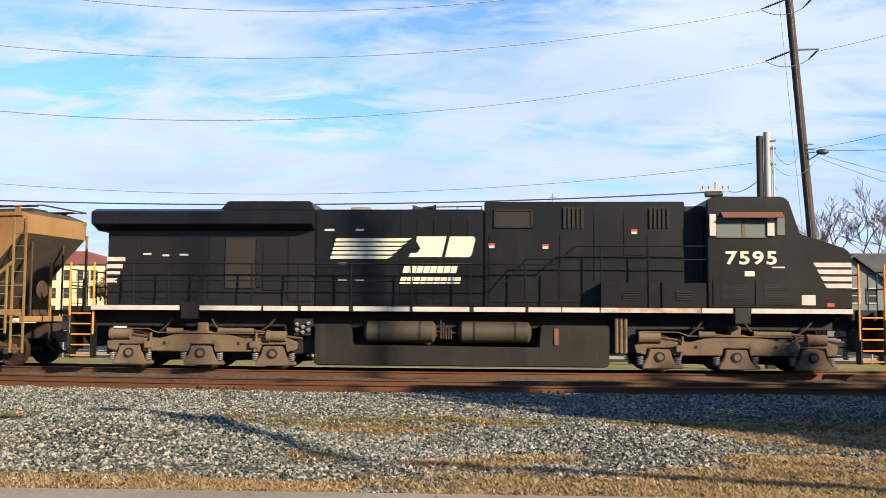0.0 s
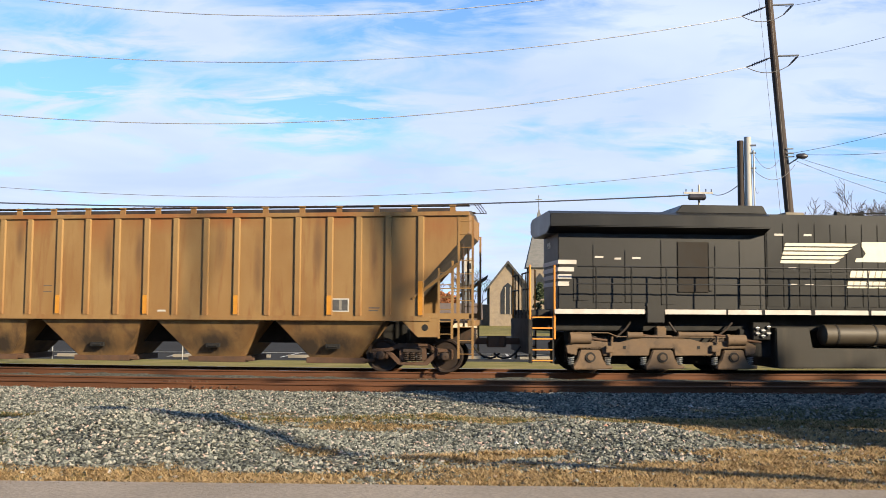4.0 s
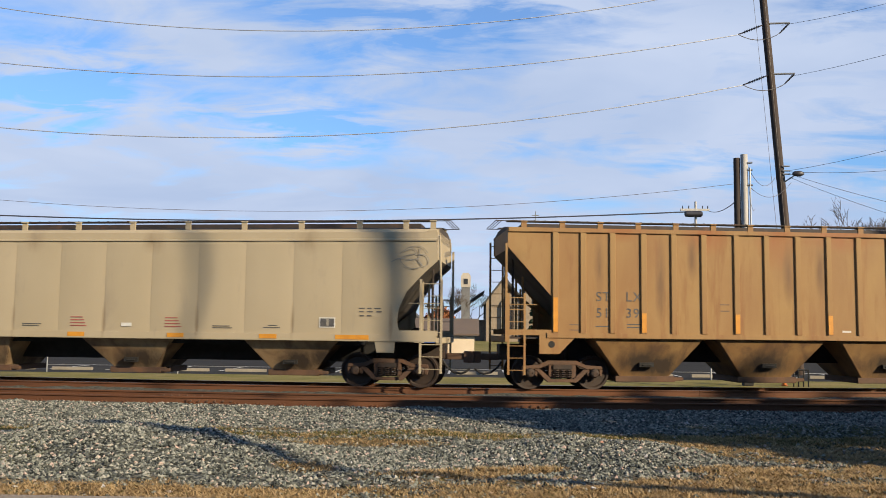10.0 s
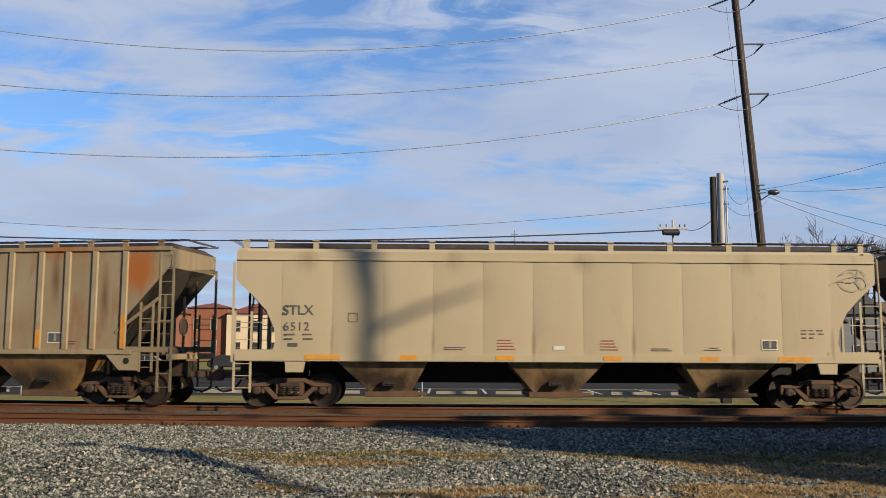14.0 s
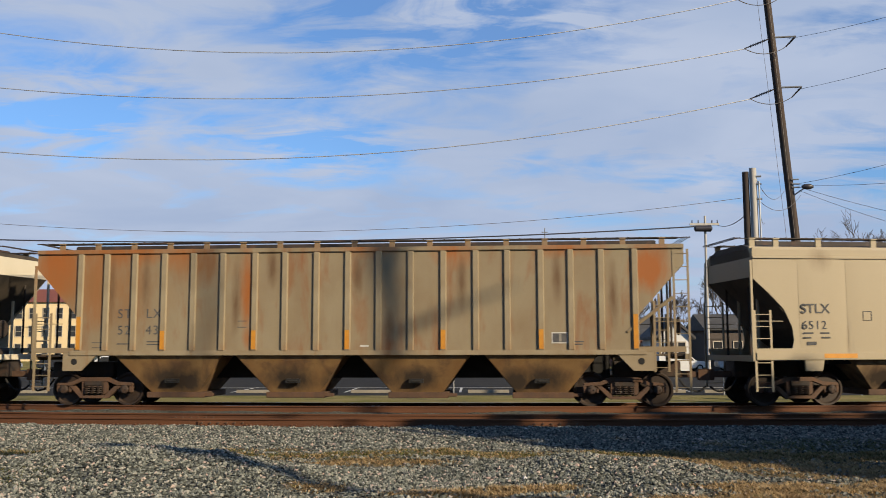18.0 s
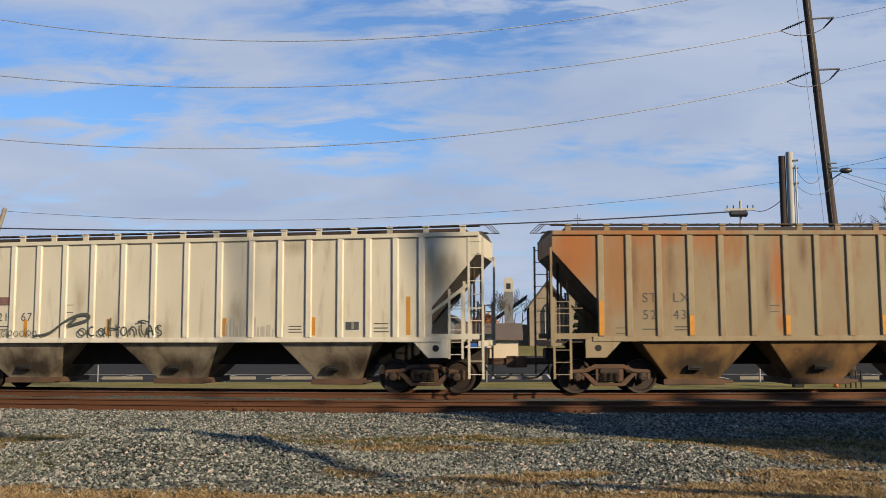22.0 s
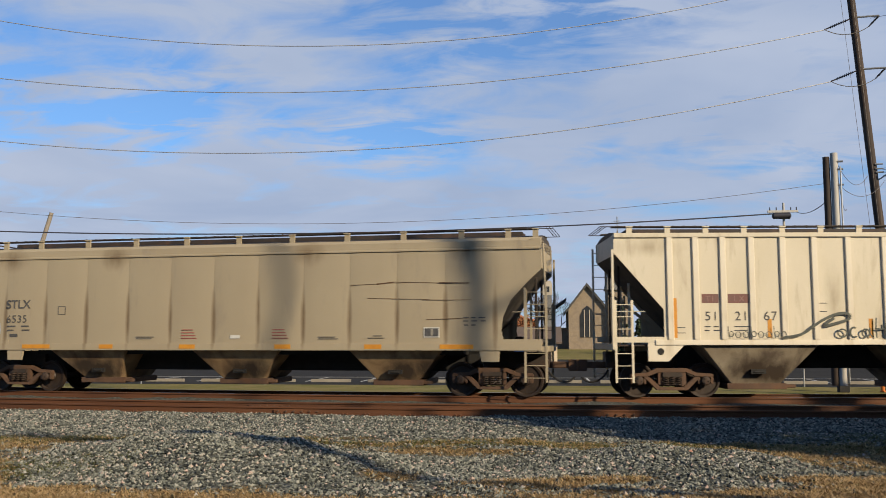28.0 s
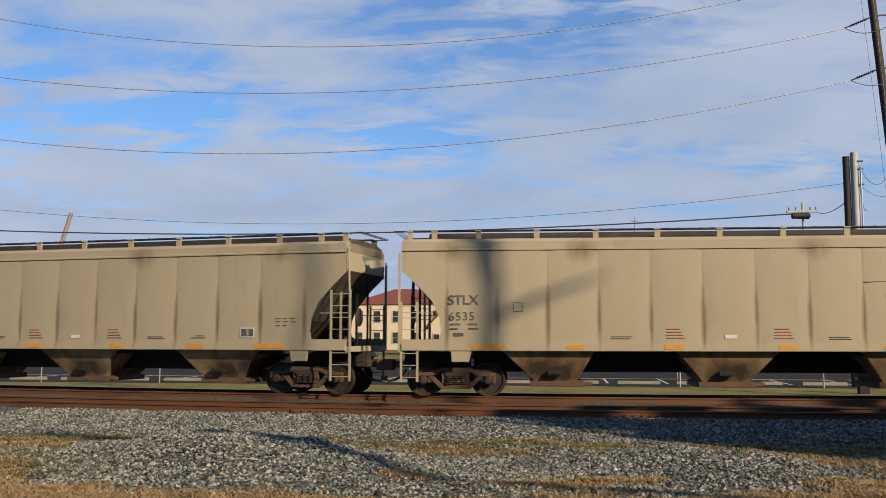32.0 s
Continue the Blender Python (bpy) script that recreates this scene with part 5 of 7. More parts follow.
    for a, b in ((570, 588), (628, 643)):
        plate("label_plate", P(a), P(b), 3.86, 3.92, hy - 0.018, STRIPE, "small white label", 0.004)
    for a, b, z in ((243, 258, 3.18), (278, 290, 3.14), (310, 325, 3.16), (596, 612, 2.92), (596, 612, 2.45), (628, 645, 2.45)):
        plate("label_plate", P(a), P(b), z, z + 0.055, hy - 0.022, STRIPE, "small white label", 0.004)
    # emblem: slanted stripes that run into two block shapes, and two lines of lettering drawn as bars
    bm = fresh()
    for k in range(5):
        z = 3.66 - k * 0.122
        sh = -0.035 * k
        prism(bm, [(P(592) + sh, z), (P(590) + sh, z - 0.085), (P(722) - 0.13 * k, z - 0.085), (P(733) - 0.13 * k, z)], hy - 0.022, hy - 0.018, "y")
    part("emblem_stripe", bm, CREAM, loco, "cream slanted emblem stripes")
    bm = fresh()
    for pts in (((742, 418), (797, 418), (788, 456), (727, 456), (730, 449), (743, 448), (749, 440), (741, 427)), ((803, 418), (846, 418), (850, 423), (843, 452), (838, 456), (794, 456))):
        prism(bm, [(P(x), 1.62 + (557 - y) * 0.01505) for x, y in pts], hy - 0.022, hy - 0.018, "y")
    part("emblem_block", bm, CREAM, loco, "cream block shapes of the emblem")
    for x0, x1, z in ((716, 812, 2.70), (710, 830, 2.40)):
        x = x0
        while x < x1 - 8:
            bm = fresh()
            prism(bm, [(P(x), z), (P(x + 11), z), (P(x + 14), z + 0.19), (P(x + 3), z + 0.19)], hy - 0.022, hy - 0.018, "y")
            part("lettering_bar", bm, CREAM, loco, "cream bar of the lettering")
            x += 12.5
    # equipment cab grilles
    ey = hy - 0.04
    for a, b, z0, z1 in ((884, 955, 3.95, 4.46), ):
        g = plate("intake_grille", P(a), P(b), z0, z1, ey, M["brown_grille"], "brown intake grille", 0.02, bevel=0.006)
        for x0, x1, q0, q1 in ((a, a + 4, z0, z1), (b - 4, b, z0, z1), (a, b, z0, z0 + 0.05), (a, b, z1 - 0.05, z1)):
            plate("grille_frame", P(x0), P(x1), q0, q1, ey - 0.02, LOCO_DUST, "", 0.02, g)
    for a, b in ((1008, 1048), (1164, 1203)):
        g = plate("intake_grille", P(a), P(b), 3.93, 4.52, ey, M["black"], "dark barred intake", 0.01)
        for i in range(5):
            x = P(a) + (P(b) - P(a)) * (i + 0.5) / 5
            plate("grille_bar", x - 0.02, x + 0.02, 3.95, 4.5, ey - 0.01, M["brown_grille"], "", 0.035, g)
    for a, b, z0, z1 in ((874, 1000, 1.9, 3.75), (1004, 1062, 1.9, 3.75), (1120, 1158, 3.2, 4.3), (1066, 1116, 2.5, 4.3), (1162, 1208, 2.5, 3.8)):
        plate("hood_door", P(a), P(b), z0, z1, ey, LOCO, "", 0.015, bevel=0.005)
    for a, z in ((880, 3.46), (978, 3.44), (1139, 3.85)):
        s = plate("warning_label", P(a - 6), P(a + 6), z, z + 0.06, ey - 0.016, M["red_sign"], "red and white warning label", 0.004)
        plate("label_field", P(a - 5), P(a + 5), z - 0.07, z, ey - 0.016, STRIPE, "", 0.004, s)
    # lockers beside the cab
    for a, b in ((1076, 1180), (1182, 1262)):
        bm = fresh()
        box(bm, P(a), P(b), -c + 0.03, -h, 1.76, 2.44)
        lk = part("battery_locker", bm, LOCO, loco, bevel=0.02)
        x = P((a + b) / 2) - 0.22
        for k in range(6):
            plate("louvre", x, x + 0.46, 1.98 + 0.045 * k, 2.0 + 0.045 * k, -c + 0.03, M["black"], "", 0.02, lk)
        bm = fresh()
        box(bm, P(a), P(b), h, c - 0.03, 1.76, 2.44)
        part("battery_locker", bm, LOCO, loco, bevel=0.02)
    # cab, nose and windows
    bm = fresh()
    prism(bm, [(17.32, 1.76), (17.32, 4.66), (17.5, 4.76), (19.3, 4.76), (19.46, 4.66), (19.74, 3.76), (20.92, 3.36), (21.04, 3.2), (21.04, 1.76)], -c, c, "y")
    part("cab", bm, LOCO, loco, bevel=0.035)
    bm = fresh()
    box(bm, P(1230), 17.32, -h - 0.02, h + 0.02, 1.76, 4.55)
    part("cab_passage", bm, M["black"], loco)
    cy = -c - 0.001
    for a, b in ((1281, 1324), (1330, 1366)):
        w = plate("side_window", P(a), P(b), 3.68, 4.16, cy, M["cab_glass"], "cab window with pale frame", 0.012)
        for x0, x1, z0, z1 in ((a - 3, a, 3.64, 4.2), (b, b + 3, 3.64, 4.2), (a - 3, b + 3, 3.64, 3.68), (a - 3, b + 3, 4.16, 4.2)):
            plate("window_frame", P(x0), P(x1), z0, z1, cy, TRUCK_TAN, "", 0.025, w)
    for a, b in ((1267, 1278), (1368, 1380)):
        plate("wind_deflector", P(a), P(b), 3.7, 4.28, cy - 0.04, STRIPE, "pale wind deflector", 0.02)
    bm = fresh()
    prism(bm, [(cy, 4.34), (cy - 0.24, 4.18), (cy - 0.23, 4.16), (cy, 4.30)], P(1288), P(1395), "x")
    part("sun_visor", bm, M["visor"], loco, "brown visor over the cab windows")
    plate("quarter_window", P(1386), P(1399), 3.72, 4.2, cy, M["cab_glass"], "", 0.01)
    bm = fresh()
    prism(bm, [(19.50, 4.56), (19.52, 4.57), (19.76, 3.86), (19.74, 3.85)], -1.3, 1.3, "y")
    part("windshield", bm, M["cab_glass"], loco, "sloping cab windshield")
    lettering("road_number", "7595", 0.48, CREAM, loco, (P(1294), cy - 0.012, 2.95), label="cream road number on the cab", spacing=1.18, width=1.24, bold=0.012)
    plate("initials_bar", P(1328), P(1345), 2.62, 2.76, cy, CREAM, "small cream lettering", 0.006)
    plate("class_bar", P(1376), P(1398), 2.84, 2.88, cy, STRIPE, "small white lettering", 0.006)
    for a, b in ((1272, 1344), (1346, 1416)):
        p = plate("cab_panel", P(a), P(b), 1.86, 2.52, cy, LOCO, "", 0.02, bevel=0.005)
        for k in range(8):
            plate("louvre", P(a + 14), P(b - 12), 1.95 + 0.06 * k, 1.975 + 0.06 * k, cy - 0.02, M["black"], "", 0.012, p)
    plate("label_plate", P(1426), P(1450), 1.86, 2.13, cy, STRIPE, "white data label", 0.006)
    plate("warning_label", P(1470), P(1482), 1.82, 1.92, cy, M["red_sign"], "small red label", 0.006)
    bm = fresh()
    for k in range(4):
        z = 2.99 - k * 0.185
        prism(bm, [(P(1447 + 6 * k), z), (P(1452 + 6 * k), z - 0.12), (21.03, z - 0.12), (21.03, z)], cy - 0.006, cy, "y")
    part("nose_stripe", bm, STRIPE, loco, "white nose stripes")
    # rear face: stripes, number board, platform
    rx = P(178)
    for k in range(4):
        bm = fresh()
        z = 3.12 - k * 0.2
        box(bm, rx - 0.012, rx - 0.001, -h, h, z - 0.12, z)
        box(bm, rx - 0.012, rx + 0.5 - 0.07 * k, -h - 0.024, -h - 0.001, z - 0.12, z)
        part("rear_stripe", bm, STRIPE, loco, "white stripe round the hood's rear corner")
    lettering("road_number", "7595", 0.24, CREAM, loco, (rx - 0.03, 0.35, 3.5), (90, 0, -90), label="road number on the hood's end")
    for xe, way, col in ((0.08, 1, 0), (21.95, -1, 1)):
        def X(v):
            return xe + way * v
        bm = fresh()
        box(bm, min(X(0), X(0.1)), max(X(0), X(0.1)), -1.45, 1.45, 0.55, 1.5)
        part("pilot_plate", bm, M["black"], loco, bevel=0.02)
        bm = fresh()
        box(bm, min(X(0.1), X(1.1)), max(X(0.1), X(1.1)), -1.0, 1.0, 1.5, 1.74)
        part("end_deck", bm, M["black"], loco, bevel=0.01)
        for s in (-1, 1):
            y = s * 1.42
            for k in range(5):
                bm = fresh()
                z = 0.36 + 0.29 * k
                box(bm, min(X(0.12), X(0.66)), max(X(0.12), X(0.66)), min(y, y - s * 0.32), max(y, y - s * 0.32), z, z + 0.03)
                st = part("step_tread", bm, M["steel_dark"], loco)
                bm = fresh()
                box(bm, min(X(0.12), X(0.66)), max(X(0.12), X(0.66)), min(y + s * 0.004, y + s * 0.02), max(y + s * 0.004, y + s * 0.02), z, z + 0.035)
                part("step_edge", bm, ORANGE, st, "orange step edge")
            bm = fresh()
            box(bm, min(X(0.08), X(0.12)), max(X(0.08), X(0.12)), min(y, y - s * 0.34), max(y, y - s * 0.34), 0.3, 1.74)
            box(bm, min(X(0.66), X(0.70)), max(X(0.66), X(0.70)), min(y, y - s * 0.34), max(y, y - s * 0.34), 0.3, 1.74)
            part("step_side", bm, LOCO_DUST, loco)
            for q in (0.06, 0.72):
                bm = fresh()
                rod(bm, (X(q), y, 0.95), (X(q), y, 2.95), 0.028, 8)
                part("handrail", bm, ORANGE, loco, "orange vertical handrail", smooth=True)
        for y in (-0.9, -0.3, 0.3, 0.9):
            bm = fresh()
            rod(bm, (X(0.04), y, 1.5), (X(0.04), y, 2.75), 0.022, 6)
            part("railing_post", bm, M["black"], loco)
        for a, b in ((-1.4, -0.3), (0.3, 1.4)):
            for z in (2.3, 2.75):
                bm = fresh()
                rod(bm, (X(0.04), a, z), (X(0.04), b, z), 0.022, 6)
                part("end_railing", bm, M["black"], loco)
        coupler(loco, X(0.0), -way)
    # walkway railing
    for s in (-1, 1):
        y = s * (d - 0.04)
        for px in (238, 300, 362, 448, 530, 625, 735, 842, 940, 1000, 1076, 1160):
            top = 2.92 if px < 1010 else 3.42
            bm = fresh()
            rod(bm, (P(px), y, 1.76), (P(px), y, top), 0.022, 6)
            part("stanchion", bm, LOCO, loco)
        bm = fresh()
        runs = [(P(205), 2.92), (P(992), 2.92), (P(1030), 3.42), (P(1260), 3.42)]
        for p, q in zip(runs, runs[1:]):
            rod(bm, (p[0], y, p[1]), (q[0], y, q[1]), 0.021, 8)
        runs = [(P(205), 2.45), (P(906), 2.45), (P(942), 3.06), (P(1260), 3.06)]
        for p, q in zip(runs, runs[1:]):
            rod(bm, (p[0], y, p[1]), (q[0], y, q[1]), 0.018, 8)
        part("walkway_railing", bm, LOCO, loco, smooth=True)
    # fuel tank and air reservoirs
    bm = fresh()
    prism(bm, [(P(558), 1.28), (P(622), 1.28), (P(628), 0.72), (P(964), 0.68), (P(968), 1.28), (P(1090), 1.28), (P(1090), 0.2), (P(1082), 0.16), (P(566), 0.16), (P(558), 0.2)], -1.42, 1.42, "y")
    part("fuel_tank", bm, TANK_GREY, loco, "dusty black fuel tank", bevel=0.03)
    for a, b in ((648, 780), (820, 952)):
        for s in (-1, 1):
            bm = fresh()
            r = 0.29
            lathe(bm, [(P(a), 0.1), (P(a) + 0.03, 0.2), (P(a) + 0.1, r), (P(b) - 0.1, r), (P(b) - 0.03, 0.2), (P(b), 0.1)], (0, s * 1.2, 1.08), "x", 20)
            t = part("air_reservoir", bm, RESERVOIR, loco, "dusty cylindrical air reservoir", smooth=True)
            for q in (0.22, 0.78):
                bm = fresh()
                x = P(a) + (P(b) - P(a)) * q
                lathe(bm, [(x - 0.025, r + 0.012), (x + 0.025, r + 0.012)], (0, s * 1.2, 1.08), "x", 20)
                part("tank_strap", bm, M["black"], t)
    bm = fresh()
    for k in range(5):
        rod(bm, (P(788) + 0.07 * k, -1.3, 0.9), (P(788) + 0.07 * k, -1.3, 1.4 - 0.06 * k), 0.025, 6)
    rod(bm, (P(780), -1.28, 1.1), (P(822), -1.28, 1.05), 0.03, 6)
    part("piping", bm, M["steel_dark"], loco)
    bm = fresh()
    box(bm, P(992), P(1000), -1.45, -1.40, 0.75, 1.2)
    part("sight_gauge", bm, M["visor"], loco, "red-brown fuel gauge")
    bm = fresh()
    box(bm, P(520), P(552), -1.3, -1.0, 0.95, 1.42)
    valve = part("valve_rack", bm, M["black"], loco, "dark rack with pale valves", bevel=0.02)
    for px, z in ((524, 1.12), (524, 1.27), (534, 1.05), (534, 1.2), (544, 1.12), (544, 1.3)):
        bm = fresh()
        rod(bm, (P(px), -1.34, z), (P(px) + 0.1, -1.34, z), 0.032, 8)
        rod(bm, (P(px) + 0.05, -1.34, z - 0.05), (P(px) + 0.05, -1.34, z + 0.05), 0.022, 8)
        part("valve", bm, M["galv"], valve, "pale valve body", smooth=True)
    # near-black fill over the tank, underframe shade in its colour
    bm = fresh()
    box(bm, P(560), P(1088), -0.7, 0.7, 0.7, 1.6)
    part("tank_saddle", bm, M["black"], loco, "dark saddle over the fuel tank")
    # three-axle trucks
    for xs in ((1.79, 3.77, 5.75), (16.1, 18.1, 20.08)):
        mid = xs[1]
        truck = anchor("truck", pose(mid, 0, 0))
        truck.parent = loco
        a, b = xs[0] - mid, xs[2] - mid
        for s in (-1, 1):
            def side(u, v):
                return min(s * u, s * v), max(s * u, s * v)

            # deep cast frame, notched above each axle box, with a raised middle
            notch = []
            for x in (a, 0, b):
                notch += [(x - 0.36, 0.5), (x - 0.33, 0.7), (x + 0.33, 0.7), (x + 0.36, 0.5)]
            bm = fresh()
            prism(bm, [(a - 0.62, 0.56)] + notch + [(b + 0.62, 0.56), (b + 0.66, 0.78), (b + 0.30, 0.92), (1.15, 0.86), (0.75, 0.97), (0.55, 1.0),
                      (-0.55, 1.0), (-0.75, 0.97), (-1.15, 0.86), (a - 0.30, 0.92), (a - 0.66, 0.78)], *side(1.1, 1.26), "y")
            part("truck_frame", bm, TRUCK_TAN, truck, "dust-coated cast truck frame", bevel=0.02)
            for x in (a, 0, b):
                bm = fresh()
                prism(bm, [(x - 0.27, 0.66), (x + 0.27, 0.66), (x + 0.34, 0.42), (x + 0.47, 0.2), (x + 0.46, 0.13), (x - 0.46, 0.13), (x - 0.47, 0.2), (x - 0.34, 0.42)], *side(1.14, 1.32), "y")
                jb = part("journal_box", bm, TRUCK_TAN, truck, bevel=0.025)
                bm = fresh()
                lathe(bm, [(-1.352, 0.085), (-1.352, 0.135), (-1.31, 0.14)] if s < 0 else [(1.31, 0.14), (1.352, 0.135), (1.352, 0.085)], (x, 0, 0.46), "y", 18)
                part("bearing_ring", bm, M["black"], truck, "black ring round the bearing", smooth=True)
                bm = fresh()
                lathe(bm, [(-1.372, 0.0), (-1.372, 0.084), (-1.31, 0.086)] if s < 0 else [(1.31, 0.086), (1.372, 0.084), (1.372, 0.0)], (x, 0, 0.46), "y", 18)
                part("bearing_cap", bm, TRUCK_TAN, truck, smooth=True)
                for q in (-0.50, 0.50):
                    shared("spring", PALE_SPRING_ME, truck, (x + q, s * 1.2, 0.24))
                bm = fresh()
                box(bm, x + 0.34, x + 0.62, *side(1.08, 1.28), 0.14, 0.235)
                part("spring_seat", bm, TRUCK_TAN, truck, bevel=0.02)
            # brake cylinders with their rods along the top of the frame
            for x, z, r, n in ((a - 0.25, 0.97, 0.15, 0.55), (a + 1.25, 1.06, 0.085, 0.4), (0.95, 1.08, 0.075, 0.95), (b + 0.1, 0.93, 0.15, 0.5)):
                bm = fresh()
                rod(bm, (x - n / 2, s * 1.24, z), (x + n / 2, s * 1.24, z), r, 14)
                rod(bm, (x - n / 2 - 0.02, s * 1.24, z), (x - n / 2 + 0.06, s * 1.24, z), r * 1.12, 14)
                part("brake_cylinder", bm, TRUCK_TAN, truck, "dusty brake cylinder", smooth=True)
                bm = fresh()
                rod(bm, (x + n / 2, s * 1.24, z), (x + n / 2 + 0.45, s * 1.25, z - 0.06), 0.035, 8)
                part("push_rod", bm, M["steel_rust"], truck, smooth=True)
            for x in (a + 0.95, 1.02):
                bm = fresh()
                box(bm, x - 0.04, x + 0.04, *side(1.262, 1.268), 0.68, 0.77)
                # black plate draws the dark inside of the hole
                part("frame_hole", bm, M["black"], truck)
            for x, z in ((a + 0.55, 0.72), (b - 0.5, 0.74)):
                bm = fresh()
                box(bm, x - 0.13, x + 0.1, *side(1.27, 1.36), z - 0.13, z + 0.05)
                rod(bm, (x, s * 1.31, z - 0.25), (x + 0.05, s * 1.31, z + 0.3), 0.035, 8)
                part("brake_lever", bm, TRUCK_TAN, truck, bevel=0.012)
            bm = fresh()
            box(bm, -0.14, 0.14, *side(1.0, 1.24), 0.98, 1.3)
            box(bm, -0.3, 0.3, *side(1.0, 1.28), 0.99, 1.06)
            part("side_bearer", bm, TRUCK_TAN, truck, bevel=0.03)
            bm = fresh()
            rod(bm, (a - 0.5, s * 1.29, 1.13), (a + 0.5, s * 1.29, 1.12), 0.016, 6)
            rod(bm, (a + 0.5, s * 1.29, 1.12), (a + 0.75, s * 1.29, 1.02), 0.016, 6)
            rod(bm, (a + 0.75, s * 1.29, 1.02), (b + 0.2, s * 1.29, 1.0), 0.016, 6)
            part("brake_pipe", bm, TRUCK_TAN, truck, smooth=True)
            for x, lean in ((a + 0.75, 0.25), (0.55, -0.2), (b - 0.45, 0.3)):
                bm = fresh()
                rod(bm, (x, s * 1.18, 1.0), (x + lean, s * 1.18, 1.22), 0.03, 8)
                rod(bm, (x + lean, s * 1.18, 1.22), (x + lean * 1.6, s * 1.16, 1.42), 0.03, 8)
                part("sand_hose", bm, M["steel_dark"], truck, smooth=True)
        # near-black block: the shade in the truck's gaps is put into its colour
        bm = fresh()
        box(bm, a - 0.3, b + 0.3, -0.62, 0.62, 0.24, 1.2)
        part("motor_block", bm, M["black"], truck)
        for x in (a, 0, b):
            ws = shared("wheelset", LOCO_WHEEL_ME, truck, (x, 0, LOCO_R))
            ROLLING.append((ws, (x, 0, LOCO_R), LOCO_R))
    # racks in near-black, which carries the shade under the frame
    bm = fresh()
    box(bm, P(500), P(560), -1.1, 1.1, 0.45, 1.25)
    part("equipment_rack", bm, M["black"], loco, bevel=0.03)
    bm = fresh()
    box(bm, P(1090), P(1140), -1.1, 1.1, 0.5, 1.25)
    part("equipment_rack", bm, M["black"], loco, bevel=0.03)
    for px in (1104, 1112, 1120):
        bm = fresh()
        rod(bm, (P(px), -1.25, 0.55), (P(px), -1.25, 1.5), 0.05, 8)
        part("drain_pipe", bm, TRUCK_TAN, loco)
    # roof details
    bm = fresh()
    box(bm, P(612), P(650), -0.45, 0.45, 4.46, 4.6)
    part("exhaust_stack", bm, M["concrete"], loco, "pale exhaust stack", bevel=0.02)
    bm = fresh()
    for y, l in ((-0.25, 0.38), (0.0, 0.3), (0.25, 0.34)):
        lathe(bm, [(0, 0.03), (l * 0.7, 0.05), (l, 0.11)], (P(748), y, 4.6), "x", 12) if y else lathe(bm, [(-l, 0.11), (-l * 0.3, 0.05), (0, 0.03)], (P(748), y, 4.6), "x", 12)
    box(bm, P(746), P(752), -0.3, 0.3, 4.46, 4.6)
    part("air_horn", bm, M["black"], loco, "cluster of air horns", smooth=True)
    bm = fresh()
    rod(bm, (P(755), -0.6, 4.58), (P(862), -0.6, 4.6), 0.018, 6)
    for px in (770, 815, 860):
        rod(bm, (P(px), -0.6, 4.45), (P(px), -0.6, 4.6), 0.015, 6)
    part("roof_pipe", bm, M["black"], loco)
    bm = fresh()
    rod(bm, (18.2, 0, 4.75), (18.2, 0, 4.95), 0.05, 8)
    box(bm, 17.9, 18.7, -0.35, 0.35, 4.76, 4.82)
    part("roof_antenna", bm, M["concrete"], loco)
    loco.scale = (1.0145, 1, 1)
    CARS.append((loco, 29.61, 22.3))
    return loco


locomotive()

# ---- poles and wires ----
M["pole_wood"] = surface("dark_creosote_pole", (0.06, 0.038, 0.027), (0.038, 0.026, 0.02), 0.85, 0, 1.5, (4, 4, 0.3), streak=(0.13, 0.10, 0.075), streak_amount=0.4, streak_scale=(5, 5, 0.12), bump=0.4)
M["pole_grey"] = surface("silvered_pole_wood", (0.56, 0.53, 0.48), (0.42, 0.39, 0.35), 0.85, 0, 1.5, (4, 4, 0.3), bump=0.4)
M["bare_wood"] = surface("bare_grey_wood", (0.34, 0.29, 0.23), (0.24, 0.20, 0.16), 0.9, 0, 1.5, (4, 4, 0.3), bump=0.4)
M["wire"] = surface("weathered_cable", (0.16, 0.14, 0.125), None, 0.6, 0.2, 3, bump=0)
M["wire_bright"] = surface("bright_aluminium_cable", (0.70, 0.66, 0.60), None, 0.4, 0.6, 3, bump=0)
M["insulator"] = surface("dark_polymer_insulator", (0.05, 0.045, 0.05), None, 0.4, 0, 3, bump=0)


def strand(name, points, r, material, label, parent=None):
    bm = fresh()
    tube(bm, points, r)
    ob = part(name, bm, material, parent, label)
    return ob if parent else tagged(ob, label, "wire", "overhead wires")


def hang(p, q, sag, n=28):
    p, q = Vector(p), Vector(q)
    return [p.lerp(q, i / n) - Vector((0, 0, 4 * sag * (i / n) * (1 - i / n))) for i in range(n + 1)]


def run_through(a, b, c, x0, x1, y, n=36):
    """Points along a parabola in the plane y through three (x, z) places."""
    k = np.polyfit([a[0], b[0], c[0]], [a[1], b[1], c[1]], 2)
    return [(x, y, float(np.polyval(k, x))) for x in np.linspace(x0, x1, n)]


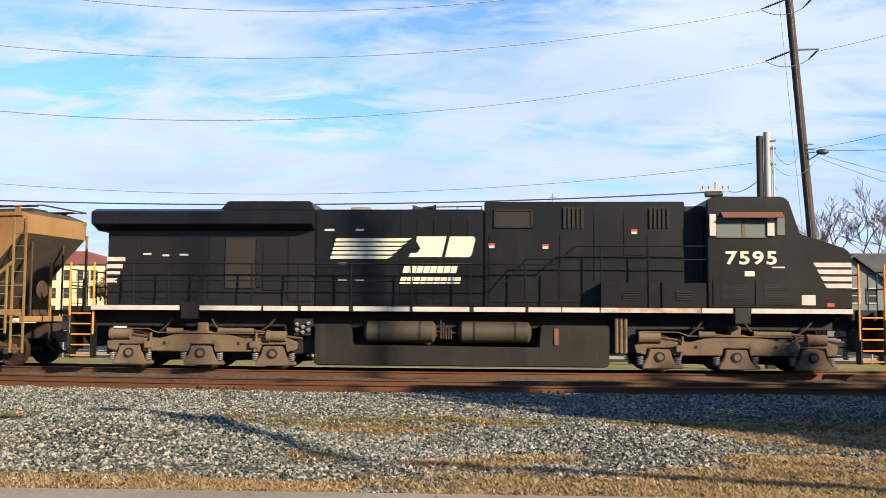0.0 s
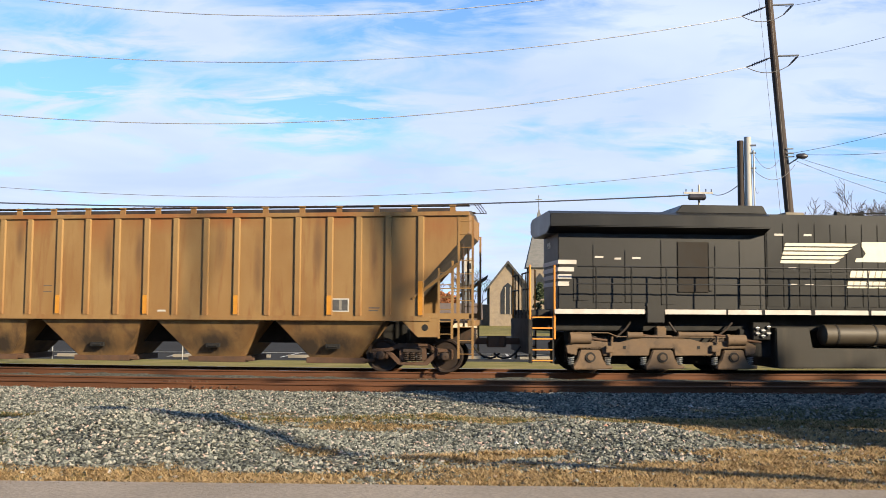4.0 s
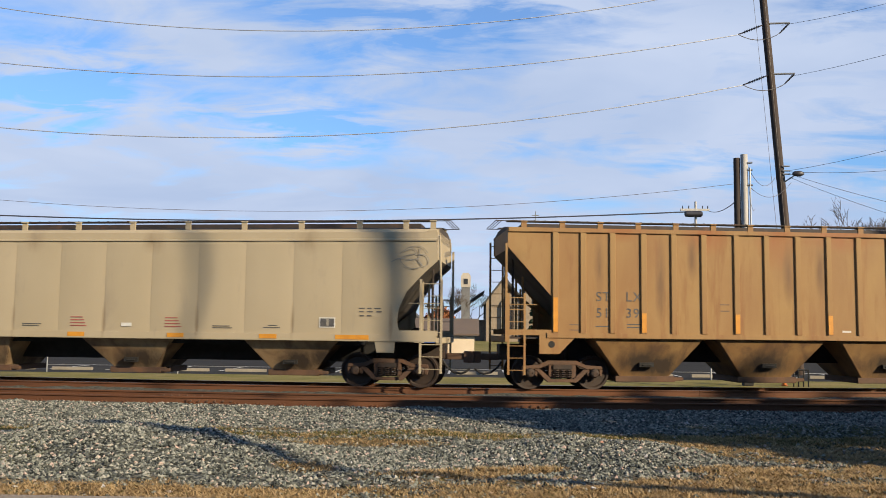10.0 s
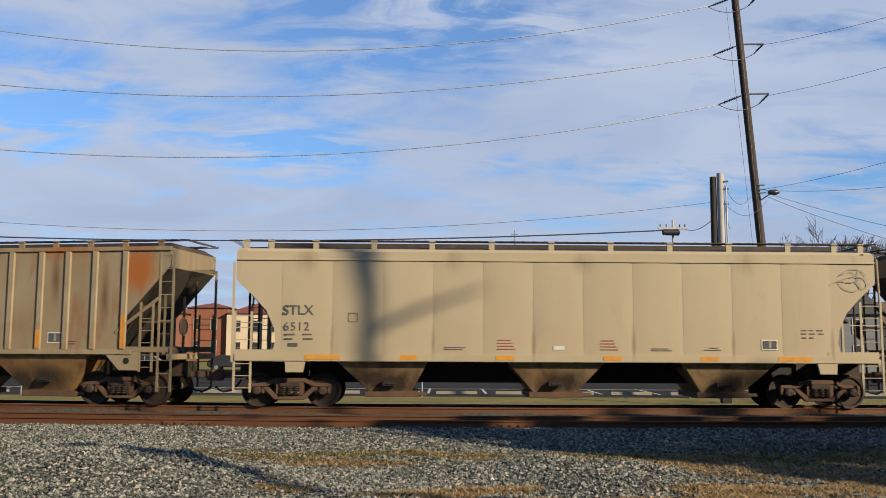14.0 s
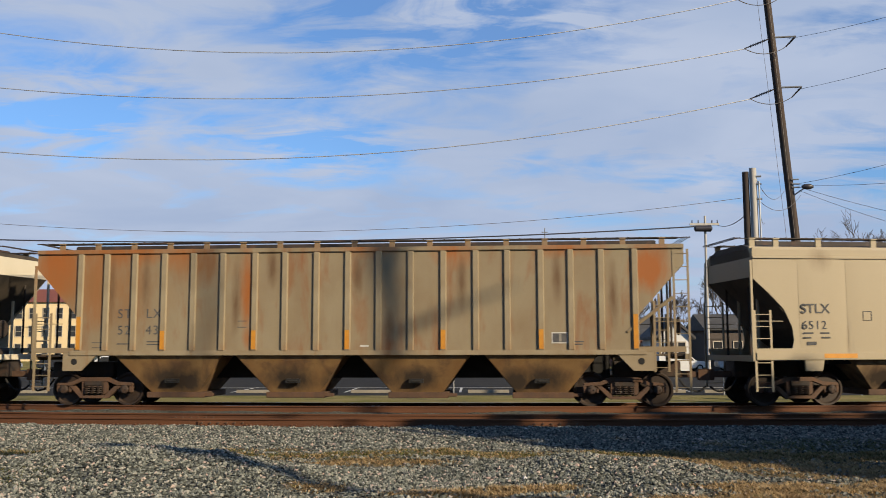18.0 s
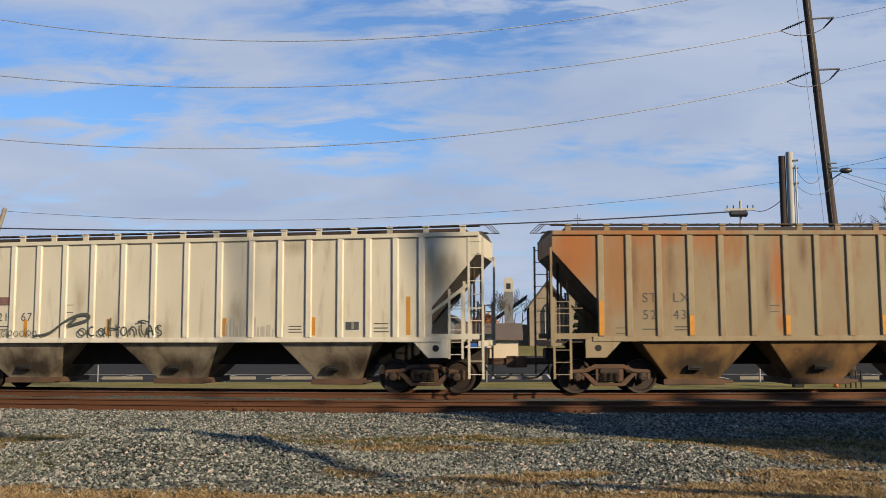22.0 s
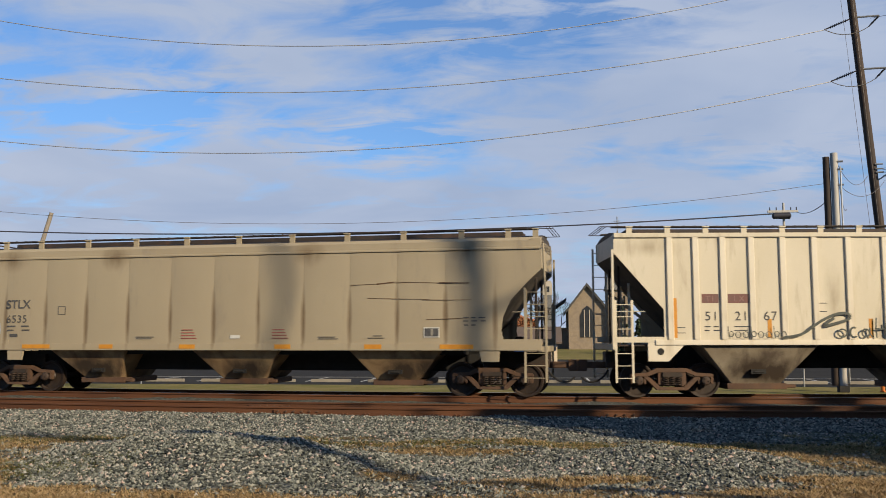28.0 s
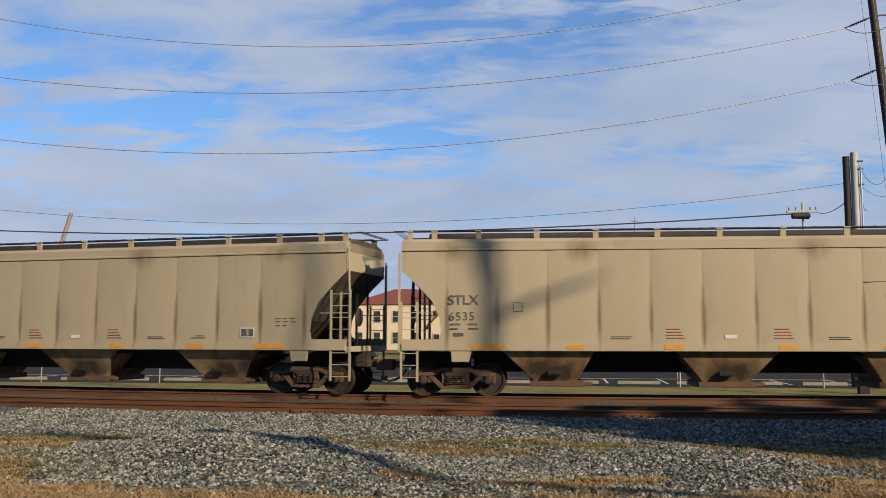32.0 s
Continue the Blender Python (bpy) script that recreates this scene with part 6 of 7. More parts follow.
def utility_pole():
    pole = anchor("utility_pole", pose(14.45, 40, BASE), "tall leaning dark wooden utility pole with three dead-ended circuits", "utility pole")
    foot, top = Vector((0, 0, 0)), Vector((-1.60, 0, 21.5))
    bm = fresh()
    rod(bm, foot, top, 0.205, 14, 0.15)
    part("shaft", bm, M["pole_wood"], pole, smooth=True)

    def on(z):
        return foot.lerp(top, (z - BASE) / 21.5)
    for k, z in enumerate((13.05, 15.35, 17.6)):
        p = on(z) - Vector((0, 0, 0)) 
        bm = fresh()
        rod(bm, p + Vector((0.1, -0.1, 0.02)), p + Vector((0.98, -0.25, 0.0)), 0.045, 8)
        part("bracket", bm, M["galv"], pole)
        bm = fresh()
        a, b = p + Vector((-0.12, -0.05, -0.02)), p + Vector((-1.25, -0.1, -0.48))
        rod(bm, a, b, 0.03, 8)
        for i in range(9):
            q = a.lerp(b, 0.2 + 0.07 * i)
            lathe(bm, [(-0.012, 0.03), (0, 0.075), (0.012, 0.03)], q, "x", 10)
        part("insulator_string", bm, M["insulator"], pole)
        bm = fresh()
        c, d = p + Vector((0.98, -0.25, 0.0)), p + Vector((0.55, -0.2, -0.45))
        rod(bm, c, d, 0.03, 8)
        for i in range(6):
            q = c.lerp(d, 0.2 + 0.1 * i)
            lathe(bm, [(-0.012, 0.03), (0, 0.07), (0.012, 0.03)], q, "z", 10)
        part("insulator_string", bm, M["insulator"], pole)
        strand("jumper", hang(b, d, 0.28, 12), 0.018, M["wire"], "jumper loop under the arm", pole)
    p = on(8.4)
    bm = fresh()
    rod(bm, p + Vector((0.1, -0.1, -0.2)), p + Vector((0.52, -0.4, 0.1)), 0.03, 8)
    part("lamp_arm", bm, M["galv"], pole)
    bm = fresh()
    lathe(bm, [(-0.25, 0.04), (-0.15, 0.11), (0.1, 0.13), (0.25, 0.05)], p + Vector((0.62, -0.42, 0.14)), "x", 12)
    part("lamp_head", bm, M["insulator"], pole, "grey street lamp head", smooth=True)
    bm = fresh()
    for z in (8.7, 8.55, 8.9):
        q = on(z)
        rod(bm, q + Vector((0.05, -0.2, 0)), q + Vector((0.35, -0.25, 0)), 0.035, 8)
    part("cable_clamp", bm, M["galv"], pole)
    return pole


def stub_pole():
    pole = anchor("service_pole", pose(10.85, 36, BASE), "short service pole of two timbers, one silvered, one black", "utility pole")
    bm = fresh()
    rod(bm, (-0.13, 0, 0), (-0.14, 0, 8.72), 0.15, 12, 0.13)
    part("timber", bm, M["pole_wood"], pole, "black timber", smooth=True)
    bm = fresh()
    rod(bm, (0.13, -0.1, 0), (0.12, -0.1, 8.85), 0.16, 12, 0.14)
    part("timber", bm, M["pole_grey"], pole, "silvered timber", smooth=True)
    bm = fresh()
    for z in (8.5, 8.2, 7.6):
        rod(bm, (0.2, -0.2, z), (0.4, -0.25, z), 0.04, 8)
    rod(bm, (0.3, -0.25, 0.1), (0.3, -0.25, 8.3), 0.03, 8)
    part("conduit", bm, M["galv"], pole)


def transformer_pole():
    pole = anchor("transformer_pole", pose(15.05, 60, BASE), "thin pole with a crossarm and a dark transformer", "utility pole")
    bm = fresh()
    rod(bm, (0, 0, 0), (0.05, 0, 10.4), 0.11, 10, 0.07)
    part("shaft", bm, M["pole_grey"], pole)
    bm = fresh()
    box(bm, -0.95, 0.95, -0.07, 0.07, 9.78, 9.92)
    part("crossarm", bm, M["pole_grey"], pole)
    bm = fresh()
    lathe(bm, [(-0.62, 0.1), (-0.55, 0.2), (0.45, 0.22), (0.55, 0.1)], (-0.1, -0.2, 9.55), "x", 14)
    part("transformer", bm, M["insulator"], pole, smooth=True)
    for x in (-0.8, -0.4, 0.5, 0.85):
        bm = fresh()
        rod(bm, (x, 0, 9.9), (x, 0, 10.12), 0.035, 7)
        part("pin_insulator", bm, M["insulator"], pole)


def far_left_pole():
    pole = anchor("pole_stub", pose(-44.1, 70, BASE), "bare grey wooden pole leaning behind the train", "utility pole")
    bm = fresh()
    rod(bm, (0, 0, 0), (3.55, 0, 12.1), 0.22, 10, 0.17)
    part("shaft", bm, M["bare_wood"], pole)


def road_pole():
    pole = anchor("utility_pole", pose(24.4, 16.4, BASE), "wooden utility pole beside the road", "utility pole")
    bm = fresh()
    rod(bm, (0, 0, 0), (0, 0, 20.5), 0.2, 12, 0.14)
    part("shaft", bm, M["pole_wood"], pole, smooth=True)


road_pole()
utility_pole()
stub_pole()
transformer_pole()
far_left_pole()
PX, PY = 13.4, 40.0
for a, b, c in (((-20.33, 10.4), (-9.37, 10.08), (12.2, 12.56)), ((-20.5, 13.38), (-7.66, 12.87), (12.1, 14.87)), ((-20.67, 15.92), (-6.95, 14.98), (11.85, 17.15))):
    strand("overhead_wire", run_through(a, b, c, -48, c[0], 39.9), 0.021, M["wire_bright"], "bright aluminium overhead wire")
strand("overhead_wire", run_through((-18.1, 6.57), (-6.75, 6.26), (10.7, 7.5), -43, 10.72, 36.0), 0.009, M["wire"], "thin grey overhead wire")
strand("service_cable", run_through((-30.1, 8.88), (-10, 8.72), (14.3, 9.5), -62, 14.4, 60), 0.045, M["insulator"], "thick black service cable")
strand("service_cable", hang((15.9, 60, 9.6), (10.9, 36.2, 7.0), 0.3), 0.02, M["wire"], "black service cable between two poles")
for (x0, z0), (x1, z1), sag in (((14.0, 15.33), (13.66, 12.74), 0.35), ((14.35, 13.0), (13.71, 11.05), 0.3), ((14.2, 8.75), (13.58, 8.1), 0.35), ((14.2, 8.7), (13.55, 7.53), 0.45), ((14.2, 8.6), (13.49, 6.08), 0.3), ((14.2, 8.45), (13.47, 5.78), 0.35), ((13.5, 17.6), (13.6, 14.6), 0.3)):
    p = Vector((x0, 40, z0))
    q = Vector((x1 * 34 / 28, 34, (z1 - 1.62) * 34 / 28 + 1.62))
    end = p + (q - p) * 3.9
    strand("overhead_wire", hang(p, end, sag * 3), 0.0085, M["wire"], "dark overhead wire towards the road")
for z0, z1, dx in ((8.3, 8.6, 2.4), (8.1, 7.2, 1.5), (7.5, 8.4, 3.1)):
    strand("service_drop", hang((11.1, 36, z0), (11.1 + dx, 39.8, z1 - 0.2), 0.6), 0.01, M["wire"], "thin slack service wire")
for x, y in ((12.6, 38.6), (13.1, 39.2)):
    strand("guy_wire", [(x + 1.0, y, -0.2), (x, 39.6, 17.0)], 0.008, M["wire"], "thin steel guy wire")

# ---- behind the tracks: lot, houses, church ----
M["yellow_wall"] = surface("ochre_stucco", (0.88, 0.69, 0.40), (0.80, 0.61, 0.34), 0.9, 0, 0.4, bump=0.1, bump_scale=8)
M["cream_wall"] = surface("cream_stucco", (0.74, 0.60, 0.42), (0.67, 0.53, 0.36), 0.9, 0, 0.4, bump=0.1, bump_scale=8)
M["brick_wall"] = surface("red_brick", (0.30, 0.115, 0.06), (0.24, 0.09, 0.05), 0.9, 0, 0.6, bump=0.2, bump_scale=6)
M["red_roof"] = surface("red_clay_roof", (0.26, 0.075, 0.045), (0.20, 0.06, 0.04), 0.85, 0, 0.8, (1, 1, 3), bump=0.2, bump_scale=5)
M["dark_roof"] = surface("dark_slate_roof", (0.06, 0.057, 0.055), (0.085, 0.08, 0.075), 0.85, 0, 0.8, (1, 1, 3), bump=0.2, bump_scale=5)
M["brown_roof"] = surface("brown_shingle_roof", (0.17, 0.12, 0.085), (0.13, 0.095, 0.07), 0.9, 0, 0.8, (1, 1, 3), bump=0.2, bump_scale=5)
M["white_wall"] = surface("white_siding", (0.74, 0.73, 0.70), (0.66, 0.65, 0.62), 0.8, 0, 0.4, (0.3, 1, 6), bump=0.1, bump_scale=5)
M["grey_wall"] = surface("grey_siding", (0.19, 0.195, 0.20), (0.15, 0.155, 0.16), 0.85, 0, 0.4, (0.3, 1, 6), bump=0.1, bump_scale=5)
M["brown_wall"] = surface("dark_brown_siding", (0.11, 0.085, 0.07), (0.085, 0.068, 0.055), 0.85, 0, 0.4, (0.3, 1, 6), bump=0.1, bump_scale=5)
M["stone"] = surface("tan_church_stone", (0.36, 0.28, 0.19), (0.27, 0.21, 0.15), 0.95, 0, 1.2, bump=0.5, bump_scale=3, grain=0.3)
M["spire"] = surface("grey_spire_slate", (0.22, 0.21, 0.20), (0.15, 0.15, 0.145), 0.9, 0, 1.0, (1, 1, 4), bump=0.4, bump_scale=4, grain=0.3)
M["pane"] = surface("dark_window_pane", (0.03, 0.032, 0.034), (0.05, 0.05, 0.052), 0.2, 0, 1, bump=0, spec=0.3)
M["trim"] = surface("pale_window_trim", (0.55, 0.48, 0.38), None, 0.8, 0, 1, bump=0)
M["blue_bin"] = surface("blue_dumpster_paint", (0.02, 0.11, 0.42), (0.02, 0.09, 0.34), 0.6, 0, 2, bump=0.05)
M["tire"] = surface("black_tyre", (0.02, 0.02, 0.02), None, 0.8, 0, 2, bump=0.1)
M["hydrant"] = surface("orange_hydrant_paint", (0.75, 0.22, 0.03), (0.62, 0.17, 0.03), 0.5, 0, 3, bump=0.05)


def windows(house, xs, zs, w, hgt, y):
    for x in xs:
        for z in zs:
            bm = fresh()
            box(bm, x - w / 2, x + w / 2, y - 0.02, y + 0.1, z, z + hgt)
            wi = part("window", bm, M["pane"], house, "dark window")
            bm = fresh()
            for a, b, c, d in ((x - w / 2 - 0.1, x - w / 2, z - 0.1, z + hgt + 0.1), (x + w / 2, x + w / 2 + 0.1, z - 0.1, z + hgt + 0.1), (x - w / 2, x + w / 2, z - 0.1, z), (x - w / 2, x + w / 2, z + hgt, z + hgt + 0.1), (x - w / 2, x + w / 2, z + hgt * 0.5 - 0.03, z + hgt * 0.5 + 0.03)):
                box(bm, a, b, y - 0.09, y + 0.02, c, d)
            part("window_frame", bm, M["trim"], wi)


def building(name, x0, x1, y, depth, eave, ridge, wall, roof, label, category="house", gable="x", wx=(), wz=(), ww=1.0, wh=1.8, over=0.4, base=FAR_Z - 0.4):
    """A block with a pitched roof. gable: the axis along which the ridge runs, or 'hip' or 'flat'."""
    house = anchor(name, pose(0, 0, 0), label, category, "buildings behind the lot")
    bm = fresh()
    if gable == "y":
        xm = (x0 + x1) / 2
        prism(bm, [(x0, base), (x1, base), (x1, eave), (xm, ridge - 0.25), (x0, eave)], y, y + depth, "y")
    else:
        box(bm, x0, x1, y, y + depth, base, eave)
    part("wall", bm, wall, house)
    bm = fresh()
    if gable == "x":
        ym = y + depth / 2
        prism(bm, [(y - over, eave), (ym, ridge), (y + depth + over, eave), (y + depth + over, eave - 0.15), (y - over, eave - 0.15)], x0 - over, x1 + over, "x")
    elif gable == "y":
        xm = (x0 + x1) / 2
        for s, xe in ((-1, x0), (1, x1)):
            prism(bm, [(xe + s * over, eave - 0.35), (xm, ridge - 0.1), (xm, ridge + 0.15), (xe + s * over, eave - 0.1)], y - over, y + depth + over, "y")
    elif gable == "hip":
        k = min(depth, x1 - x0) * 0.5
        lo = [bm.verts.new(p) for p in ((x0 - over, y - over, eave), (x1 + over, y - over, eave), (x1 + over, y + depth + over, eave), (x0 - over, y + depth + over, eave))]
        a, b = bm.verts.new((x0 + k, y + depth / 2, ridge)), bm.verts.new((x1 - k, y + depth / 2, ridge))
        bm.faces.new((lo[0], lo[1], b, a)); bm.faces.new((lo[2], lo[3], a, b)); bm.faces.new((lo[1], lo[2], b)); bm.faces.new((lo[3], lo[0], a)); bm.faces.new(lo[::-1])
    else:
        box(bm, x0 - 0.15, x1 + 0.15, y - 0.15, y + depth, eave, ridge)
    part("roof", bm, roof, house)
    windows(house, wx, wz, ww, wh, y)
    return house


building("apartment_building", -92, -62, 150, 16, 9.3, 12.0, M["yellow_wall"], M["red_roof"], "ochre three-storey building with a red tile roof", "building", "hip",
         [-90.5 + 2.3 * i for i in range(13)], (0.6, 3.6, 6.6), 1.0, 1.7)
building("apartment_building", -61.8, -56.8, 149, 14, 9.0, 10.2, M["yellow_wall"], M["red_roof"], "narrow ochre wing with a flat parapet", "building", "flat", [-60.3, -58.4], (0.6, 3.6, 6.4), 1.0, 1.7)
building("brick_house", -53.5, -42.5, 140, 12, 7.4, 10.3, M["brick_wall"], M["red_roof"], "red brick house with a steep gable", "house", "y", [-51, -48, -45], (0.8, 4.2), 1.0, 1.8)
building("brick_wing", -45.8, -38.6, 161, 10, 8.6, 9.7, M["brick_wall"], M["red_roof"], "dark red brick wing beside a cream building", "building", "hip", [-44, -41], (1, 4.8), 1.0, 1.8)
building("cream_building", -38.5, -20.5, 160, 14, 7.6, 10.6, M["cream_wall"], M["red_roof"], "cream two-storey building with a red-brown hipped roof", "building", "hip",
         [-36.6, -33.4, -30.0, -26.4, -22.8], (0.6, 4.4), 1.1, 1.9)
building("white_house", -16.6, -13.4, 110, 9, 3.0, 4.9, M["cream_wall"], M["brown_roof"], "small pale wooden house with a brown roof", "house", "y", [-15.6, -14.4], (0.8, ), 0.7, 1.2)
building("white_shed", -13.2, -10.2, 104, 6, 1.3, 2.3, M["white_wall"], M["white_wall"], "low white shed with a pale metal roof", "shed", "x", [-11.6], (0.2,), 0.6, 0.7)
building("brown_house", -9.8, -4.4, 112, 9, 1.6, 3.9, M["grey_wall"], M["dark_roof"], "small grey house under a dark shingle roof", "house", "y", [-8.2, -6.0], (0.1,), 0.8, 1.0)
building("garage", -4.3, 0.7, 76, 8, 1.25, 2.55, M["cream_wall"], M["brown_roof"], "low tan garage with a brown roof", "garage", "x", (), ())
building("house", 15.2, 21.5, 100, 9, 3.0, 4.9, M["brick_wall"], M["dark_roof"], "brick house with a dark roof", "house", "x", [16.6, 18.3, 20.0], (0.6,), 0.8, 1.3)
building("house", 16.2, 19.0, 82, 8, 2.6, 4.0, M["white_wall"], M["dark_roof"], "white wooden house with a dark roof", "house", "y", [17.2, 18.2], (0.9,), 0.6, 1.1)
building("house", 23.0, 27.5, 92, 8, 3.4, 5.0, M["brown_wall"], M["dark_roof"], "dark brown wooden house", "house", "x", [24, 26], (0.8,), 0.8, 1.3)
building("house", 27.2, 33.0, 76, 9, 4.2, 6.4, M["grey_wall"], M["dark_roof"], "grey wooden house with dark gable roof", "house", "y", [28.6, 30.2, 31.6], (0.6, 2.6), 0.7, 1.1)
building("house", 35.0, 44.0, 92, 10, 5.4, 8.0, M["grey_wall"], M["dark_roof"], "grey two-storey house behind bare trees", "house", "x", [36.5, 39, 41.5], (0.8, 3.4), 0.9, 1.3)
building("house", 46.5, 56.0, 96, 10, 4.4, 7.0, M["white_wall"], M["brown_roof"], "white house with a brown roof", "house", "x", [48, 51, 54], (0.8,), 0.9, 1.3)


def church():
    ch = anchor("church", pose(0, 0, 0), "tan stone church with a pointed slate spire", "church", "buildings behind the lot")
    b = FAR_Z - 0.4
    bm = fresh()
    prism(bm, [(3.6, b), (10.4, b), (10.4, 6.6), (6.9, 10.9), (3.6, 6.6)], 165, 190, "y")
    part("nave", bm, M["stone"], ch)
    bm = fresh()
    for s, xe in ((-1, 3.6), (1, 10.4)):
        prism(bm, [(xe + s * 0.5, 5.9), (6.9, 10.8), (6.9, 11.35), (xe + s * 0.5, 6.45)], 164.4, 190.5, "y")
    prism(bm, [(-4.5, 3.2), (3.4, 8.6), (3.4, 9.0), (-4.5, 3.6)], 172, 188, "y")
    part("roof", bm, M["dark_roof"], ch)
    bm = fresh()
    box(bm, -4.0, 3.6, 172.5, 188, b, 3.4)
    part("aisle", bm, M["stone"], ch)
    # pointed window
    bm = fresh()
    prism(bm, [(5.6, 1.6), (8.2, 1.6), (8.2, 5.4), (7.7, 6.6), (6.9, 7.3), (6.1, 6.6), (5.6, 5.4)], 164.93, 164.99, "y")
    w = part("arched_window", bm, M["pane"], ch, "tall pointed window")
    bm = fresh()
    for x in (6.4, 7.3):
        box(bm, x - 0.07, x + 0.07, 164.84, 164.93, 1.6, 6.5)
    part("tracery", bm, M["trim"], w)
    # bell tower and spire
    bm = fresh()
    box(bm, 10.5, 14.7, 164, 168.2, b, 10.1)
    part("tower", bm, M["stone"], ch, bevel=0.08)
    for x in (12.6,):
        bm = fresh()
        prism(bm, [(x - 0.75, 5.6), (x + 0.75, 5.6), (x + 0.75, 8.0), (x, 9.0), (x - 0.75, 8.0)], 163.9, 163.99, "y")
        part("louvred_opening", bm, M["pane"], ch, "dark belfry opening")
    bm = fresh()
    lo = [bm.verts.new(p) for p in ((10.05, 163.5, 10.0), (15.15, 163.5, 10.0), (15.15, 168.7, 10.0), (10.05, 168.7, 10.0))]
    tip = bm.verts.new((12.6, 166.1, 21.2))
    bm.faces.new(lo[::-1])
    for i in range(4):
        bm.faces.new((lo[i], lo[(i + 1) % 4], tip))
    part("spire", bm, M["spire"], ch, "pointed grey slate spire")
    bm = fresh()
    rod(bm, (12.6, 166.1, 21.0), (12.6, 166.1, 23.4), 0.09, 6)
    rod(bm, (12.0, 166.1, 22.6), (13.2, 166.1, 22.6), 0.08, 6)
    part("cross", bm, M["galv"], ch)
    # slender chimney tower
    bm = fresh()
    box(bm, -0.9, 0.65, 164, 165.6, b, 9.2)
    part("chimney", bm, M["spire"], ch)
    bm = fresh()
    box(bm, -1.0, 0.75, 163.9, 165.7, 9.2, 11.2)
    prism(bm, [(-1.0, 11.2), (0.75, 11.2), (0.4, 11.75), (-0.65, 11.75)], 163.9, 165.7, "y")
    c = part("chimney_cap", bm, M["trim"], ch, "pale stone chimney head")
    bm = fresh()
    box(bm, -0.5, 0.25, 163.84, 163.9, 9.7, 10.7)
    part("louvred_opening", bm, M["pane"], c)


church()
sp = anchor("distant_spire", pose(0, 0, 0), "small dark spire far behind the houses", "church")
bm = fresh()
box(bm, 21.5, 23.2, 200, 201.7, FAR_Z - 0.4, 5.6)
part("tower", bm, M["brick_wall"], sp)
bm = fresh()
lo = [bm.verts.new(p) for p in ((21.2, 199.7, 5.5), (23.5, 199.7, 5.5), (23.5, 202, 5.5), (21.2, 202, 5.5))]
tip = bm.verts.new((22.35, 200.85, 9.4))
for i in range(4):
    bm.faces.new((lo[i], lo[(i + 1) % 4], tip))
bm.faces.new(lo[::-1])
part("spire", bm, M["dark_roof"], sp)


# ---- trackside and lot furniture ----
def parking_stop_mesh():
    bm = fresh()
    prism(bm, [(-0.12, 0), (0.12, 0), (0.09, 0.15), (-0.09, 0.15)], -1.0, 1.0, "x")
    return mesh_of("parking_stop", bm, M["concrete"], 0.012)


STOP = parking_stop_mesh()
x = -53.4
while x < 46:
    ob = new("parking_stop", STOP)
    ob.location = (x + random.uniform(-0.06, 0.06), 44.6 + random.uniform(-0.08, 0.08), FAR_Z - 0.06)
    ob.rotation_euler = (0, 0, random.uniform(-0.02, 0.02))
    tagged(ob, "tan concrete parking stop on the lot", "parking stop", "parking stops along the lot")
    x += 2.84
bm = fresh()
x = -54.8
while x < 47:
    box(bm, x - 0.06, x + 0.06, 45.1, 50.6, FAR_Z - 0.055, FAR_Z - 0.052)
    x += 2.84
tagged(part("bay_lines", bm, M["stencil_white"]), "faded white parking bay lines", "marking", kind="structure")
bm = fresh()
rod(bm, (0, 0, 0), (0, 0, 0.8), 0.033, 8)
POST = mesh_of("fence_post", bm, M["galv"])
for i in range(-8, 8):
    ob = new("fence_post", POST)
    ob.location = (-1.07 + 6.13 * i, 42.06, FAR_Z - 0.06)
    tagged(ob, "thin pale steel post at the lot's edge", "post", "posts along the lot")
tagged(strand("edge_cable", [(-53, 42.06, -0.22), (46, 42.06, -0.22)], 0.012, M["galv"], "thin cable between the posts"), kind="structure")

hy = anchor("hydrant", pose(13.2, 38.3, FAR_Z - 0.05), "small orange fire hydrant on the grass strip", "hydrant")
bm = fresh()
lathe(bm, [(0, 0.13), (0.05, 0.13), (0.06, 0.09), (0.42, 0.09), (0.44, 0.12), (0.5, 0.11), (0.6, 0.05), (0.66, 0.03)], (0, 0, 0), "z", 14)
part("barrel", bm, M["hydrant"], hy, smooth=True)
for s in (-1, 1):
    bm = fresh()
    rod(bm, (s * 0.06, 0, 0.32), (s * 0.17, 0, 0.32), 0.05, 10)
    part("outlet", bm, M["hydrant"], hy)
gt = anchor("steel_barrier", pose(13.7, 37.8, FAR_Z - 0.05), "low black steel barrier beside the hydrant", "barrier")
for i in range(4):
    bm = fresh()
    rod(bm, (-0.3 + 0.2 * i, 0, 0), (-0.3 + 0.2 * i, 0, 0.68), 0.03, 8)
    part("post", bm, M["black"], gt)
bm = fresh()
rod(bm, (-0.3, 0, 0.68), (0.3, 0, 0.68), 0.03, 8)
part("rail", bm, M["black"], gt)
bx = anchor("relay_box", pose(11.6, 38.0, FAR_Z - 0.05), "black steel relay box on a post beside the track", "relay box")
bm = fresh()
box(bm, -0.2, 0.2, -0.16, 0.16, 0.0, 0.95)
part("cabinet", bm, M["black"], bx, bevel=0.02)
bm = fresh()
box(bm, -0.24, 0.24, -0.2, 0.2, 0.95, 1.0)
part("lid", bm, M["black"], bx)
sg = anchor("notice_sign", pose(5.88, 50, FAR_Z - 0.06), "small white notice sign on a thin post", "sign")
bm = fresh()
rod(bm, (0, 0, 0), (0, 0, 2.3), 0.03, 8)
part("post", bm, M["galv"], sg)
bm = fresh()
box(bm, -0.17, 0.17, -0.06, -0.035, 1.75, 2.4)
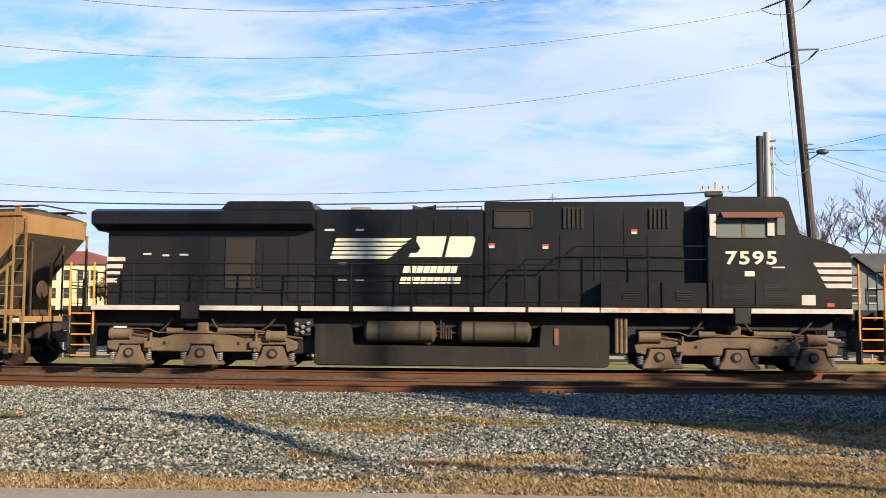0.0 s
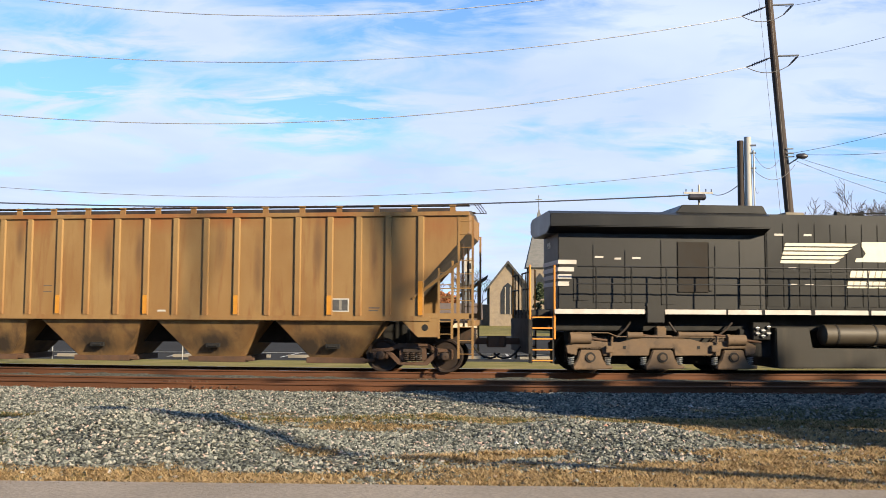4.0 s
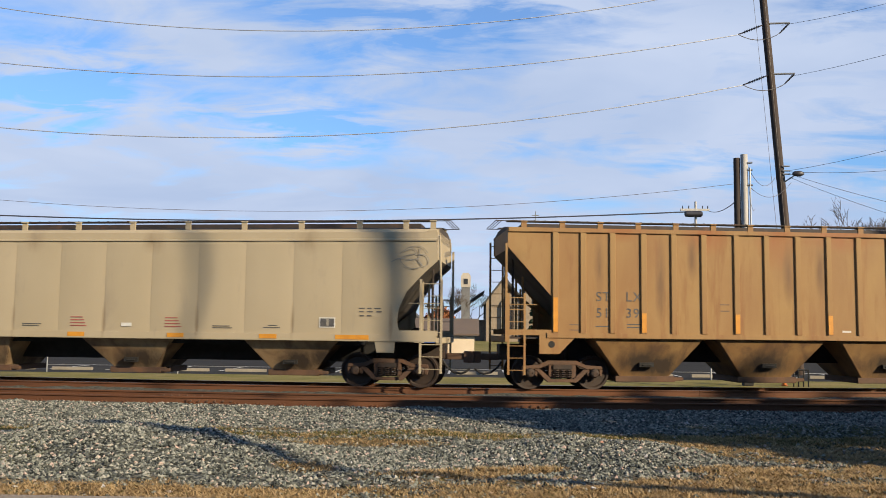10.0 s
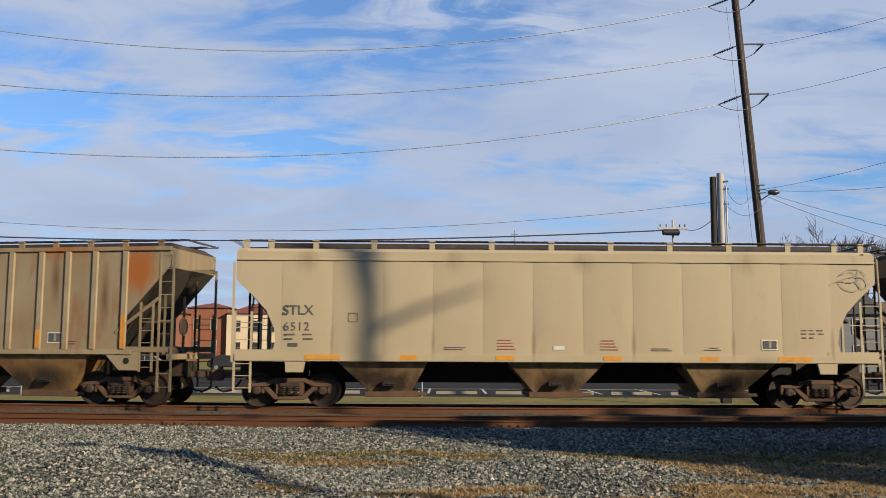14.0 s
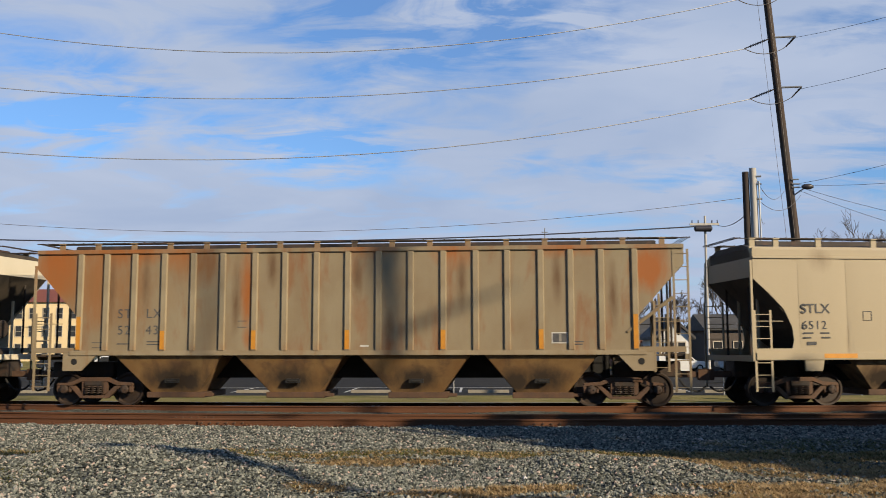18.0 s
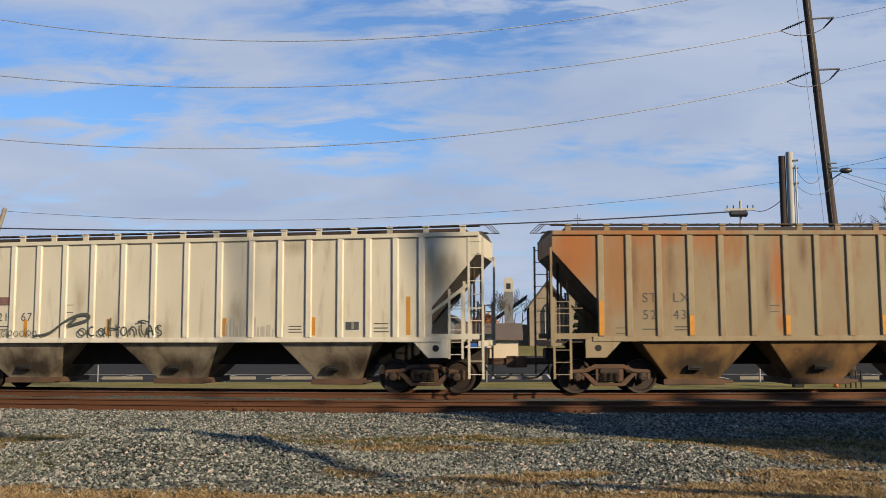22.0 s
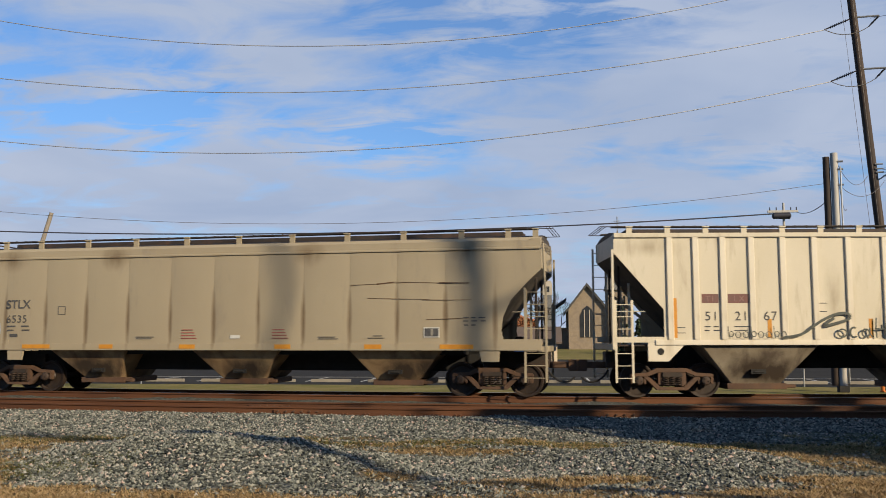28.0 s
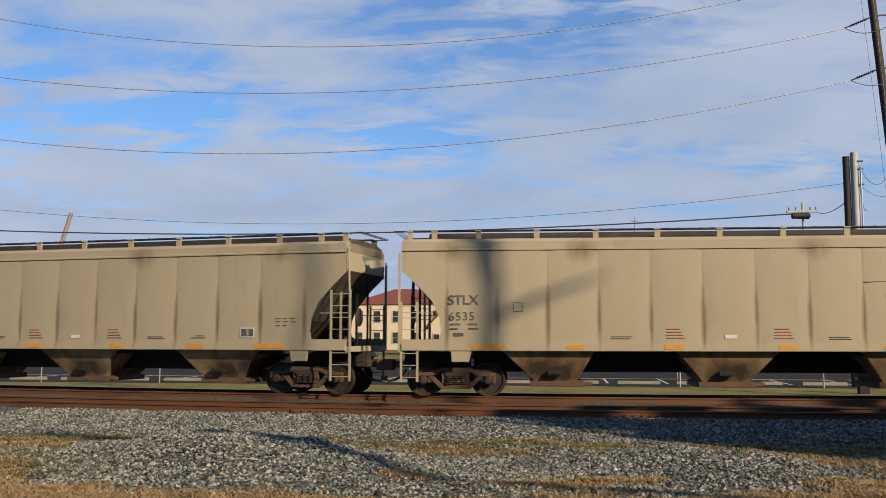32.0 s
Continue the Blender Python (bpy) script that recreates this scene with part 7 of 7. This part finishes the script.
part("panel", bm, M["white_wall"], sg, bevel=0.01)
bn = anchor("dumpster", pose(-2.6, 74, FAR_Z - 0.06), "blue steel dumpster on the parking lot", "dumpster")
bm = fresh()
prism(bm, [(-0.72, 0.12), (0.72, 0.12), (0.78, 1.62), (-0.78, 1.62)], -0.6, 0.6, "y")
part("bin", bm, M["blue_bin"], bn, bevel=0.02)
bm = fresh()
prism(bm, [(-0.64, 1.62), (0.64, 1.62), (0.64, 1.72), (-0.64, 1.84)], -0.8, 0.8, "x")
part("lid", bm, M["black"], bn)
for s in (-1, 1):
    bm = fresh()
    box(bm, s * 0.78 - 0.06, s * 0.78 + 0.06, -0.5, 0.5, 0.8, 1.0)
    part("lift_pocket", bm, M["blue_bin"], bn)


def parked_car(x, y, turn, paint, label):
    car = anchor("parked_car", pose(x, y, FAR_Z - 0.06, 0, 0, turn), label, "car", "cars parked on the lot")
    bm = fresh()
    prism(bm, [(-2.2, 0.32), (2.2, 0.32), (2.25, 0.6), (2.1, 0.85), (1.1, 0.95), (0.55, 1.42), (-1.3, 1.46), (-1.95, 1.0), (-2.25, 0.9)], -0.86, 0.86, "y")
    part("body", bm, paint, car, bevel=0.09, smooth=True)
    for s in (-0.872, 0.862):
        for pts in ([(0.9, 0.96), (0.5, 1.36), (-0.3, 1.38), (-0.3, 0.96)], [(-0.4, 0.96), (-0.4, 1.38), (-1.2, 1.38), (-1.6, 0.98)]):
            bm = fresh()
            prism(bm, pts, s, s + 0.01, "y")
            part("side_window", bm, M["pane"], car)
    for wx in (-1.35, 1.4):
        for s in (-1, 1):
            bm = fresh()
            lathe(bm, [(-0.1, 0.2), (-0.1, 0.31), (0.1, 0.31), (0.1, 0.2)], (wx, s * 0.8, 0.31), "y", 18)
            w = part("wheel", bm, M["tire"], car, smooth=True)
            bm = fresh()
            lathe(bm, [(-0.105, 0.02), (-0.105, 0.19), (0.105, 0.19), (0.105, 0.02)], (wx, s * 0.8, 0.31), "y", 14)
            part("rim", bm, M["galv"], w)


CAR_W = surface("white_car_paint", (0.72, 0.72, 0.72), (0.68, 0.68, 0.68), 0.25, 0, 1, bump=0, grain=0, spec=0.6)
CAR_D = surface("dark_car_paint", (0.03, 0.03, 0.035), (0.04, 0.04, 0.045), 0.25, 0, 1, bump=0, grain=0, spec=0.6)
CAR_S = surface("silver_car_paint", (0.38, 0.39, 0.40), (0.34, 0.35, 0.36), 0.3, 0.4, 1, bump=0, grain=0, spec=0.6)
for x, y, turn, paint, label in ((-33.4, 84, 4, CAR_W, "white car parked on the lot"), (-39.5, 86, -3, CAR_D, "dark car parked on the lot"), (-45.5, 85, 2, CAR_S, "silver car parked on the lot"), (-28.0, 87, 0, CAR_S, "silver car parked on the lot"),
                                 (18.6, 84, 6, CAR_W, "white car parked by the houses"), (24.2, 85, 0, CAR_W, "white car parked by the houses"), (29.5, 72, 3, CAR_D, "dark car parked by the houses"), (-20.5, 88, 0, CAR_D, "dark car parked on the lot")):
    parked_car(x, y, turn, paint, label)

# ---- trees ----
M["bark"] = surface("grey_bark", (0.13, 0.105, 0.085), (0.085, 0.07, 0.058), 0.95, 0, 3, (3, 3, 0.5), bump=0.5)
M["twig"] = surface("bare_twigs", (0.15, 0.115, 0.09), (0.11, 0.085, 0.07), 0.95, 0, 2, bump=0)


def leaf_material(name, a, b):
    m = bpy.data.materials.new(name)
    m.use_nodes = True
    nt = m.node_tree
    bsdf = nt.nodes["Principled BSDF"]
    r = nt.nodes.new("ShaderNodeNewGeometry").outputs["Random Per Island"]
    link(nt, mixc(nt, r, dull(a), dull(b)), bsdf.inputs["Base Color"])
    bsdf.inputs["Roughness"].default_value = 0.8
    return m


M["orange_leaf"] = leaf_material("orange_autumn_leaf", (0.36, 0.12, 0.03), (0.20, 0.07, 0.025))
M["needle"] = leaf_material("dark_evergreen_needle", (0.035, 0.06, 0.02), (0.07, 0.085, 0.03))
M["dry_leaf"] = leaf_material("brown_dry_leaf", (0.22, 0.13, 0.06), (0.14, 0.085, 0.045))


class Soup:
    """Collects many small pieces for one mesh."""

    def __init__(self):
        self.v, self.f = [], []

    def stick(self, p, q, r0, r1, n=5):
        turn = (q - p).to_track_quat("Z", "Y").to_matrix()
        k = len(self.v)
        for c, r in ((p, r0), (q, r1)):
            for i in range(n):
                a = 6.28318 * i / n
                self.v.append(c + turn @ Vector((math.cos(a) * r, math.sin(a) * r, 0)))
        for i in range(n):
            self.f.append((k + i, k + (i + 1) % n, k + n + (i + 1) % n, k + n + i))

    def leaf(self, c, s, rng):
        a = Vector((rng.uniform(-1, 1), rng.uniform(-1, 1), rng.uniform(-1, 1))).normalized()
        b = a.orthogonal().normalized()
        d = a.cross(b)
        k = len(self.v)
        self.v += [c - b * s, c + d * s * 0.6, c + b * s, c - d * s * 0.6]
        self.f.append((k, k + 1, k + 2, k + 3))

    def mesh(self, name, material):
        me = bpy.data.meshes.new(name)
        me.from_pydata([tuple(v) for v in self.v], [], self.f)
        me.materials.append(material)
        return me


def grow(wood, tips, p, way, length, r, depth, rng, twig, spread=0.75):
    bend = Vector((rng.uniform(-1, 1), rng.uniform(-1, 1), rng.uniform(-0.4, 0.8))) * 0.18
    mid = p + way * length * 0.5
    end = mid + (way + bend).normalized() * length * 0.5
    wood.stick(p, mid, r, r * 0.85)
    wood.stick(mid, end, r * 0.85, r * 0.68)
    if depth == 0:
        tips.append((end, way))
        return
    for i in range(2 if depth > 3 else 3):
        side = Vector((rng.uniform(-1, 1), rng.uniform(-1, 1), rng.uniform(-0.35, 0.6)))
        w = (way + bend + side * spread).normalized()
        grow(wood, tips, end if i < 2 else mid, w, length * rng.uniform(0.62, 0.85), max(twig, r * rng.uniform(0.5, 0.66)), depth - 1, rng, twig, spread)


def tree(x, y, height, seed, label, leaf=None, count=0, depth=5, name="tree", leaf_size=0.1, twig=0.008, r=None, lean=(0, 0), trunk=0.3):
    rng = random.Random(seed)
    t = anchor(name, pose(x, y, (FAR_Z if y > 30 else BASE) - 0.1), label, "tree", "trees round the tracks")
    wood, tips = Soup(), []
    r = r or height * 0.018
    top = Vector((lean[0], lean[1], height * trunk))
    wood.stick(Vector((0, 0, 0)), top * 0.5 + Vector((rng.uniform(-0.1, 0.1), 0, 0)), r * 1.25, r * 1.05, 9)
    wood.stick(top * 0.5 + Vector((rng.uniform(-0.02, 0.02), 0, 0)), top, r * 1.05, r, 9)
    for i in range(3):
        a = 2.094 * i + rng.uniform(-0.5, 0.5)
        grow(wood, tips, top, Vector((math.cos(a) * 0.45, math.sin(a) * 0.45, 1)).normalized(), height * 0.24, r * 0.72, depth, rng, twig)
    ob = new("trunk", wood.mesh("trunk", M["bark"]))
    ob.parent = t
    if leaf:
        s = Soup()
        for i in range(count):
            c, w = rng.choice(tips)
            s.leaf(c + Vector((rng.gauss(0, 1), rng.gauss(0, 1), rng.gauss(0, 1))) * height * 0.045, leaf_size * rng.uniform(0.6, 1.4), rng)
        ob = new("crown", s.mesh("crown", leaf))
        ob.parent = t
    return t


def conifer(x, y, height, width, seed, label, count=5000, leaf_size=0.14, low=0.06):
    rng = random.Random(seed)
    t = anchor("conifer", pose(x, y, (FAR_Z if y > 30 else BASE) - 0.1), label, "tree", "trees round the tracks")
    wood, s = Soup(), Soup()
    wood.stick(Vector((0, 0, 0)), Vector((0, 0, height)), height * 0.022, 0.02, 8)
    for k in range(int(height * 9)):
        u = low + (1 - low) * rng.random() ** 1.1
        a = rng.uniform(0, 6.28318)
        l = width * (1 - u) * rng.uniform(0.65, 1.15) + 0.12
        q = Vector((math.cos(a) * l, math.sin(a) * l, height * u - l * 0.25))
        wood.stick(Vector((0, 0, height * u)), q, 0.025, 0.008, 4)
        for i in range(count // int(height * 9)):
            f = rng.random() ** 0.6
            s.leaf(Vector((0, 0, height * u)).lerp(q, f) + Vector((rng.gauss(0, 1), rng.gauss(0, 1), rng.gauss(0, 0.7))) * 0.13 * (0.4 + width * 0.25), leaf_size * rng.uniform(0.6, 1.3), rng)
    for nm, so, m in (("trunk", wood, M["bark"]), ("crown", s, M["needle"])):
        ob = new(nm, so.mesh(nm, m))
        ob.parent = t
    return t


tree(-3.6, 122, 4.6, 11, "tree with orange autumn leaves among the houses", M["orange_leaf"], 5000, 4, leaf_size=0.22)
tree(-47.6, 128, 8.6, 12, "tree with orange-red autumn leaves before a brick house", M["orange_leaf"], 4500, 4, leaf_size=0.24)
tree(-52.5, 126, 6.0, 13, "tree with brown dry leaves", M["dry_leaf"], 2500, 4, leaf_size=0.2)
conifer(9.4, 122, 6.4, 2.0, 14, "dark evergreen before the church", 6000, 0.2)
conifer(11.6, 119, 4.6, 1.6, 15, "dark evergreen shrub before the church", 4500, 0.2)
conifer(13.6, 121, 3.6, 1.5, 16, "dark evergreen shrub before the church", 3500, 0.2)
BARE = "bare winter tree behind the houses"
for i, (x, y, hgt) in enumerate(((-11.5, 135, 8.5), (-2.0, 140, 8.0), (1.5, 185, 11), (16.5, 120, 8.5), (18.8, 112, 7.5), (21.0, 118, 9.0), (24.5, 110, 8.5), (30.5, 112, 11), (35.5, 108, 13), (40.5, 104, 15.5), (45.0, 100, 15), (49.5, 106, 16.5), (55.0, 104, 15), (61.0, 110, 16),
                                     (-17.5, 138, 7.0), (-55.5, 170, 11), (27.0, 98, 9.5))):
    tree(x, y, hgt, 30 + i, BARE, depth=6, twig=0.022, trunk=0.22)
# trees on the road's side, out of view, whose shadows fall on the ground and on the train
def bent_tree(x, y, points, radii, label, limbs=()):
    """A tall bare trunk through (dx, height) points, with limbs and a few top branches."""
    t = anchor("bare_tree", pose(x, y, BASE - 0.1), label, "tree", "trees round the tracks")
    so, tips = Soup(), []
    pts = [Vector((a, 0, b)) for a, b in points]
    for p, q, r0, r1 in zip(pts, pts[1:], radii, radii[1:]):
        so.stick(p, q, r0, r1, 10)
    for p, q, r0, r1 in limbs:
        so.stick(Vector((p[0], 0, p[1])), Vector((q[0], 0, q[1])), r0, r1, 8)
    rng = random.Random(int(x * 10))
    for i in range(3):
        grow(so, tips, pts[-1], Vector((rng.uniform(-0.5, 0.5), rng.uniform(-0.5, 0.5), 1)).normalized(), 1.6, radii[-1] * 0.7, 2, rng, 0.02)
    ob = new("trunk", so.mesh("trunk", M["bark"]))
    ob.parent = t


bent_tree(11.45, 9.2, ((0.1, 0), (-0.35, 8), (-0.32, 11.6), (-0.24, 12.5), (-0.02, 13.4), (0.13, 14.1), (0.08, 14.8), (-0.05, 15.6), (-0.1, 17.5)), (0.2, 0.13, 0.095, 0.095, 0.1, 0.1, 0.11, 0.11, 0.07), "tall slender bare tree beside the road")
bent_tree(16.3, 9.2, ((0, 0), (0.1, 8), (0.06, 12), (0.1, 13.3), (0.14, 14.0), (0.02, 14.6), (-0.22, 15.4), (-0.4, 17), (-0.4, 19)), (0.34, 0.24, 0.19, 0.19, 0.2, 0.24, 0.22, 0.16, 0.1), "tall bare tree beside the road with one long limb",
          (((0.05, 13.1), (1.5, 13.75), 0.13, 0.11), ((1.5, 13.75), (3.4, 14.4), 0.11, 0.05), ((0.1, 14.5), (-0.5, 16.2), 0.16, 0.1), ((0.05, 14.4), (0.5, 16.0), 0.14, 0.09)))
# unseen trunk, its bends chosen to lay one long shadow on the gravel
crook = anchor("crooked_tree", pose(6.6, 9.4, BASE - 0.1), "unseen crooked trunk shaped to cast the shadow across the gravel", "tree", "trees round the tracks")
so = Soup()
pts = [Vector(p) for p in ((0, 0, 0), (0.1, -1.2, 1.7), (0.4, -3.2, 3.5), (0.76, -4.74, 4.9), (1.39, -5.74, 5.7), (1.98, -6.5, 6.5), (2.53, -6.95, 7.2), (3.09, -7.58, 8.1), (3.55, -8.3, 8.9), (3.65, -8.9, 10.2), (3.86, -9.57, 11.2), (3.84, -9.95, 12.2))]
for p, q, r0, r1 in zip(pts, pts[1:], (0.12, 0.11, 0.1, 0.1, 0.11, 0.14, 0.2, 0.25, 0.25, 0.25, 0.24), (0.11, 0.1, 0.1, 0.11, 0.14, 0.2, 0.25, 0.25, 0.25, 0.24, 0.16)):
    so.stick(p, q, r0, r1, 8)
ob = new("trunk", so.mesh("trunk", M["bark"]))
ob.parent = crook
# unseen row added to shade gravel, rails and trucks on the right
for i, (x, y, hgt, w) in enumerate(((9.6, 11.6, 6.6, 1.8), (11.6, 11.2, 7.4, 2.6), (13.8, 11.5, 7.8, 3.1), (16.2, 11.0, 8.6, 3.6), (18.8, 11.2, 9.2, 3.9), (21.6, 11.0, 9.8, 4.1), (24.6, 11.2, 10.5, 4.3), (27.8, 11.0, 10.6, 4.3))):
    conifer(x, y, hgt, w, 80 + i, "unseen evergreen added beside the road to shade the tracks", 13000, 0.22)
# unseen trees and houses added behind the camera to block low sky light
for i, (x, y, hgt) in enumerate(((-26, -22, 13), (-17, -26, 14), (-8, -24, 12), (1, -27, 15), (10, -25, 13), (19, -28, 14), (29, -22, 13), (-35, -16, 12))):
    tree(x, y, hgt, 100 + i, "unseen tree with brown leaves, added behind the road", M["dry_leaf"], 2500, 4, leaf_size=0.45, twig=0.03)
building("house", -30, -12, -45, 10, 6, 9.5, M["white_wall"], M["dark_roof"], "unseen white house, added behind the road", "house", "x")
building("house", -6, 12, -47, 10, 6, 9.5, M["brick_wall"], M["dark_roof"], "unseen brick house, added behind the road", "house", "x")
building("house", 18, 36, -45, 10, 6, 9.5, M["grey_wall"], M["dark_roof"], "unseen grey house, added behind the road", "house", "x")

# ---- loose stones, dry grass and litter ----
def stone_soup(count, seed, where, small, large, material, name, label, category):
    """Many small rough stones joined into one mesh."""
    rng = np.random.default_rng(seed)
    base = np.array([(1, 0, 0), (-1, 0, 0), (0, 1, 0), (0, -1, 0), (0, 0, 1), (0, 0, -1)], float)
    tri = np.array([(0, 2, 4), (2, 1, 4), (1, 3, 4), (3, 0, 4), (2, 0, 5), (1, 2, 5), (3, 1, 5), (0, 3, 5)])
    pts = []
    while len(pts) < count:
        x, y = rng.uniform(-13.5, 12.5), rng.uniform(ROAD_EDGE - 0.2, 21.8)
        if y < 20.75 + bend(x) and abs(x + 0.8) < 0.62 * y + 1.5 and rng.random() < where(x, y):
            pts.append((x, y))
    verts, faces = [], []
    for i, (x, y) in enumerate(pts):
        s = rng.uniform(small, large)
        v = base * rng.uniform(0.55, 1.15, (6, 1)) * s * np.array([1.0, 1.0, 0.72]) + rng.normal(0, 0.12, (6, 3)) * s
        a = rng.uniform(0, 6.28)
        c, n = math.cos(a), math.sin(a)
        v = v @ np.array([(c, n, 0), (-n, c, 0), (0, 0, 1)])
        verts.append(v + np.array([x, y, ground_height(x, y) + s * 0.22]))
        faces.append(tri + 6 * i)
    me = bpy.data.meshes.new(name)
    me.from_pydata(np.concatenate(verts).tolist(), [], np.concatenate(faces).tolist())
    me.materials.append(material)
    return tagged(new(name, me), label, category, kind="stuff")


def island_material(name, stops, rough=0.9):
    stops = [(p, dull(c)) for p, c in stops]
    m = bpy.data.materials.new(name)
    m.use_nodes = True
    nt = m.node_tree
    bsdf = nt.nodes["Principled BSDF"]
    r = nt.nodes.new("ShaderNodeNewGeometry").outputs["Random Per Island"]
    co = nt.nodes.new("ShaderNodeTexCoord").outputs["Object"]
    g = noisen(nt, co, 60.0, 3.0, 0.6)
    link(nt, mixc(nt, 0.5, ramp(nt, r, stops), ramp(nt, g, [(0.3, 0.5), (0.7, 1.0)]), "MULTIPLY"), bsdf.inputs["Base Color"])
    bsdf.inputs["Roughness"].default_value = rough
    bsdf.inputs["Specular IOR Level"].default_value = 0.08
    return m


M["stones"] = island_material("crushed_stone", [(0.0, (0.03, 0.033, 0.03)), (0.38, (0.13, 0.137, 0.118)), (0.75, (0.26, 0.267, 0.225)), (0.93, (0.42, 0.40, 0.335)), (1.0, (0.56, 0.40, 0.33))])
M["straw"] = island_material("dry_straw_grass", [(0.0, (0.20, 0.12, 0.055)), (0.5, (0.44, 0.29, 0.135)), (1.0, (0.66, 0.48, 0.25))])
M["green"] = island_material("low_green_weeds", [(0.0, (0.05, 0.065, 0.018)), (0.7, (0.15, 0.15, 0.045)), (1.0, (0.26, 0.21, 0.09))])
M["litter"] = island_material("pale_litter", [(0.0, (0.55, 0.53, 0.5)), (0.7, (0.7, 0.68, 0.66)), (1.0, (0.5, 0.25, 0.18))])
stone_soup(78000, 3, lambda x, y: max(0.03, 1 - 1.25 * dirtiness(x, y)) * (0.5 + 0.5 * (y < 16)), 0.015, 0.043, M["stones"], "ballast_stones", "loose grey crushed stones beside the track", "gravel")


def blade_soup(count, seed, where, tall, material, name, label):
    rng = np.random.default_rng(seed)
    verts, faces = [], []
    k = 0
    while k < count:
        x, y = rng.uniform(-13.5, 12.5), rng.uniform(ROAD_EDGE - 0.15, 18.5)
        if abs(x + 0.8) < 0.62 * y + 1.5 and rng.random() < where(x, y):
            z = ground_height(x, y)
            for j in range(4):
                h, a, w = rng.uniform(0.3, 1.0) * tall, rng.uniform(0, 6.28), rng.uniform(0.005, 0.011)
                dx, dy = math.cos(a), math.sin(a)
                px, py = x + rng.normal(0, 0.03), y + rng.normal(0, 0.03)
                lean = rng.uniform(0.6, 2.6) * h
                b = len(verts)
                verts += [(px - dy * w, py + dx * w, z - 0.01), (px + dy * w, py - dx * w, z - 0.01), (px + dx * lean, py + dy * lean, z + h * 0.7)]
                faces.append((b, b + 1, b + 2))
            k += 1
    me = bpy.data.meshes.new(name)
    me.from_pydata(verts, [], faces)
    me.materials.append(material)
    return tagged(new(name, me), label, "grass", kind="stuff")


blade_soup(30000, 4, lambda x, y: max(0.0, dirtiness(x, y) - 0.42) * (1.3 if y < 12.6 else 0.5), 0.07, M["straw"], "dry_grass", "dry straw-coloured grass between the stones")
blade_soup(13000, 6, lambda x, y: max(patch(x, y, -7.0, 12.2, 1.6, 0.9), (dirtiness(x, y) > 0.4) * 0.6 * max(0.0, 1 - abs(y - 15.8) / 0.9), patch(x, y, 6.5, 17.3, 3.0, 1.2)) + 0.04 * (dirtiness(x, y) > 0.5), 0.06, M["green"], "green_weeds", "low green weeds in the gravel")
stone_soup(60, 8, lambda x, y: 0.5, 0.025, 0.06, M["litter"], "litter", "pale scraps of litter on the gravel", "litter")

# ---- what moves ----
ROLL = [(0, -41.22), (1, -37.96), (2, -34.76), (3, -31.51), (4, -28.30), (5, -25.11), (6, -21.96), (7, -18.82), (8, -15.68), (9, -12.52), (10, -9.36), (11, -6.22), (12, -3.10), (13, 0.00), (14, 3.11), (15, 6.24), (16, 9.44), (17, 12.72), (18, 16.09), (19, 19.50), (20, 22.90), (21, 26.25), (22, 29.56), (23, 32.87), (24, 36.20), (25, 39.50), (26, 42.80), (27, 46.09), (28, 49.38), (29, 52.66), (30, 55.94), (31, 59.21), (32, 62.48)]


def rolled(t):
    """How far the train has moved along the track at t seconds."""
    return float(np.interp(t, [r[0] for r in ROLL], [r[1] for r in ROLL]))


def motions():
    for thing, x, length in CARS:
        rows = []
        for t, s in ROLL:
            a, b = on_track(s + x + 1.6), on_track(s + x + length - 1.6)
            way = (b - a).normalized()
            o = a - way * 1.6
            rows.append((t, pose(o.x, o.y, 0, 0, 0, math.degrees(math.atan2(way.y, way.x)))))
        walk(thing, rows)
    times = [i / 5 for i in range(161)]
    for ws, (x, y, z), r in ROLLING:
        walk(ws, [(t, pose(x, y, z) @ Matrix.Rotation(rolled(t) / r, 4, "Y")) for t in times])


motions()
